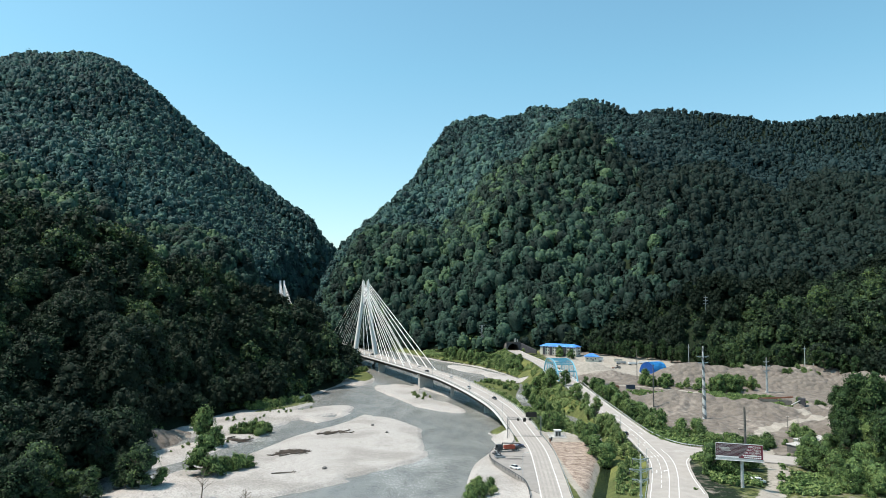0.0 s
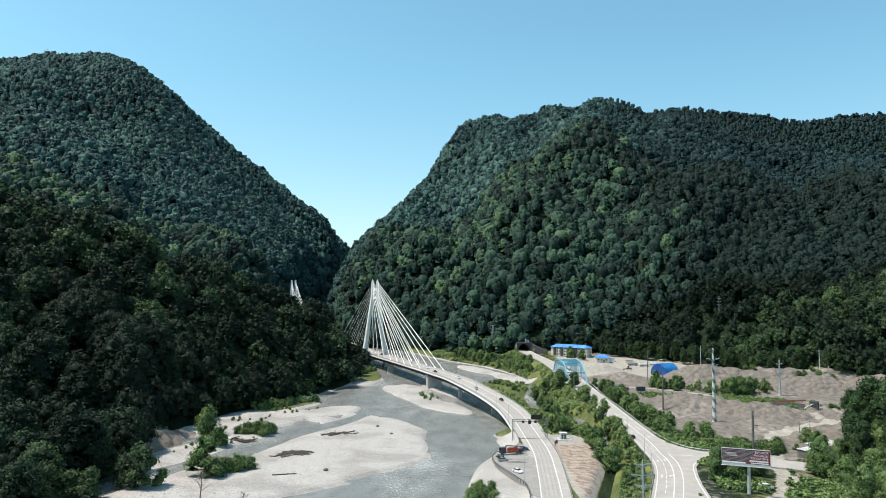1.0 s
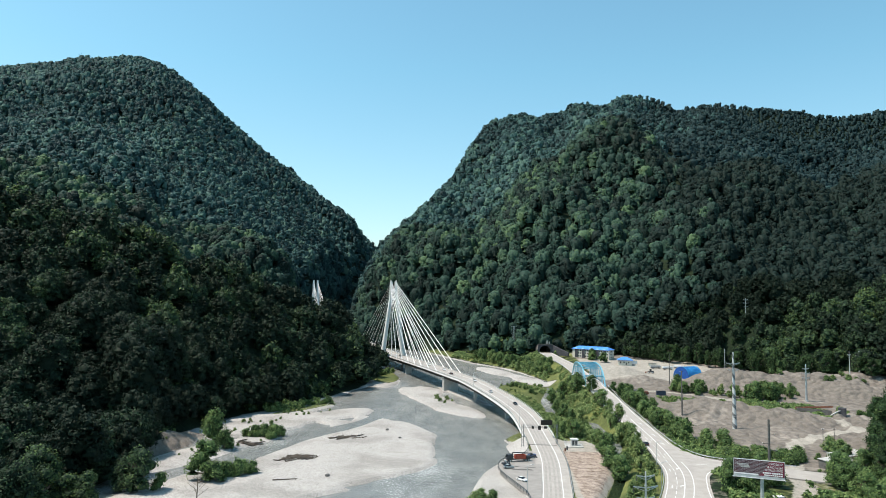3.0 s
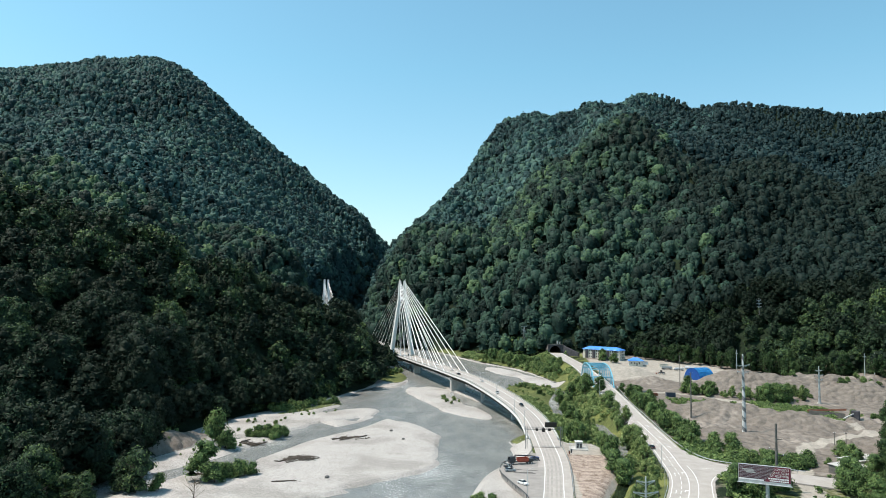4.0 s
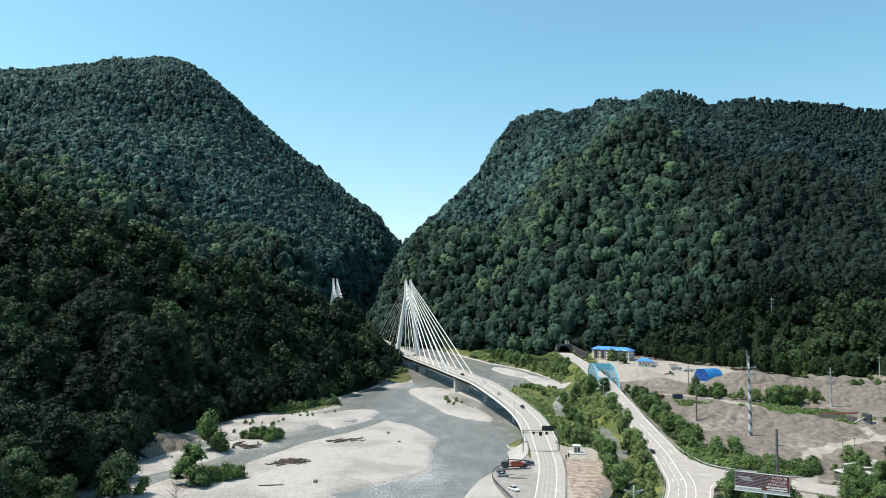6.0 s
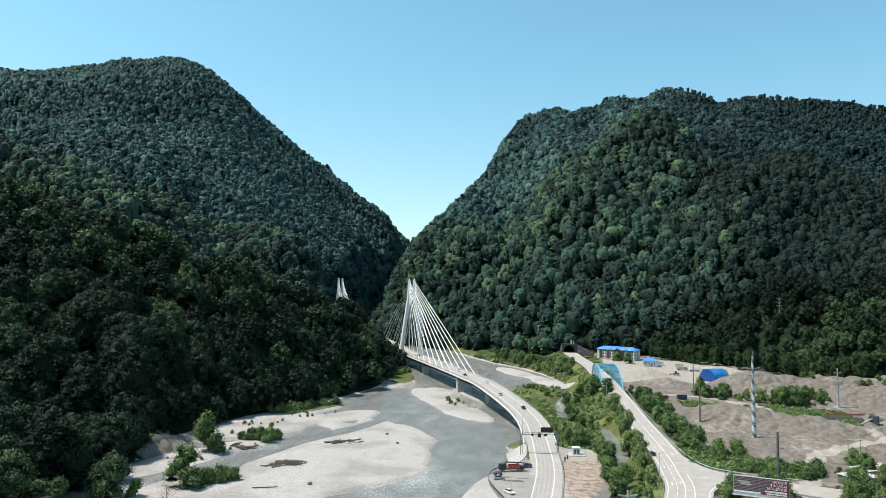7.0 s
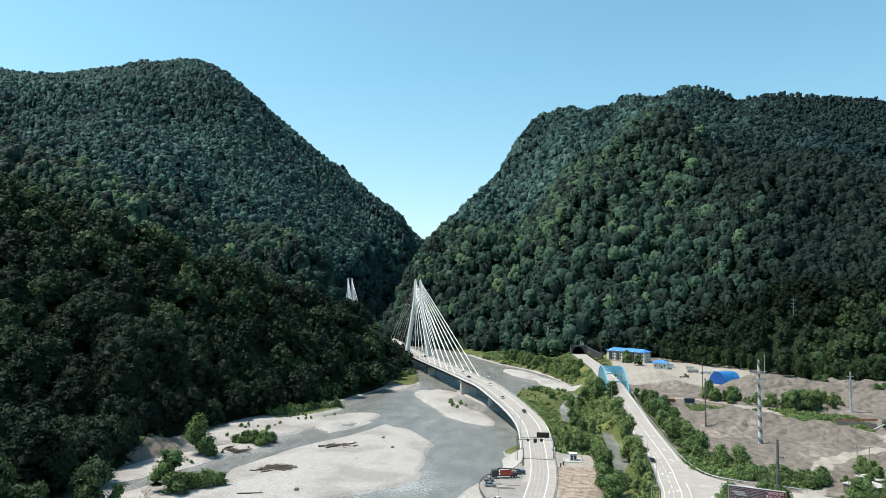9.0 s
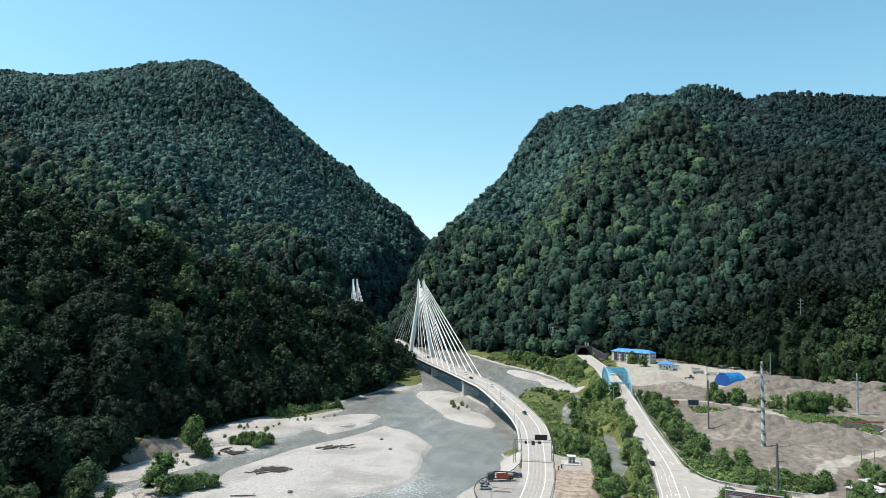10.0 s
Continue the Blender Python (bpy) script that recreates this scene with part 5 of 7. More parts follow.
box(bm, -7.6, 7.8, -0.5, 1.7, TOP, TOP + 0.6, None, 0.1)
part("coping", bm, CONCRETE_DARK, tunnel)
bm = bmesh.new()
wing = [(7.4, 0, -2), (20, -16, -2), (20, -16, 1.5), (7.4, 0, 7.8)]
fr = [bm.verts.new(p) for p in wing]
bk = [bm.verts.new((p[0] + 1.2, p[1] + 0.8, p[2])) for p in wing]
bm.faces.new(fr)
bm.faces.new(bk[::-1])
for i in range(4):
    bm.faces.new((fr[i], bk[i], bk[(i + 1) % 4], fr[(i + 1) % 4]))
bmesh.ops.recalc_face_normals(bm, faces=bm.faces)
part("wing_wall", bm, RENDER_DARK, tunnel, "sloping dark retaining wing wall")
for x0, stack_top in ((1.5, 12.2), (3.9, 11.2)):
    bm = bmesh.new()
    box(bm, x0, x0 + 1.2, 1, 2.2, TOP + 0.4, stack_top)
    part("ventilation_shaft", bm, CONCRETE, tunnel)


# ---- masts and poles ----
def power_mast(x, y, z, h, r, arms, label, turn=0.0, tilt=0.0, banded=False, steel=None):
    """A tapered many-sided steel mast with cross-arms, flanges and insulators."""
    steel = steel or STEEL
    t = thing("power_mast", label, "power mast", "power masts", pose(x, y, z, 0, tilt, turn))
    bm = bmesh.new()
    k = 5
    if banded:
        rings = [[bm.verts.new((r * (1 - 0.62 * i / 96) * math.cos(j * math.pi / 6), r * (1 - 0.62 * i / 96) * math.sin(j * math.pi / 6), h * i / 96 - (1.0 if i == 0 else 0))) for j in range(12)] for i in range(97)]
        for i in range(96):
            for j in range(12):
                bm.faces.new((rings[i][j], rings[i][(j + 1) % 12], rings[i + 1][(j + 1) % 12], rings[i + 1][j])).material_index = int((j + i) % 12 < 5)
    for i in range(0 if banded else k):
        a, b = i / k, (i + 1) / k
        tube(bm, (0, 0, h * a - (1.0 if i == 0 else 0)), (0, 0, h * b), r * (1 - 0.62 * a), r * (1 - 0.62 * b), 8)
    part("shaft", bm, [STEEL_PALE, STEEL_DULL] if banded else steel, t, "tapered shaft with dark spiral bands" if banded else "tapered galvanised shaft")
    for i in range(1, k):
        bm = bmesh.new()
        tube(bm, (0, 0, h * i / k - 0.15), (0, 0, h * i / k + 0.15), r * (1 - 0.62 * i / k) + 0.16, None, 10)
        part("flange", bm, STEEL, t)
    bm = bmesh.new()
    tube(bm, (0, 0, -0.8), (0, 0, 0.35), r * 1.7, r * 1.6, 10)
    part("footing", bm, CONCRETE, t)
    for up, reach in arms:
        for s in (-1, 1):
            bm = bmesh.new()
            beam(bm, (0, 0, up), (s * reach, 0, up + 0.5), 0.22, 0.3)
            beam(bm, (0, 0, up - 0.9), (s * reach, 0, up + 0.4), 0.14, 0.14)
            a = part("crossarm", bm, steel, t)
            bm = bmesh.new()
            for q in range(5):
                tube(bm, (s * reach, 0, up + 0.3 - q * 0.28), (s * reach, 0, up + 0.12 - q * 0.28), 0.16, 0.1, 6)
            part("insulator", bm, RENDER_DARK, a)
    return t


power_mast(144.4, 389.5, 1.4, 41.4, 1.15, ((32.0, 3.2), (35.4, 4.0)), "tall tapered galvanised steel power mast on the gravel yard", 15, -0.5, True)
power_mast(222.5, 484.0, 6.4, 23.6, 0.8, ((14.5, 3.0), (17.5, 3.4), (20.5, 2.6)), "galvanised steel power mast with three cross-arms among bushes", 20)
power_mast(293, 556, 12.5, 22.5, 0.7, ((14.5, 3.0), (18.5, 3.2)), "galvanised power mast below the wooded hillside", 20)
power_mast(284, 552, 12.5, 22.0, 0.45, ((19.5, 1.6),), "slim grey power mast below the wooded hillside", 20)
power_mast(59.3, 212.2, 0.8, 19.8, 0.55, ((18.2, 2.6), (15.2, 3.6), (12.2, 2.6)), "steel power mast with three cross-arms by the side road", 10)


def timber_pole(x, y, z, h, label, arms=(), r=0.2, material=None):
    t = thing("utility_pole", label, "utility pole", "utility poles", pose(x, y, z))
    bm = bmesh.new()
    tube(bm, (0, 0, -1), (0, 0, h), r * 1.35, r * 0.8, 8)
    part("pole", bm, material or CONCRETE_DARK, t)
    for up, a, b in arms:
        bm = bmesh.new()
        beam(bm, (a, 0, up), (b, 0, up + 0.1), 0.14, 0.16)
        part("crossarm", bm, STEEL_DARK, t)
        for q in (a, b):
            bm = bmesh.new()
            tube(bm, (q * 0.95, 0, up + 0.1), (q * 0.95, 0, up + 0.5), 0.1, 0.07, 6)
            part("insulator", bm, WHITE, t)
    return t


timber_pole(117, 274, 2.0, 24.2, "tall dark concrete utility pole behind the billboard", ((15.5, -2.4, 0.3), (13.0, -0.3, 2.6), (18.6, 0.0, 2.2)), 0.48)
timber_pole(126.5, 423, 2.6, 27.0, "tall grey concrete pole at the edge of the gravel yard", ((26.5, -0.8, 0.8),), 0.34)
timber_pole(150.5, 545, 8.8, 22.0, "slim dark pole in the gravel yard", (), 0.25)
timber_pole(196, 560, 9.5, 25.0, "slim pale pole in front of the woods", ((22.0, -0.8, 0.8),), 0.25, STEEL)
timber_pole(175.2, 359.4, 2.3, 7.0, "short dark timber pole in the yard", ((6.6, -0.5, 0.5),), 0.14)
timber_pole(179.0, 356.4, 2.3, 7.6, "leaning dark timber pole in the yard", ((7.2, -0.5, 0.5),), 0.14)


def lattice_tower(x, y, z, h, label):
    t = thing("lattice_tower", label, "lattice tower", "lattice towers", pose(x, y, z, 0, 0, 25))
    for s in ((1, 1), (1, -1), (-1, 1), (-1, -1)):
        bm = bmesh.new()
        beam(bm, (s[0] * 2.2, s[1] * 2.2, 0), (s[0] * 0.4, s[1] * 0.4, h), 0.16, 0.16)
        part("leg", bm, STEEL, t)
    for side in range(4):
        c, q = math.cos(side * math.pi / 2), math.sin(side * math.pi / 2)
        for i in range(7):
            a, b = 2.2 - 1.8 * i / 7, 2.2 - 1.8 * (i + 1) / 7
            for e in (-1, 1):
                bm = bmesh.new()
                p0, p1 = (a * e, a), (-b * e, b)
                beam(bm, (p0[0] * c - p0[1] * q, p0[0] * q + p0[1] * c, h * i / 7), (p1[0] * c - p1[1] * q, p1[0] * q + p1[1] * c, h * (i + 1) / 7), 0.08, 0.08)
                part("brace", bm, STEEL, t)
    for up in (0.72, 0.86, 0.99):
        bm = bmesh.new()
        beam(bm, (-3.4, 0, h * up), (3.4, 0, h * up), 0.25, 0.25)
        part("crossarm", bm, STEEL, t)
    return t


lattice_tower(43.8, 775, 14.0, 28, "grey lattice pylon standing in trees by the river")
power_mast(254, 676, float(land(np.array([254.0]), np.array([676.0]))[0][0]) - 1, 25.0, 0.45, ((17.0, 2.6), (20.0, 3.0), (23.0, 2.4)), "slim grey power mast rising from the wooded slope", 20)


def street_lamp(x, y, z, h, turn, label):
    t = thing("street_lamp", label, "street lamp", "street lamps", pose(x, y, z, 0, 0, turn))
    bm = bmesh.new()
    tube(bm, (0, 0, -0.3), (0, 0, h), 0.12, 0.07, 6)
    part("pole", bm, STEEL, t)
    bm = bmesh.new()
    tube(bm, (0, 0, h - 0.1), (1.5, 0, h + 0.35), 0.06, 0.05, 6)
    part("arm", bm, STEEL, t)
    bm = bmesh.new()
    box(bm, 1.4, 2.2, -0.14, 0.14, h + 0.28, h + 0.42, None, 0.03)
    part("lamp_head", bm, STEEL, t)
    return t


for y in (362, 398, 434, 470, 506, 542, 578, 614):
    p, nn = deck_at(y, -7.25, 0)
    street_lamp(p.x, p.y, p.z, 9.5, math.degrees(math.atan2(nn.y, nn.x)), "slim grey street lamp on the bridge edge")
p, nn = deck_at(258, -7.0)
street_lamp(28.6, 250, 3.7, 9.0, 10, "slim grey street lamp beside the lay-by")
for y in (262, 300, 336, 380, 424, 468):
    p = side_at(y, -7.4)
    street_lamp(p.x, p.y, p.z - 0.3, 9.0, 0, "slim grey street lamp beside the side road")

# gantry over the highway
gantry = thing("sign_gantry", "grey steel gantry over the highway with black message panels", "sign gantry", at=pose(30.9, 329, 4.2, 0, 0, 7))
for x in (0.0, 15.6):
    bm = bmesh.new()
    for dx in (-0.35, 0.35):
        tube(bm, (x + dx, 0, -1.5), (x + dx, 0, 8.8), 0.13, None, 6)
    for i in range(6):
        beam(bm, (x - 0.35, 0, 0.4 + i * 1.4), (x + 0.35, 0, 1.1 + i * 1.4), 0.08, 0.08)
    part("post", bm, STEEL_DULL, gantry)
bm = bmesh.new()
for z in (7.5, 8.5):
    beam(bm, (-0.4, 0, z), (16.0, 0, z), 0.16, 0.16)
for i in range(13):
    beam(bm, (i * 1.22, 0, 7.5 if i % 2 else 8.5), ((i + 1) * 1.22, 0, 8.5 if i % 2 else 7.5), 0.1, 0.1)
part("truss", bm, STEEL_DULL, gantry)
for x0, x1, z0, z1 in ((8.2, 13.4, 8.6, 10.7), (6.9, 8.3, 6.4, 8.1), (4.1, 5.1, 6.9, 8.0), (9.6, 10.9, 6.9, 8.0)):
    bm = bmesh.new()
    box(bm, x0, x1, -0.45, -0.12, z0, z1, None, 0.05)
    part("message_panel", bm, BLACK, gantry, "black electronic message panel")

# kiosk on its slab
bm = bmesh.new()
box(bm, 50.0, 58.0, 328.5, 336.0, 1.5, 3.75, None, 0.05)
tagged(new("concrete_pad", mesh_of("concrete_pad", bm, CONCRETE)), "pale concrete pad beside the bridge end", "pad", kind="structure")
kiosk = thing("kiosk", "small grey control cabin with white roof on a pad", "cabin", at=pose(52.8, 330.6, 3.75, 0, 0, 4))
bm = bmesh.new()
box(bm, 0, 2.8, 0, 2.6, 0, 2.7, None, 0.05)
part("body", bm, CONCRETE, kiosk, "light grey panelled body")
bm = bmesh.new()
box(bm, -0.3, 3.1, -0.3, 2.9, 2.72, 2.95, None, 0.04)
part("roof", bm, WHITE, kiosk, "flat white roof")
for x in (0.4, 1.7):
    bm = bmesh.new()
    box(bm, x, x + 0.8, -0.05, 0.02, 0.3, 2.1)
    part("door", bm, STEEL_DARK, kiosk, "dark louvred door")
fence = thing("fence", "low wire fence round the control cabin pad", "fence", at=pose(50.3, 328.8, 3.75))
for i, (x, y) in enumerate([(0, 0), (2.5, 0), (5, 0), (7.4, 0), (7.4, 2.4), (7.4, 4.8), (7.4, 7), (5, 7), (2.5, 7), (0, 7), (0, 4.6), (0, 2.3)]):
    bm = bmesh.new()
    tube(bm, (x, y, 0), (x, y, 1.7), 0.05, None, 6)
    part("post", bm, STEEL, fence)
for z in (0.5, 1.1, 1.65):
    for a, b in (((0, 0), (7.4, 0)), ((7.4, 0), (7.4, 7)), ((7.4, 7), (0, 7)), ((0, 7), (0, 0))):
        bm = bmesh.new()
        tube(bm, (*a, z), (*b, z), 0.025, None, 4)
        part("wire", bm, STEEL, fence)
for x, y, m, lab in ((48.8, 319.5, RUST, "rust-brown steel cabinet post beside the highway"), (50.0, 323.0, STEEL_DARK, "dark steel cabinet post beside the highway")):
    t = thing("roadside_cabinet", lab, "cabinet", "roadside cabinets", pose(x, y, 3.3))
    bm = bmesh.new()
    box(bm, -0.3, 0.3, -0.25, 0.25, -0.6, 1.6, None, 0.04)
    part("body", bm, m, t)
    bm = bmesh.new()
    box(bm, -0.4, 0.4, -0.35, 0.35, 1.6, 1.7, None, 0.02)
    part("cap", bm, STEEL_DARK, t)

# ---- billboard ----
def board_material():
    m = bpy.data.materials.new("printed_brickwork")
    m.use_nodes = True
    nn, ll = m.node_tree.nodes, m.node_tree.links
    tc, bk = nn.new("ShaderNodeTexCoord"), nn.new("ShaderNodeTexBrick")
    mp = nn.new("ShaderNodeMapping")
    mp.inputs["Rotation"].default_value[0] = radians(90)
    ll.new(tc.outputs["Object"], mp.inputs[0])
    ll.new(mp.outputs[0], bk.inputs["Vector"])
    bk.inputs["Color1"].default_value, bk.inputs["Color2"].default_value, bk.inputs["Mortar"].default_value = (0.035, 0.012, 0.02, 1), (0.085, 0.03, 0.04, 1), (0.30, 0.28, 0.30, 1)
    bk.inputs["Scale"].default_value, bk.inputs["Mortar Size"].default_value = 1.0, 0.045
    bk.inputs["Brick Width"].default_value, bk.inputs["Row Height"].default_value = 1.3, 0.42
    ll.new(bk.outputs[0], nn["Principled BSDF"].inputs["Base Color"])
    nn["Principled BSDF"].inputs["Roughness"].default_value = 0.6
    return m


BOARD_RED = plain("printed_dark_red", (0.16, 0.012, 0.035), 0.5)
billboard = thing("billboard", "large billboard with printed brickwork and dark red panel on a column", "billboard", at=pose(95.2, 247.2, 12.1, 0, 0, -19))
BW, BH = 15.1, 5.6
bm = bmesh.new()
box(bm, 0, BW, -0.1, 0.45, 0, BH, None, 0.04)
part("box_frame", bm, STEEL, billboard, "grey sheet-steel box frame")
bm = bmesh.new()
box(bm, 0.12, BW - 0.12, -0.16, -0.11, 0.75, BH - 0.15)
part("poster", bm, board_material(), billboard, "poster printed with dark brickwork")
bm = bmesh.new()
vs = [bm.verts.new((x, -0.19, z)) for x, z in ((7.6, 0.78), (BW - 0.14, 0.78), (BW - 0.14, BH - 0.17), (10.6, BH - 0.17), (9.6, 3.2))]
bm.faces.new(vs)
part("red_panel", bm, BOARD_RED, billboard, "dark red printed corner")
bm = bmesh.new()
box(bm, -0.3, BW + 0.3, -0.9, -0.1, -0.1, 0.0)
part("catwalk", bm, STEEL, billboard, "narrow steel catwalk")
bm = bmesh.new()
box(bm, 0.15, 7.4, -0.2, -0.165, 0.8, 1.25)
part("white_band", bm, WHITE, billboard, "pale printed band")
bm = bmesh.new()
tube(bm, (8.4, 0.3, -12.5), (8.4, 0.3, 0.1), 0.62, 0.55, 14)
part("column", bm, STEEL, billboard, "thick grey steel column")
for i in range(5):
    bm = bmesh.new()
    beam(bm, (1.2 + i * 3.2, -0.1, 0.0), (1.2 + i * 3.2, -0.85, 0.0), 0.1, 0.1)
    beam(bm, (1.2 + i * 3.2, 0.45, 0.2), (1.2 + i * 3.2, 0.45, BH - 0.2), 0.15, 0.15)
    part("bracket", bm, STEEL, billboard)


def lettering(text, size, at, parent, material, label):
    cu = bpy.data.curves.new("lettering", "FONT")
    cu.body, cu.size, cu.align_x, cu.extrude = text, size, "RIGHT", 0.01
    ob = bpy.data.objects.new("lettering_source", cu)
    scene.collection.objects.link(ob)
    me = bpy.data.meshes.new_from_object(ob.evaluated_get(bpy.context.evaluated_depsgraph_get()))
    bpy.data.objects.remove(ob)
    me.materials.clear()
    me.materials.append(material)
    o = part("lettering", me, material, parent, label)
    o.matrix_basis = pose(*at, 90, 0, 0)
    return o


for i, word in enumerate(("КРОВЛЯ", "ФАСАДЫ", "МОЩЕНИЕ")):
    lettering(word, 1.0, (BW - 0.6, -0.22, 4.35 - i * 0.98), billboard, WHITE, "white capital lettering")
for z, x0, h in ((1.55, 8.6, 0.5), (0.95, 9.0, 0.38)):
    for k in range(9):
        w = (BW - 0.6 - x0) / 9
        bm = bmesh.new()
        box(bm, x0 + k * w + 0.05, x0 + (k + 1) * w - 0.05, -0.225, -0.195, z, z + h)
        part("bar", bm, WHITE, billboard)
for k in range(3):
    bm = bmesh.new()
    box(bm, 1.0 + 0.6 * k, 4.4 + 0.3 * k, -0.2, -0.165, 3.9 - 0.42 * k, 4.15 - 0.42 * k)
    part("bar", bm, CONCRETE, billboard)


# ---- vehicles ----
def hull(bm, stations, w):
    """A car body from cross-sections along x: (x, bottom, top, half width at top)."""
    rows = []
    for x, z0, z1, k in stations:
        rows.append([bm.verts.new(p) for p in ((x, -w, z0), (x, -w, z0 + (z1 - z0) * 0.6), (x, -w * k, z1), (x, w * k, z1), (x, w, z0 + (z1 - z0) * 0.6), (x, w, z0))])
    for a, b in zip(rows, rows[1:]):
        for j in range(6):
            bm.faces.new((a[j], a[(j + 1) % 6], b[(j + 1) % 6], b[j]))
    bm.faces.new(rows[0][::-1])
    bm.faces.new(rows[-1])
    bmesh.ops.recalc_face_normals(bm, faces=bm.faces)
    return bm


def wheel(parent, x, y, r=0.33):
    bm = bmesh.new()
    tube(bm, (x, y - 0.11, r), (x, y + 0.11, r), r, None, 12)
    w = part("wheel", bm, RUBBER, parent)
    bm = bmesh.new()
    tube(bm, (x, y - 0.125, r), (x, y + 0.125, r), r * 0.6, None, 10)
    part("rim", bm, STEEL, w)


def car(paint, label, at, kind="car", group="cars"):
    """kind: car or van."""
    t = thing(kind, label, kind, group, at)
    bm = bmesh.new()
    if kind == "car":
        hull(bm, [(-2.15, 0.35, 0.75, 0.9), (-2.05, 0.3, 0.9, 0.92), (-1.2, 0.25, 0.95, 0.95), (0.9, 0.25, 0.98, 0.95), (1.9, 0.28, 0.8, 0.9), (2.15, 0.35, 0.6, 0.85)], 0.86)
        part("body", bm, paint, t)
        bm = bmesh.new()
        hull(bm, [(-1.75, 0.9, 0.98, 0.9), (-1.05, 0.92, 1.4, 0.8), (0.25, 0.94, 1.43, 0.8), (1.05, 0.94, 1.0, 0.9)], 0.78)
        part("cabin", bm, GLASS, t, "dark glazed cabin")
        bm = bmesh.new()
        box(bm, -1.0, 0.2, -0.6, 0.6, 1.4, 1.46, None, 0.02)
        part("roof", bm, paint, t)
    else:
        hull(bm, [(-2.4, 0.35, 1.9, 0.9), (-2.2, 0.3, 2.0, 0.9), (0.6, 0.3, 2.0, 0.9), (1.5, 0.3, 1.3, 0.9), (2.35, 0.32, 1.0, 0.9), (2.5, 0.4, 0.7, 0.9)], 0.95)
        part("body", bm, paint, t)
        for s in (-1, 1):
            for x in (-1.9, -0.8, 0.3):
                bm = bmesh.new()
                box(bm, x, x + 0.85, s * 0.90, s * 0.965, 1.2, 1.7)
                part("window", bm, GLASS, t, "dark side window")
        bm = bmesh.new()
        beam(bm, (0.72, 0, 1.93), (1.45, 0, 1.36), 1.6, 0.06)
        part("windscreen", bm, GLASS, t)
    for x in (-1.35, 1.3):
        for y in (-0.8, 0.8):
            wheel(t, x, y)
    for y in (-0.6, 0.6):
        bm = bmesh.new()
        box(bm, 2.1 if kind == "car" else 2.42, 2.19 if kind == "car" else 2.53, y - 0.2, y + 0.2, 0.58, 0.72, None, 0.02)
        part("headlight", bm, WHITE, t)
        bm = bmesh.new()
        box(bm, -2.2 if kind == "car" else -2.45, -2.1 if kind == "car" else -2.36, y - 0.2, y + 0.2, 0.62, 0.78, None, 0.02)
        part("tail_light", bm, RED_RUST, t)
    return t


CAR_WHITE, CAR_BLACK, CAR_GREY = plain("white_car_paint", (0.78, 0.78, 0.78), 0.25), plain("black_car_paint", (0.012, 0.012, 0.014), 0.25), plain("silver_car_paint", (0.42, 0.43, 0.44), 0.3, 0.4)


def on_main(y, off, back=False):
    p, nn = deck_at(y, off, 0.02)
    return pose(p.x, p.y, p.z, 0, 0, math.degrees(math.atan2(nn.y, nn.x)) + (-90 if back else 90))


for y, off, paint, back in ((640, 2, CAR_BLACK, 1), (574, 1.7, CAR_WHITE, 1), (545, 1.8, CAR_WHITE, 1), (524, -1.7, CAR_BLACK, 0), (494, 1.8, CAR_WHITE, 1), (449, -1.8, CAR_WHITE, 0), (416, 1.7, CAR_BLACK, 1)):
    car(paint, "%s car driving on the bridge" % {"white_car_paint": "white", "black_car_paint": "black"}[paint.name], on_main(y, off, bool(back)))
car(CAR_WHITE, "white car parked in the lay-by against the guard rail", pose(27.6, 266.0, 3.74, 0, 0, -50))
car(CAR_GREY, "silver car with dark glass parked in the lay-by corner", pose(23.3, 284.5, 3.74, 0, 0, 20))
car(CAR_BLACK, "dark car standing on the edge of the side road", pose(86.4, 334, 4.28, 0, 0, 95))
car(CAR_WHITE, "white minibus parked beside the billboard column", pose(113.0, 254.5, 2.15, 0, 0, 8), "van", "vans")

# crane lorry in the lay-by
lorry = thing("crane_lorry", "red crane lorry with dark cab parked in the lay-by", "lorry", at=pose(27.8, 297.3, 3.74, 0, 0, 198))
bm = bmesh.new()
box(bm, -4.6, 4.4, -0.5, 0.5, 0.7, 1.05)
part("chassis", bm, STEEL_DARK, lorry)
bm = bmesh.new()
hull(bm, [(3.0, 0.9, 3.0, 0.95), (3.3, 0.7, 3.05, 0.92), (4.9, 0.7, 2.9, 0.9), (5.3, 0.8, 1.7, 0.95)], 1.22)
cab = part("cab", bm, STEEL_DARK, lorry, "dark driver's cab")
bm = bmesh.new()
beam(bm, (4.93, 0, 2.8), (5.28, 0, 1.8), 2.1, 0.05)
part("windscreen", bm, GLASS, cab)
bm = bmesh.new()
box(bm, -2.8, 1.6, -1.25, 1.25, 1.1, 1.3, None, 0.04)
for x0, x1, y0, y1 in ((-2.8, 1.6, -1.25, -1.15), (-2.8, 1.6, 1.15, 1.25), (-2.8, -2.7, -1.25, 1.25), (1.5, 1.6, -1.25, 1.25)):
    box(bm, x0, x1, y0, y1, 1.3, 2.5)
part("load_bed", bm, RED_RUST, lorry, "red steel-sided load bed")
bm = bmesh.new()
tube(bm, (2.6, 0, 1.2), (2.6, 0, 3.6), 0.3, 0.25, 8)
beam(bm, (2.6, 0, 3.5), (-2.6, 0.3, 3.2), 0.35, 0.4)
beam(bm, (-2.6, 0.3, 3.2), (-5.6, 0.3, 2.9), 0.25, 0.3)
part("crane", bm, STEEL_DARK, lorry, "folded black loading crane")
bm = bmesh.new()
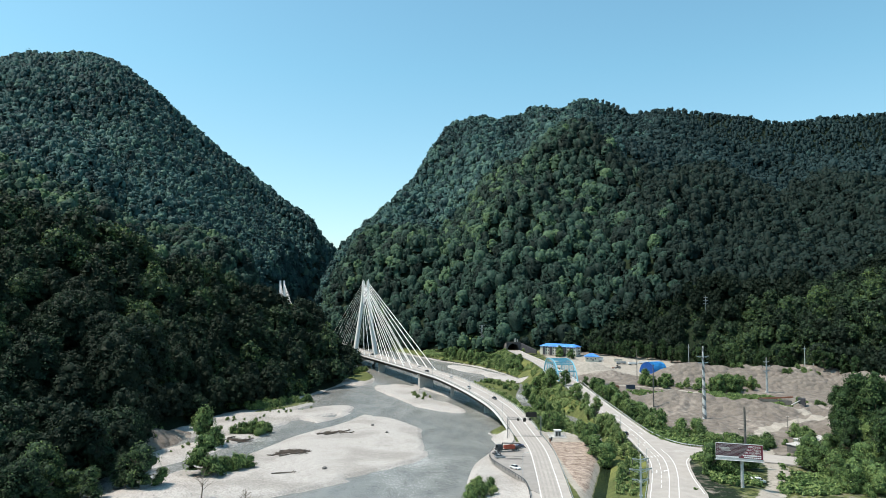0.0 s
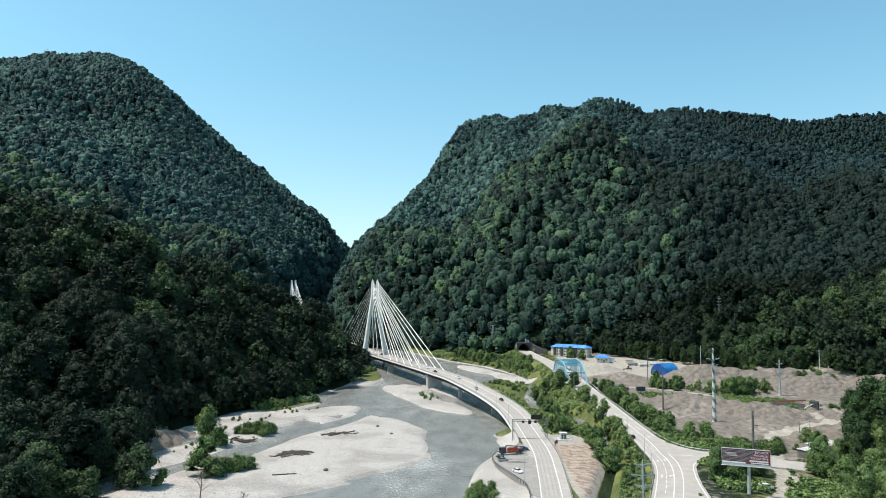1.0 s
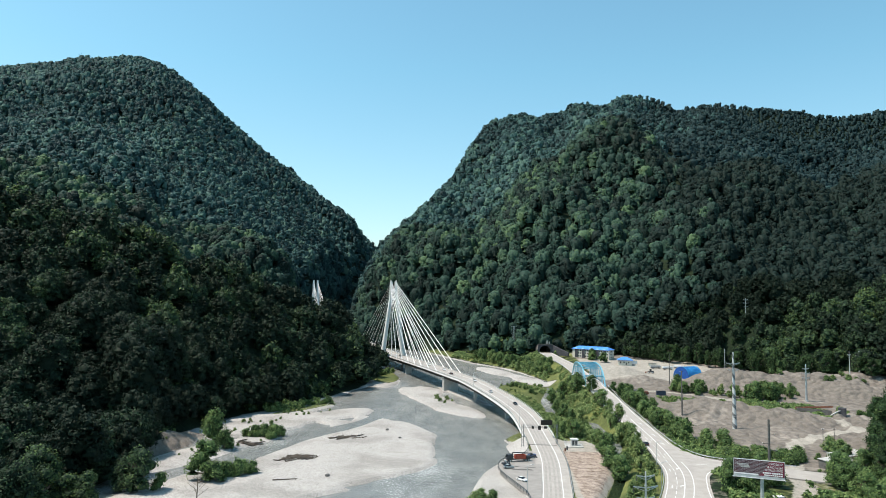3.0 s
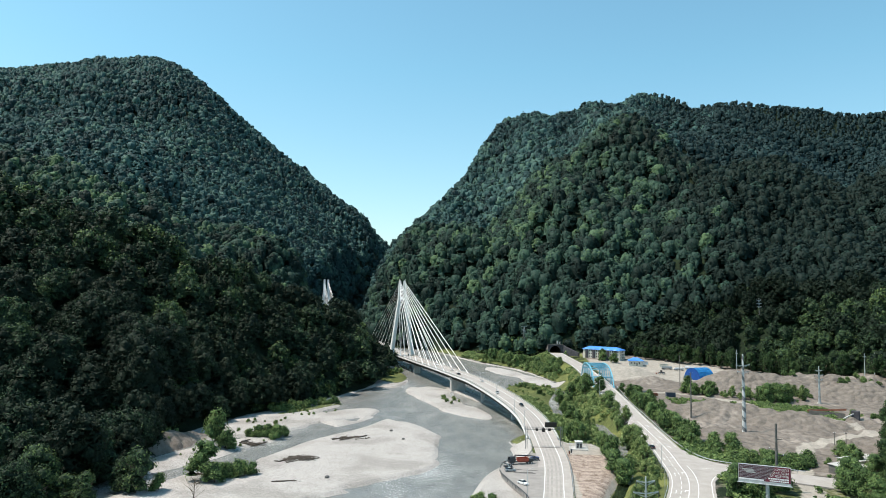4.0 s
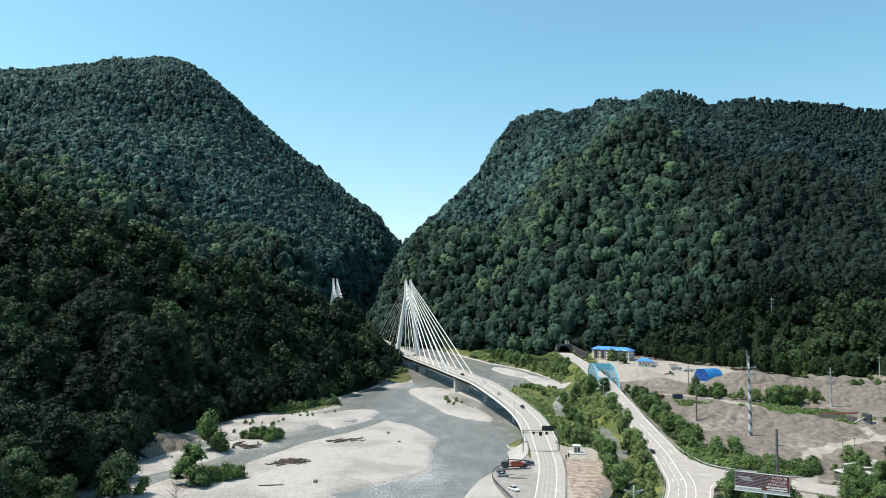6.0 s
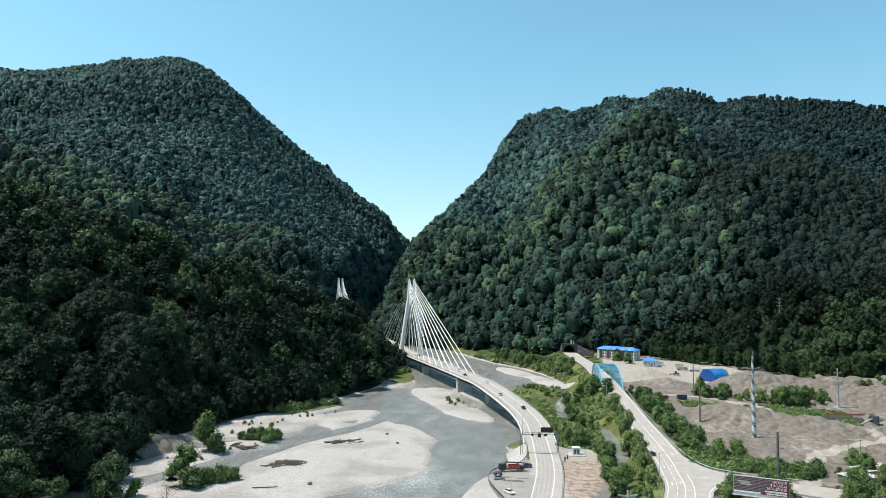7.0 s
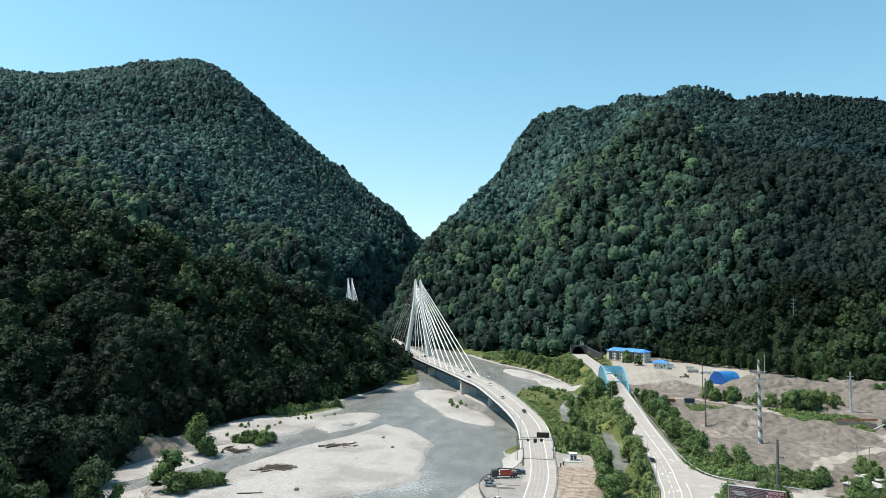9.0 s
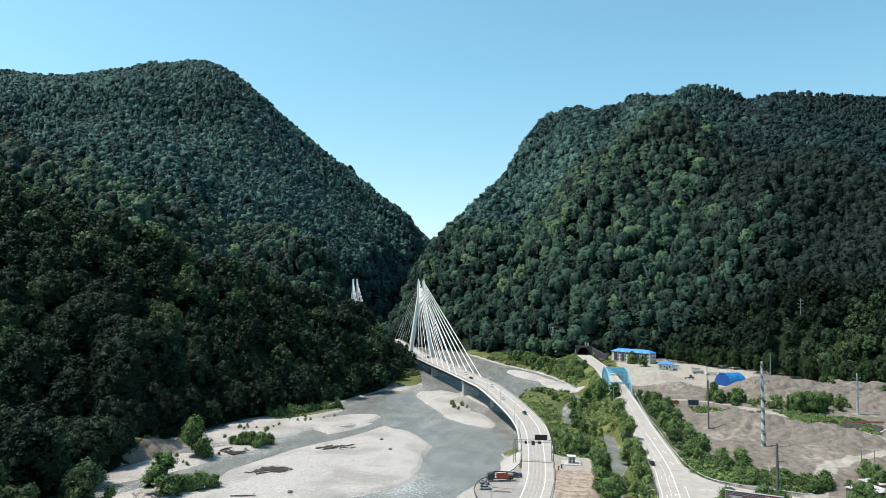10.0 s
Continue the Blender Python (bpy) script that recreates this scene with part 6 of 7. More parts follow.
for y in (-1.0, 1.0):
    beam(bm, (-3.2, y, 1.0), (-6.4, y * 1.5, 2.3), 0.3, 0.4)
    beam(bm, (-6.4, y * 1.5, 2.3), (-7.4, y * 1.4, 1.2), 0.22, 0.3)
box(bm, -4.8, -3.0, -1.1, 1.1, 1.0, 2.0, None, 0.08)
part("grapple", bm, STEEL_DARK, lorry, "black folded grapple arms")
for x in (-3.9, -2.7, 3.9):
    for y in (-1.05, 1.05):
        wheel(lorry, x, y, 0.5)
trailer = thing("trailer", "dark blue small trailer beside the crane lorry", "trailer", at=pose(33.5, 304, 3.74, 0, 0, 200))
bm = bmesh.new()
box(bm, -1.6, 1.6, -0.9, 0.9, 0.5, 1.5, None, 0.08)
part("body", bm, plain("dark_blue_paint", (0.03, 0.06, 0.16), 0.4), trailer)
for y in (-0.9, 0.9):
    wheel(trailer, 0, y, 0.32)
bm = bmesh.new()
beam(bm, (1.6, 0, 0.6), (2.9, 0, 0.5), 0.1, 0.1)
part("drawbar", bm, STEEL_DARK, trailer)
wreck = thing("scrap_machine", "jumble of grey steel frames standing in the lay-by corner", "scrap machinery", at=pose(22.6, 290.5, 3.74, 0, 0, 35))
rng = random.Random(5)
for i in range(7):
    bm = bmesh.new()
    beam(bm, (rng.uniform(-2, 2), rng.uniform(-1, 1), 0.1), (rng.uniform(-2, 2), rng.uniform(-1, 1), rng.uniform(0.8, 2.0)), 0.2, 0.25)
    part("strut", bm, STEEL if i % 2 else STEEL_DARK, wreck)
bm = bmesh.new()
box(bm, -1.8, 1.4, -0.8, 0.8, 0.3, 0.9, None, 0.1)
part("base", bm, STEEL_DARK, wreck)

# yard vehicles and plant
def yard_lorry(x, y, z, turn, paint, label):
    t = thing("lorry", label, "lorry", "yard lorries", pose(x, y, z, 0, 0, turn))
    bm = bmesh.new()
    hull(bm, [(2.6, 0.7, 2.7, 0.95), (4.2, 0.7, 2.6, 0.92), (4.5, 0.8, 1.6, 0.95)], 1.2)
    part("cab", bm, paint, t)
    bm = bmesh.new()
    box(bm, -4.2, 2.3, -1.2, 1.2, 1.0, 2.6, None, 0.06)
    part("load_bed", bm, paint, t)
    bm = bmesh.new()
    box(bm, -4.2, 4.2, -0.5, 0.5, 0.6, 1.0)
    part("chassis", bm, STEEL_DARK, t)
    for a in (-3.2, -2.0, 3.3):
        for b in (-1.0, 1.0):
            wheel(t, a, b, 0.5)
    return t


yard_lorry(172, 636, 11.3, 10, CAR_WHITE, "white lorry parked in the stone yard")
yard_lorry(184, 645, 11.6, -15, CAR_WHITE, "white lorry parked before the woods")
yard_lorry(163, 642, 11.5, 5, CAR_GREY, "grey lorry parked in the stone yard")
yard_lorry(118, 489, 7.0, 4, RUST, "rusty brown lorry beside the yard track")
loader = thing("wheel_loader", "dark wheel loader working in the stone yard", "wheel loader", at=pose(150.7, 606, 10.6, 0, 0, 170))
bm = bmesh.new()
hull(bm, [(-2.6, 0.8, 2.0, 0.9), (-0.4, 0.8, 2.1, 0.9), (2.0, 0.7, 1.4, 0.8)], 1.0)
part("body", bm, STEEL_DARK, loader)
bm = bmesh.new()
box(bm, -0.7, 0.9, -0.75, 0.75, 2.0, 3.3, None, 0.1)
part("cab", bm, GLASS, loader)
bm = bmesh.new()
beam(bm, (1.6, 0, 1.4), (3.6, 0, 0.8), 1.0, 0.3)
box(bm, 3.4, 4.5, -1.3, 1.3, 0.2, 1.2, None, 0.1)
part("bucket", bm, RUST, loader)
for x in (-1.6, 1.6):
    for y in (-1.1, 1.1):
        wheel(loader, x, y, 0.75)
for x, y, z, turn, sx, m, lab in ((129, 493, 6.9, 4, 6.0, plain("navy_container", (0.03, 0.045, 0.08), 0.5), "dark navy steel container beside the yard track"), (108, 491, 7.6, 3, 9.0, CONCRETE, "long pale concrete bunker beside the track"), (144, 665, 13.2, 0, 8.0, WHITE, "white site cabin at the edge of the yard"), (160, 655, 12.2, -5, 7.0, RENDER_CREAM, "cream site cabin at the edge of the yard")):
    t = thing("site_container", lab, "container", "site containers", pose(x, y, z, 0, 0, turn))
    bm = bmesh.new()
    box(bm, 0, sx, 0, 2.5, -0.3, 2.6, None, 0.04)
    part("body", bm, m, t)
    bm = bmesh.new()
    box(bm, -0.1, sx + 0.1, -0.1, 2.6, 2.6, 2.72)
    part("roof", bm, CONCRETE_DARK, t)
    for k in range(int(sx / 1.5)):
        bm = bmesh.new()
        box(bm, 0.4 + k * 1.5, 0.5 + k * 1.5, -0.06, 0.0, 0, 2.5)
        part("rib", bm, m, t)
# old crushing plant
plant = thing("crushing_plant", "derelict rusty conveyor bridge on concrete walls in the gravel yard", "crushing plant", at=pose(203, 447, 2.9, 0, 0, -32))
for y0, y1, top_z in ((-2.4, -1.8, 4.2), (3.0, 3.6, 3.4)):
    bm = bmesh.new()
    box(bm, -2, 16, y0, y1, -1, top_z)
    part("wall", bm, CONCRETE_DARK, plant, "stained concrete wall")
bm = bmesh.new()
beam(bm, (-3, -1.4, 3.8), (17, -1.4, 6.2), 0.4, 0.8)
beam(bm, (-3, 0.6, 3.8), (17, 0.6, 6.2), 0.4, 0.8)
for i in range(10):
    beam(bm, (-2 + i * 2, -1.4, 4.2 + i * 0.24), (-2 + i * 2, 0.6, 4.2 + i * 0.24), 0.15, 0.15)
part("conveyor", bm, RUST, plant, "rusty red conveyor girder")
bm = bmesh.new()
box(bm, 20, 24, -6, -2, 0, 6.5, None, 0.1)
part("hopper", bm, RENDER_DARK, plant, "dark steel hopper")
bm = bmesh.new()
beam(bm, (14, -12, 0.5), (22, -5, 5.6), 0.8, 0.5)
part("chute", bm, CONCRETE, plant, "pale sloping chute")
# sheds among the trees
for x, y, z, turn, w, d, h, wall_m, roof_m, lab in ((154, 302, 1.8, 30, 12, 8, 3.2, CONCRETE_DARK, CONCRETE, "grey shed with pale flat roof among trees"), (163, 316, 1.8, 30, 18, 7, 3.0, RENDER_CREAM, CONCRETE, "long low shed with pale grey roof"), (149, 284, 1.8, 20, 9, 6, 2.6, RENDER_CREAM, RED_RUST, "small shed with faded red roof among trees")):
    t = thing("shed", lab, "shed", "sheds", pose(x, y, z, 0, 0, turn))
    bm = bmesh.new()
    box(bm, 0, w, 0, d, -0.5, h)
    part("wall", bm, wall_m, t)
    bm = bmesh.new()
    box(bm, -0.4, w + 0.4, -0.4, d + 0.4, h, h + 0.22, Matrix.Rotation(radians(3), 4, "X"), 0.03)
    part("roof", bm, roof_m, t)
    bm = bmesh.new()
    box(bm, w * 0.4, w * 0.4 + 1.0, -0.06, 0.02, 0, 2.0)
    part("door", bm, STEEL_DARK, t)

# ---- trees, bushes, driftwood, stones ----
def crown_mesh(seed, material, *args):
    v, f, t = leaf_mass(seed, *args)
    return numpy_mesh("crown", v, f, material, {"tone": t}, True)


def trunk_mesh(seed, height, r):
    """A tapered, slightly crooked trunk whose limbs grow out of its faces."""
    rng = random.Random(seed)
    bm = bmesh.new()
    rings = []
    for i in range(7):
        u = i / 6
        x, y = rng.uniform(-0.12, 0.12) * i * 0.3, rng.uniform(-0.12, 0.12) * i * 0.3
        rings.append([bm.verts.new((x + r * (1 - 0.8 * u) * math.cos(k * math.pi / 3), y + r * (1 - 0.8 * u) * math.sin(k * math.pi / 3), -0.6 + (height * 0.74 + 0.6) * u)) for k in range(6)])
    for i, (a, b) in enumerate(zip(rings, rings[1:])):
        limbs = set(rng.sample(range(6), 2)) if 1 < i < 5 else ()
        for k in range(6):
            q = (a[k], a[(k + 1) % 6], b[(k + 1) % 6], b[k])
            if k not in limbs:
                bm.faces.new(q)
                continue
            g = (k + 0.5) * math.pi / 3
            tip = (a[k].co + b[k].co) / 2 + Vector((math.cos(g), math.sin(g), 0.8)) * height * rng.uniform(0.14, 0.22)
            ends = [bm.verts.new(tip + (v.co - (a[k].co + b[k].co) / 2) * 0.12) for v in q]
            for m in range(4):
                bm.faces.new((q[m], q[(m + 1) % 4], ends[(m + 1) % 4], ends[m]))
            bm.faces.new(ends)
    bm.faces.new(rings[0][::-1])
    bm.faces.new(rings[-1])
    return mesh_of("trunk", bm, BARK)


KINDS = {}
for k in range(4):
    KINDS["tree", k] = (crown_mesh(300 + k, LEAF_NEAR, 10.5, 10.2, 0.3, 1900, 0.38, 17, 5), trunk_mesh(k, 10.5, 0.24))
    KINDS["alder", k] = (crown_mesh(400 + k, LEAF, 11.0, 10.4, 0.1, 2200, 0.38, 18, 5), trunk_mesh(90 + k, 11.0, 0.22))
    KINDS["willow", k] = (crown_mesh(320 + k, LEAF_WILLOW, 9.0, 6.2, 0.1, 1300, 0.36, 15, 5), trunk_mesh(20 + k, 9.0, 0.16))
    KINDS["bush", k] = (crown_mesh(340 + k, LEAF_NEAR, 3.4, 4.8, 0.0, 760, 0.27, 10, 5), trunk_mesh(40 + k, 2.4, 0.09))
    KINDS["shrub", k] = (crown_mesh(360 + k, LEAF_WILLOW, 2.6, 3.6, 0.0, 380, 0.28, 8, 5), trunk_mesh(60 + k, 1.8, 0.06))
    KINDS["poplar", k] = (crown_mesh(380 + k, LEAF_TALL, 18.0, 10.0, 0.6, 2500, 0.42, 22, 5), trunk_mesh(80 + k, 18.0, 0.3))
NAMES = {"alder": ("alder", "dark green leafy alder at the shore", "tree"), "tree": ("tree", "green broadleaf tree with a full rounded crown", "tree"), "willow": ("willow", "pale green slender willow on the river flats", "tree"),
         "bush": ("bush", "dense dark green bush with many stems", "bush"), "shrub": ("shrub", "low light green riverside shrub", "shrub"),
         "poplar": ("tall_tree", "tall dark green tree with layered foliage", "tree")}
plant_rng = random.Random(77)


def plant_at(kind, x, y, scale=1.0, group="", label="", sink=0.15):
    z = float(land(np.array([float(x)]), np.array([float(y)]))[0][0])
    k = plant_rng.randrange(4)
    name, text, cat = NAMES[kind]
    s = scale * plant_rng.uniform(0.85, 1.15)
    t = thing(name, label or text, cat, group or cat + "s of the valley", pose(x, y, z - sink, 0, 0, plant_rng.uniform(0, 360)) @ Matrix.Diagonal((s, s, s * plant_rng.uniform(0.9, 1.15), 1)))
    crown, trunk = KINDS[kind, k]
    part("crown", crown, None, t)
    part("trunk", trunk, None, t)
    return t


def thicket(kinds, line, spread, count, lo, hi, group, label=""):
    """Plants strewn along a line, clear of the roads and the water."""
    pts, nor = course(line, 2.0)
    xs_, ys_ = [], []
    for _ in range(count * 3):
        i = plant_rng.randrange(len(pts))
        o = plant_rng.uniform(-spread, spread)
        xs_.append(pts[i, 0] + nor[i, 0] * o + plant_rng.uniform(-1, 1))
        ys_.append(pts[i, 1] + nor[i, 1] * o + plant_rng.uniform(-1, 1))
    xs_, ys_ = np.array(xs_), np.array(ys_)
    zs_, cs_ = land(xs_, ys_)
    d1, d2, d3 = (np.abs(nearest(xs_, ys_, l[0])[0]) for l in (MAIN_ROAD, SIDE_ROAD, JUNCTION))
    ok = np.where((zs_ - river_rise(ys_) > 0.35) & (cs_["creek"] > 6) & (d1 > 10.5) & (d2 > 9.5) & (d3 > 11))[0][:count]
    for i in ok:
        plant_at(plant_rng.choice(kinds), xs_[i], ys_[i], plant_rng.uniform(lo, hi), group, label)


# on the gravel bars
plant_at("tree", -106.4, 322, 1.45, "bushes on the gravel", "tall green willow clump on the gravel bar")
plant_at("bush", -101.0, 318, 2.0, "bushes on the gravel", "tall green willow clump on the gravel bar")
plant_at("tree", -88, 264, 1.45, "bushes on the gravel", "tall green willow clump on the gravel bar")
plant_at("bush", -83, 262, 2.2, "bushes on the gravel", "tall green willow clump on the gravel bar")
plant_at("alder", -104, 246, 1.4, "bushes on the gravel", "dark leafy tree at the gravel's edge")
plant_at("alder", -110, 249, 1.25, "bushes on the gravel", "dark leafy tree at the gravel's edge")
plant_at("alder", -121, 234, 1.2, "bushes on the gravel", "dark leafy tree at the gravel's edge")
thicket(["shrub", "bush"], [(-88, 268), (-77, 277)], 4.0, 16, 0.9, 1.4, "bushes on the gravel")
thicket(["bush", "shrub"], [(-99, 345), (-86, 352)], 3.0, 20, 1.0, 1.5, "bushes on the gravel")
thicket(["shrub"], [(-110, 300), (-100, 345), (-108, 390), (-92, 425), (-76, 440)], 9, 44, 0.3, 0.75, "bushes on the gravel")
thicket(["shrub"], [(-20, 500), (-6, 470)], 5, 9, 0.5, 0.9, "bushes on the gravel")
thicket(["shrub", "bush"], [(-112, 420), (-101, 443), (-86, 470), (-80, 500)], 3, 44, 0.6, 1.5, "shrubs on the shore")
thicket(["shrub", "bush"], [(-76, 585), (-66, 620)], 4.5, 14, 0.8, 1.2, "shrubs on the shore")
plant_at("alder", -126, 228, 1.3, "bushes on the gravel", "dark leafy tree at the gravel's edge")
plant_at("alder", -114, 233, 1.0, "bushes on the gravel", "dark leafy tree at the gravel's edge")
plant_at("bush", -98, 250, 1.6, "bushes on the gravel", "dark leafy bush at the gravel's edge")
thicket(["alder"], [(-140, 250), (-137, 272), (-138, 296)], 4, 10, 0.8, 1.3, "bushes on the gravel", "dark leafy bush at the gravel's edge")
# between the two roads
for x, y, h in ((75, 488, 14), (67.6, 514, 9.0), (74.5, 521, 9.9), (83, 475, 9.8), (81.5, 426, 8.8), (57.7, 485, 9.6), (59, 418, 8.3), (62, 408, 7.1), (53.5, 366, 6.9), (57.4, 362, 7.1), (64.3, 329, 7.8), (65, 312, 9.9), (64.5, 295, 9.8), (66, 286, 10), (58, 449, 7)):
    plant_at("tree", x, y, h / 10.5, "trees between the roads")
for x, y, h in ((79.5, 386, 9.8), (66.5, 405, 8), (71, 413, 5.2), (78.6, 351, 12), (81.5, 376, 11), (81, 352, 10.5), (82, 340, 9.8), (80, 437, 7.7), (81.5, 399, 9.6), (47.5, 388, 6.1), (51, 376, 6), (61.7, 366, 7), (66, 345, 7.7), (69, 291, 9.7), (73, 304, 7.3)):
    plant_at("willow", x, y, h / 9.0, "willows beside the side road")
thicket(["willow", "willow", "tree"], [(68, 336), (67, 310), (66, 290)], 3, 9, 0.5, 0.85, "willows beside the side road")
thicket(["willow", "bush"], [(49, 362), (54, 385), (58, 405), (62, 425)], 5, 24, 0.25, 0.55, "trees between the roads")
thicket(["willow", "tree", "bush"], [(58, 440), (60, 470), (62, 500)], 3, 14, 0.5, 0.85, "trees between the roads")
thicket(["willow", "willow", "shrub"], [(81, 400), (82, 370), (81, 340), (79, 318)], 2.5, 18, 0.45, 0.9, "willows beside the side road")
thicket(["willow", "shrub", "bush"], [(68, 258), (73, 276), (76, 295)], 5, 40, 0.3, 0.62, "willows beside the side road")
thicket(["shrub"], [(59, 246), (66, 270), (69, 284)], 2.5, 16, 0.5, 0.9, "shrubs round the pool")
thicket(["tree", "willow"], [(66, 530), (72, 512), (78, 503)], 3.5, 9, 0.7, 0.95, "trees between the roads")
thicket(["bush", "shrub", "willow"], [(82, 470), (78, 440), (70, 450), (66, 480)], 6, 20, 0.35, 0.7, "bushes between the roads")
thicket(["shrub"], [(46, 405), (44, 450), (38, 490), (30, 530)], 7, 70, 0.25, 0.6, "shrubs on the islet")
thicket(["bush"], [(50, 500), (44, 530), (30, 550)], 2.5, 14, 0.5, 0.9, "bushes on the islet")
thicket(["shrub", "bush"], [(8, 236), (13, 245), (16, 236)], 4, 12, 0.8, 1.2, "bushes below the highway")
# bare dead tree at the water's edge
def dead_tree(x, y, height, label):
    z = float(land(np.array([float(x)]), np.array([float(y)]))[0][0])
    t = thing("dead_tree", label, "tree", at=pose(x, y, z - 0.3))
    rng = random.Random(4)
    bm = bmesh.new()
    tube(bm, (0, 0, 0), (0.3, 0.2, height * 0.5), 0.22, 0.15, 8)
    tube(bm, (0.3, 0.2, height * 0.5), (0.1, 0.5, height), 0.15, 0.03, 7)
    part("trunk", bm, BARK, t)
    for i in range(13):
        u, a = 0.3 + 0.05 * i, i * 2.4
        p = Vector((0.25, 0.2, height * u))
        q = p + Vector((math.cos(a), math.sin(a), 0.8)) * height * (0.42 - 0.35 * u * u)
        bm = bmesh.new()
        tube(bm, p, q, 0.085, 0.035, 5)
        for k in range(4):
            m = p.lerp(q, 0.4 + 0.15 * k)
            tube(bm, m, m + Vector((rng.uniform(-1, 1), rng.uniform(-1, 1), rng.uniform(0.2, 1))) * height * 0.12, 0.035, 0.012, 4)
        part("branch", bm, BARK, t)
    return t


dead_tree(-78, 233, 9.5, "bare dead tree with spreading leafless branches")
dead_tree(-62, 226, 7.0, "bare dead tree with spreading leafless branches")
# hedge right of the side road
thicket(["bush", "tree"], [(104, 490), (107, 440), (108, 390), (110, 350), (120, 335)], 6.5, 120, 0.5, 0.85, "hedge beside the side road", "dense dark green hedge tree")
thicket(["bush"], [(118, 325), (135, 322), (146, 318)], 7, 44, 0.8, 1.3, "hedge beside the side road")
thicket(["bush", "tree"], [(100, 262), (108, 270), (117, 277)], 6, 30, 0.55, 0.9, "bushes at the junction")
# right-hand side
thicket(["tree", "poplar"], [(158, 262), (165, 285), (182, 300), (196, 330)], 11, 40, 0.8, 1.15, "trees round the sheds")
thicket(["tree", "bush"], [(141, 238), (146, 254), (153, 268)], 6, 26, 0.5, 0.9, "trees round the sheds")
thicket(["tree"], [(144, 270), (148, 286)], 4, 9, 0.65, 0.95, "trees round the sheds")
thicket(["tree", "bush"], [(158, 316), (172, 335)], 6, 16, 0.5, 0.8, "trees round the sheds")
thicket(["poplar"], [(192, 330), (206, 350), (215, 330)], 9, 26, 1.25, 1.65, "tall trees by the yard")
thicket(["tree", "bush"], [(138, 240), (150, 246), (165, 262), (176, 282)], 7, 40, 0.6, 1.0, "trees round the sheds")
thicket(["tree", "poplar"], [(176, 262), (192, 286), (205, 310)], 8, 24, 1.0, 1.4, "tall trees by the yard")
# yard
thicket(["tree", "bush", "willow"], [(148, 520), (158, 506), (172, 503), (184, 492), (200, 490), (220, 503)], 8, 110, 0.35, 0.82, "bushes in the yard")
thicket(["tree"], [(192, 486), (200, 484)], 3, 5, 0.9, 1.1, "bushes in the yard")
thicket(["bush", "shrub"], [(200, 456), (212, 452), (222, 444), (240, 436)], 4, 26, 0.6, 1.1, "bushes in the yard")
thicket(["bush"], [(222, 545), (252, 520), (276, 538), (300, 520)], 4, 12, 0.8, 1.2, "bushes in the yard")
# the far bank and the hill's foot
thicket(["bush", "willow", "tree"], [(6, 724), (26, 686), (42, 648), (56, 612), (64, 640), (46, 690)], 9, 130, 0.5, 0.95, "trees on the far bank")
thicket(["tree", "bush"], [(112, 690), (124, 670)], 4, 8, 0.6, 0.9, "trees by the houses")
thicket(["poplar"], [(150, 715), (205, 660), (262, 602), (316, 520)], 8, 60, 0.7, 1.0, "trees at the hill's foot")


# low growth on the flats, too much to count
def undergrowth(name, label, seed, count, x0, x1, y0, y1, crown, material, lo, hi, keep, gaps=-0.12):
    rng = np.random.RandomState(seed)
    px, py = rng.uniform(x0, x1, count), rng.uniform(y0, y1, count)
    z, c = land(px, py)
    d1, d2, d3 = (np.abs(nearest(px, py, l[0])[0]) for l in (MAIN_ROAD, SIDE_ROAD, JUNCTION))
    ok = (z - river_rise(py) > 0.4) & ((d1 > 9) | (py > 352)) & (d2 > 8.6) & (d3 > 9.5) & keep(px, py, c) & (value_noise(px, py, 17, seed) + 0.5 * value_noise(px, py, 6, seed + 1) > gaps)
    px, py = px[ok], py[ok]
    z = sheet_height(px, py)
    verts, faces, tones, base = [], [], [], 0
    which = rng.randint(0, 5, len(px))
    for k in range(5):
        v, f, t = leaf_mass(seed + k, *crown)
        w = np.where(which == k)[0]
        s, a = rng.uniform(lo, hi, len(w))[:, None], rng.uniform(0, 6.28, len(w))[:, None]
        verts.append(np.stack([(v[:, 0] * np.cos(a) - v[:, 1] * np.sin(a)) * s + px[w][:, None], (v[:, 0] * np.sin(a) + v[:, 1] * np.cos(a)) * s + py[w][:, None], v[:, 2] * s + z[w][:, None] - 0.1], -1).reshape(-1, 3))
        faces.append((f[None] + base + (np.arange(len(w)) * len(v))[:, None, None]).reshape(-1, 3))
        tones.append(np.repeat(rng.uniform(-0.2, 0.3, len(w)), len(v)) + np.tile(t, len(w)))
        base += len(w) * len(v)
    me = numpy_mesh(name, np.concatenate(verts), np.concatenate(faces), material, {"tone": np.concatenate(tones)})
    return tagged(new(name, me), label, "undergrowth", kind="stuff")


HERB = (1.3, 2.6, 0.0, 34, 0.55, 3, 5, (0.0, 0.8, 1.7))
undergrowth("undergrowth", "light green weeds and young willows between the roads", 51, 9500, 22, 86, 240, 640, HERB, LEAF_WILLOW, 0.3, 1.15, lambda x, y, c: (c["bank"] > 0.6) & (c["creek"] > 5) & (nearest(x, y, TERRACE)[0] > -0.5))
undergrowth("undergrowth", "green weeds on the road bank and yard edges", 52, 4200, 97, 190, 240, 360, HERB, LEAF_NEAR, 0.6, 1.4, lambda x, y, c: (x < 118 + (y > 310) * 25) | (y < 300))
undergrowth("undergrowth", "green shrubs along the far river bank", 53, 2600, -20, 84, 600, 800, HERB, LEAF_WILLOW, 0.8, 1.9, lambda x, y, c: c["bank"] > 0.6)
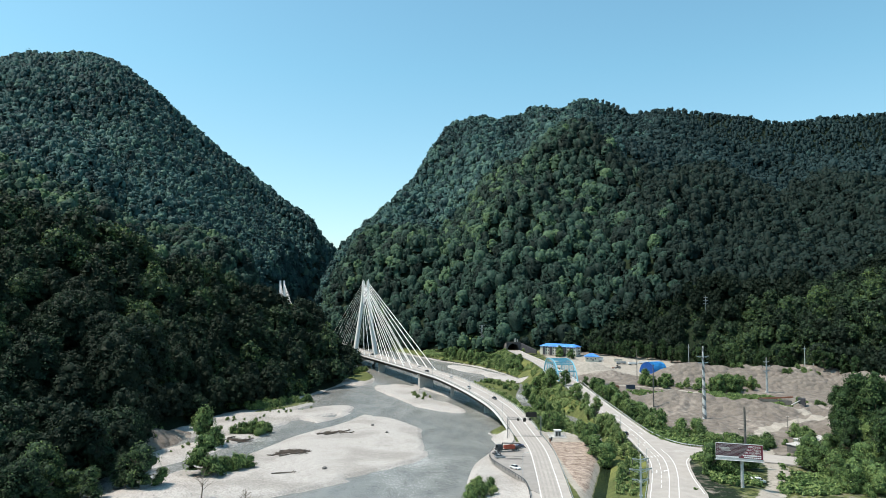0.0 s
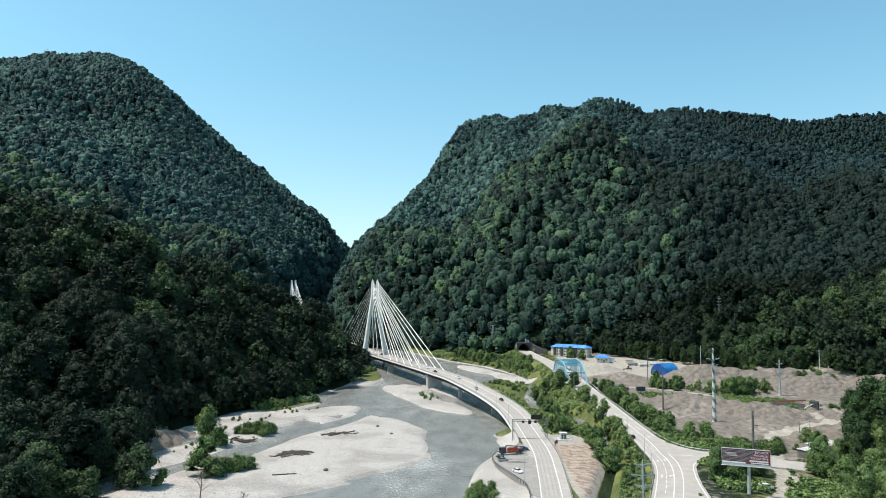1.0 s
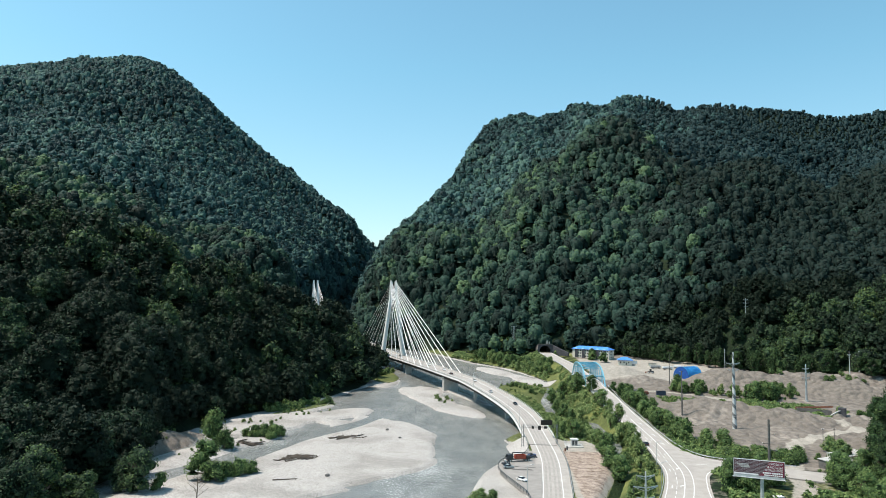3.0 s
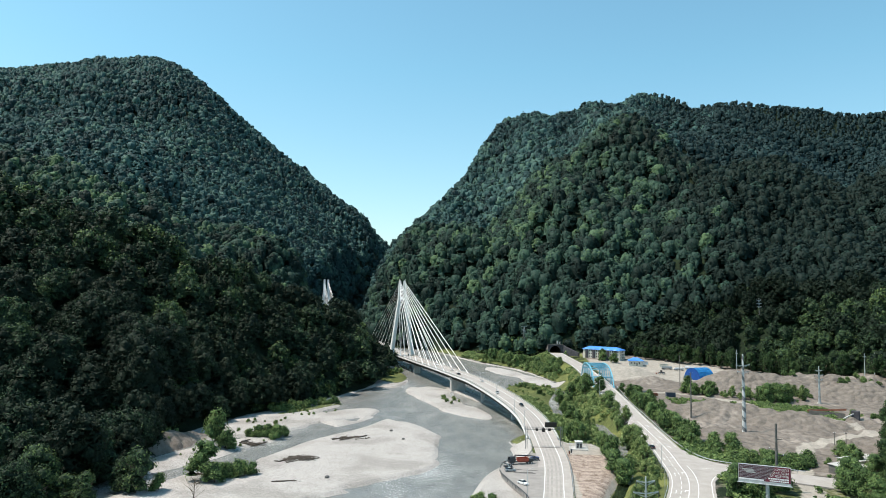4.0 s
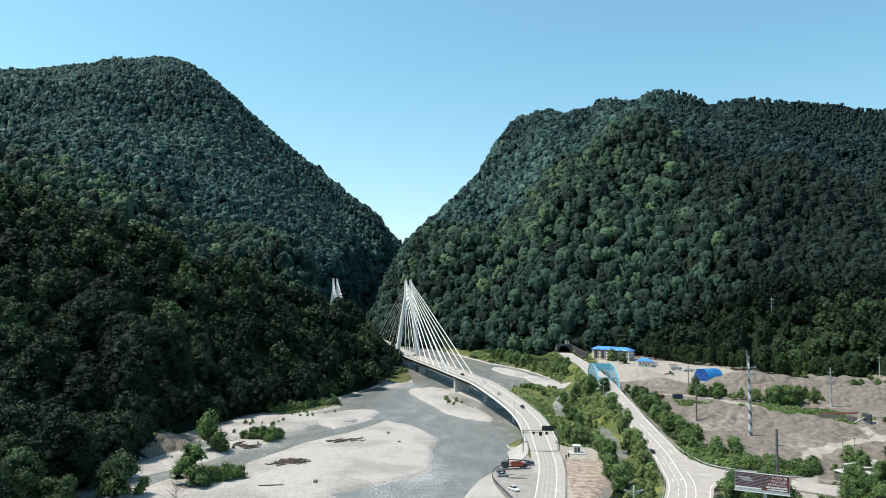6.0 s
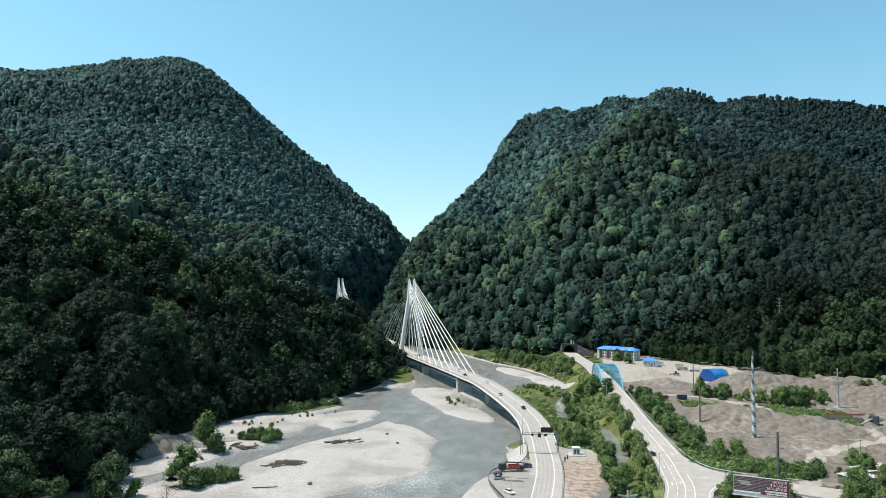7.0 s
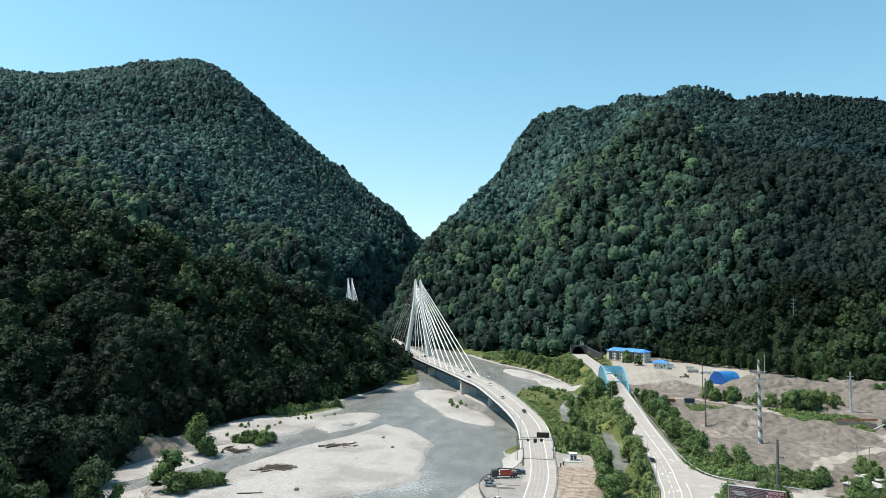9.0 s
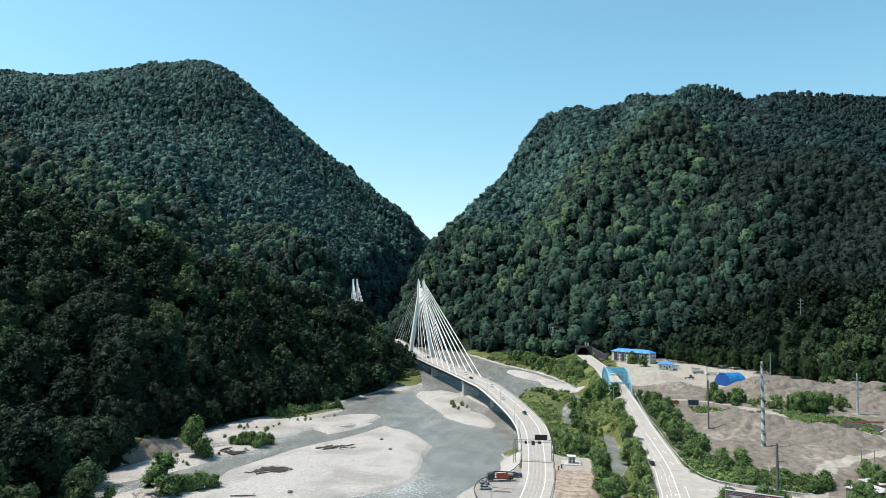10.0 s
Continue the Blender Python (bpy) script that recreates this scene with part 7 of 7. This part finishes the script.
undergrowth("thicket", "dark green saplings under the trees along the wooded shore", 55, 2400, -200, -70, 290, 660, (7.5, 6.5, 0.0, 170, 0.7, 7, 5, (0.0, 0.8, 1.7)), LEAF, 0.6, 1.25, lambda x, y, c: (c["left"] > 0) & (c["left"] < 55))
undergrowth("thicket", "dark green saplings under the trees at the hill's foot", 56, 3000, 90, 430, 470, 780, (7.5, 6.5, 0.0, 150, 0.7, 7, 5, (0.0, 0.8, 1.7)), LEAF, 0.6, 1.25, lambda x, y, c: (c["right"] > -2) & (c["right"] < 80), -2)
undergrowth("undergrowth", "low green scrub round the puddles of the yard", 57, 2600, 128, 232, 428, 500, HERB, LEAF_NEAR, 0.5, 1.2, lambda x, y, c: np.abs(y - 478 + (x - 140) * 0.42) < 9 + 16 * smooth(150, 190, x))
undergrowth("undergrowth", "green scrub along the wooded shore", 54, 900, -150, -60, 230, 640, HERB, LEAF_WILLOW, 0.5, 1.2, lambda x, y, c: (c["left"] > -9) & (c["left"] < 3))


def driftwood(x, y, length, turn, r, label):
    z = float(land(np.array([float(x)]), np.array([float(y)]))[0][0])
    t = thing("driftwood_log", label, "driftwood", "driftwood", pose(x, y, max(z, 0.0) + r * 0.6, 0, 0, turn))
    rng = random.Random(int(x * 7 + y))
    bm = bmesh.new()
    tube(bm, (-length / 2, 0, 0), (length / 2, rng.uniform(-0.4, 0.4), rng.uniform(0, 0.3)), r, r * 0.5, 7)
    part("stem", bm, DEADWOOD, t)
    for _ in range(4):
        a = rng.uniform(-0.4, 0.5) * length
        bm = bmesh.new()
        tube(bm, (a, 0, 0), (a + rng.uniform(0.3, 1.8), rng.uniform(-1.8, 1.8), rng.uniform(0.1, 1.0)), r * 0.4, r * 0.12, 5)
        part("branch", bm, DEADWOOD, t)
    return t


log_rng = random.Random(9)
for x, y, l, n in ((-62, 305, 6, 30), (-69, 301, 4, 10), (-95, 333, 5, 20), (-56, 348, 5, 12), (-48, 352, 4, 6), (-90, 274, 5, 4), (-52, 347, 4, 3), (-88, 262, 4, 3)):
    for _ in range(n):
        driftwood(x + log_rng.uniform(-4, 4), y + log_rng.uniform(-3, 3), l * log_rng.uniform(0.7, 1.4), log_rng.uniform(-65, 65), log_rng.uniform(0.14, 0.36), "grey bleached driftwood log stranded on the gravel bar")
driftwood(-58.9, 266.9, 9, 12, 0.28, "long pale driftwood trunk lying on the gravel bar")
for x, y, s in ((-45.0, 275.0, 1.0), (-27, 351, 0.8), (-36, 371, 0.9), (13.5, 300, 0.7), (9.0, 276, 0.6)):
    z = float(land(np.array([x]), np.array([y]))[0][0])
    bm = bmesh.new()
    bmesh.ops.create_icosphere(bm, subdivisions=2, radius=s)
    for v in bm.verts:
        v.co *= 1 + 0.25 * noise.noise(v.co * 1.7 + Vector((x, y, 0)))
        v.co.z *= 0.65
    o = single("boulder", bm, surface("dark_boulder", (0.06, 0.06, 0.06), (0.16, 0.155, 0.15), 1.0), "dark lone boulder on the gravel bar", "boulder", "boulders")
    o.location = (x, y, z + 0.3 * s)

# cobbles over the bars and shores
rng = np.random.RandomState(31)
px, py = np.concatenate([rng.uniform(-125, 20, 26000), rng.uniform(5, 40, 5000)]), np.concatenate([rng.uniform(232, 560, 26000), rng.uniform(232, 360, 5000)])
pz, c = land(px, py)
up = pz - river_rise(py)
ok = (up > 0.05) & (up < 2.2) & (py < 700) & (c["left"] < 3) & (c["woods"] < 0.1) & (c["road"] < 0.3)
px, py, pz = px[ok][:12000], py[ok][:12000], pz[ok][:12000]
v0 = np.array([(1, 0, 0), (-1, 0, 0), (0, 1, 0), (0, -1, 0), (0, 0, 1)], float)
f0 = np.array([(0, 2, 4), (2, 1, 4), (1, 3, 4), (3, 0, 4)])
size = rng.lognormal(-1.9, 0.5, len(px))
spin = rng.uniform(0, 6.28, len(px))
vx = (v0[:, 0] * np.cos(spin)[:, None] - v0[:, 1] * np.sin(spin)[:, None]) * size[:, None] * rng.uniform(0.6, 1.4, (len(px), 5)) + px[:, None]
vy = (v0[:, 0] * np.sin(spin)[:, None] + v0[:, 1] * np.cos(spin)[:, None]) * size[:, None] * rng.uniform(0.6, 1.4, (len(px), 5)) + py[:, None]
vz = v0[:, 2] * size[:, None] * 0.7 + pz[:, None] - 0.02
me = numpy_mesh("cobbles", np.stack([vx, vy, vz], -1).reshape(-1, 3), (f0[None] + (np.arange(len(px)) * 5)[:, None, None]).reshape(-1, 3), surface("river_cobble", (0.19, 0.185, 0.172), (0.46, 0.445, 0.415), 0.8))
tagged(new("cobbles", me), "pale grey cobbles strewn over the gravel bars", "cobbles", kind="stuff")
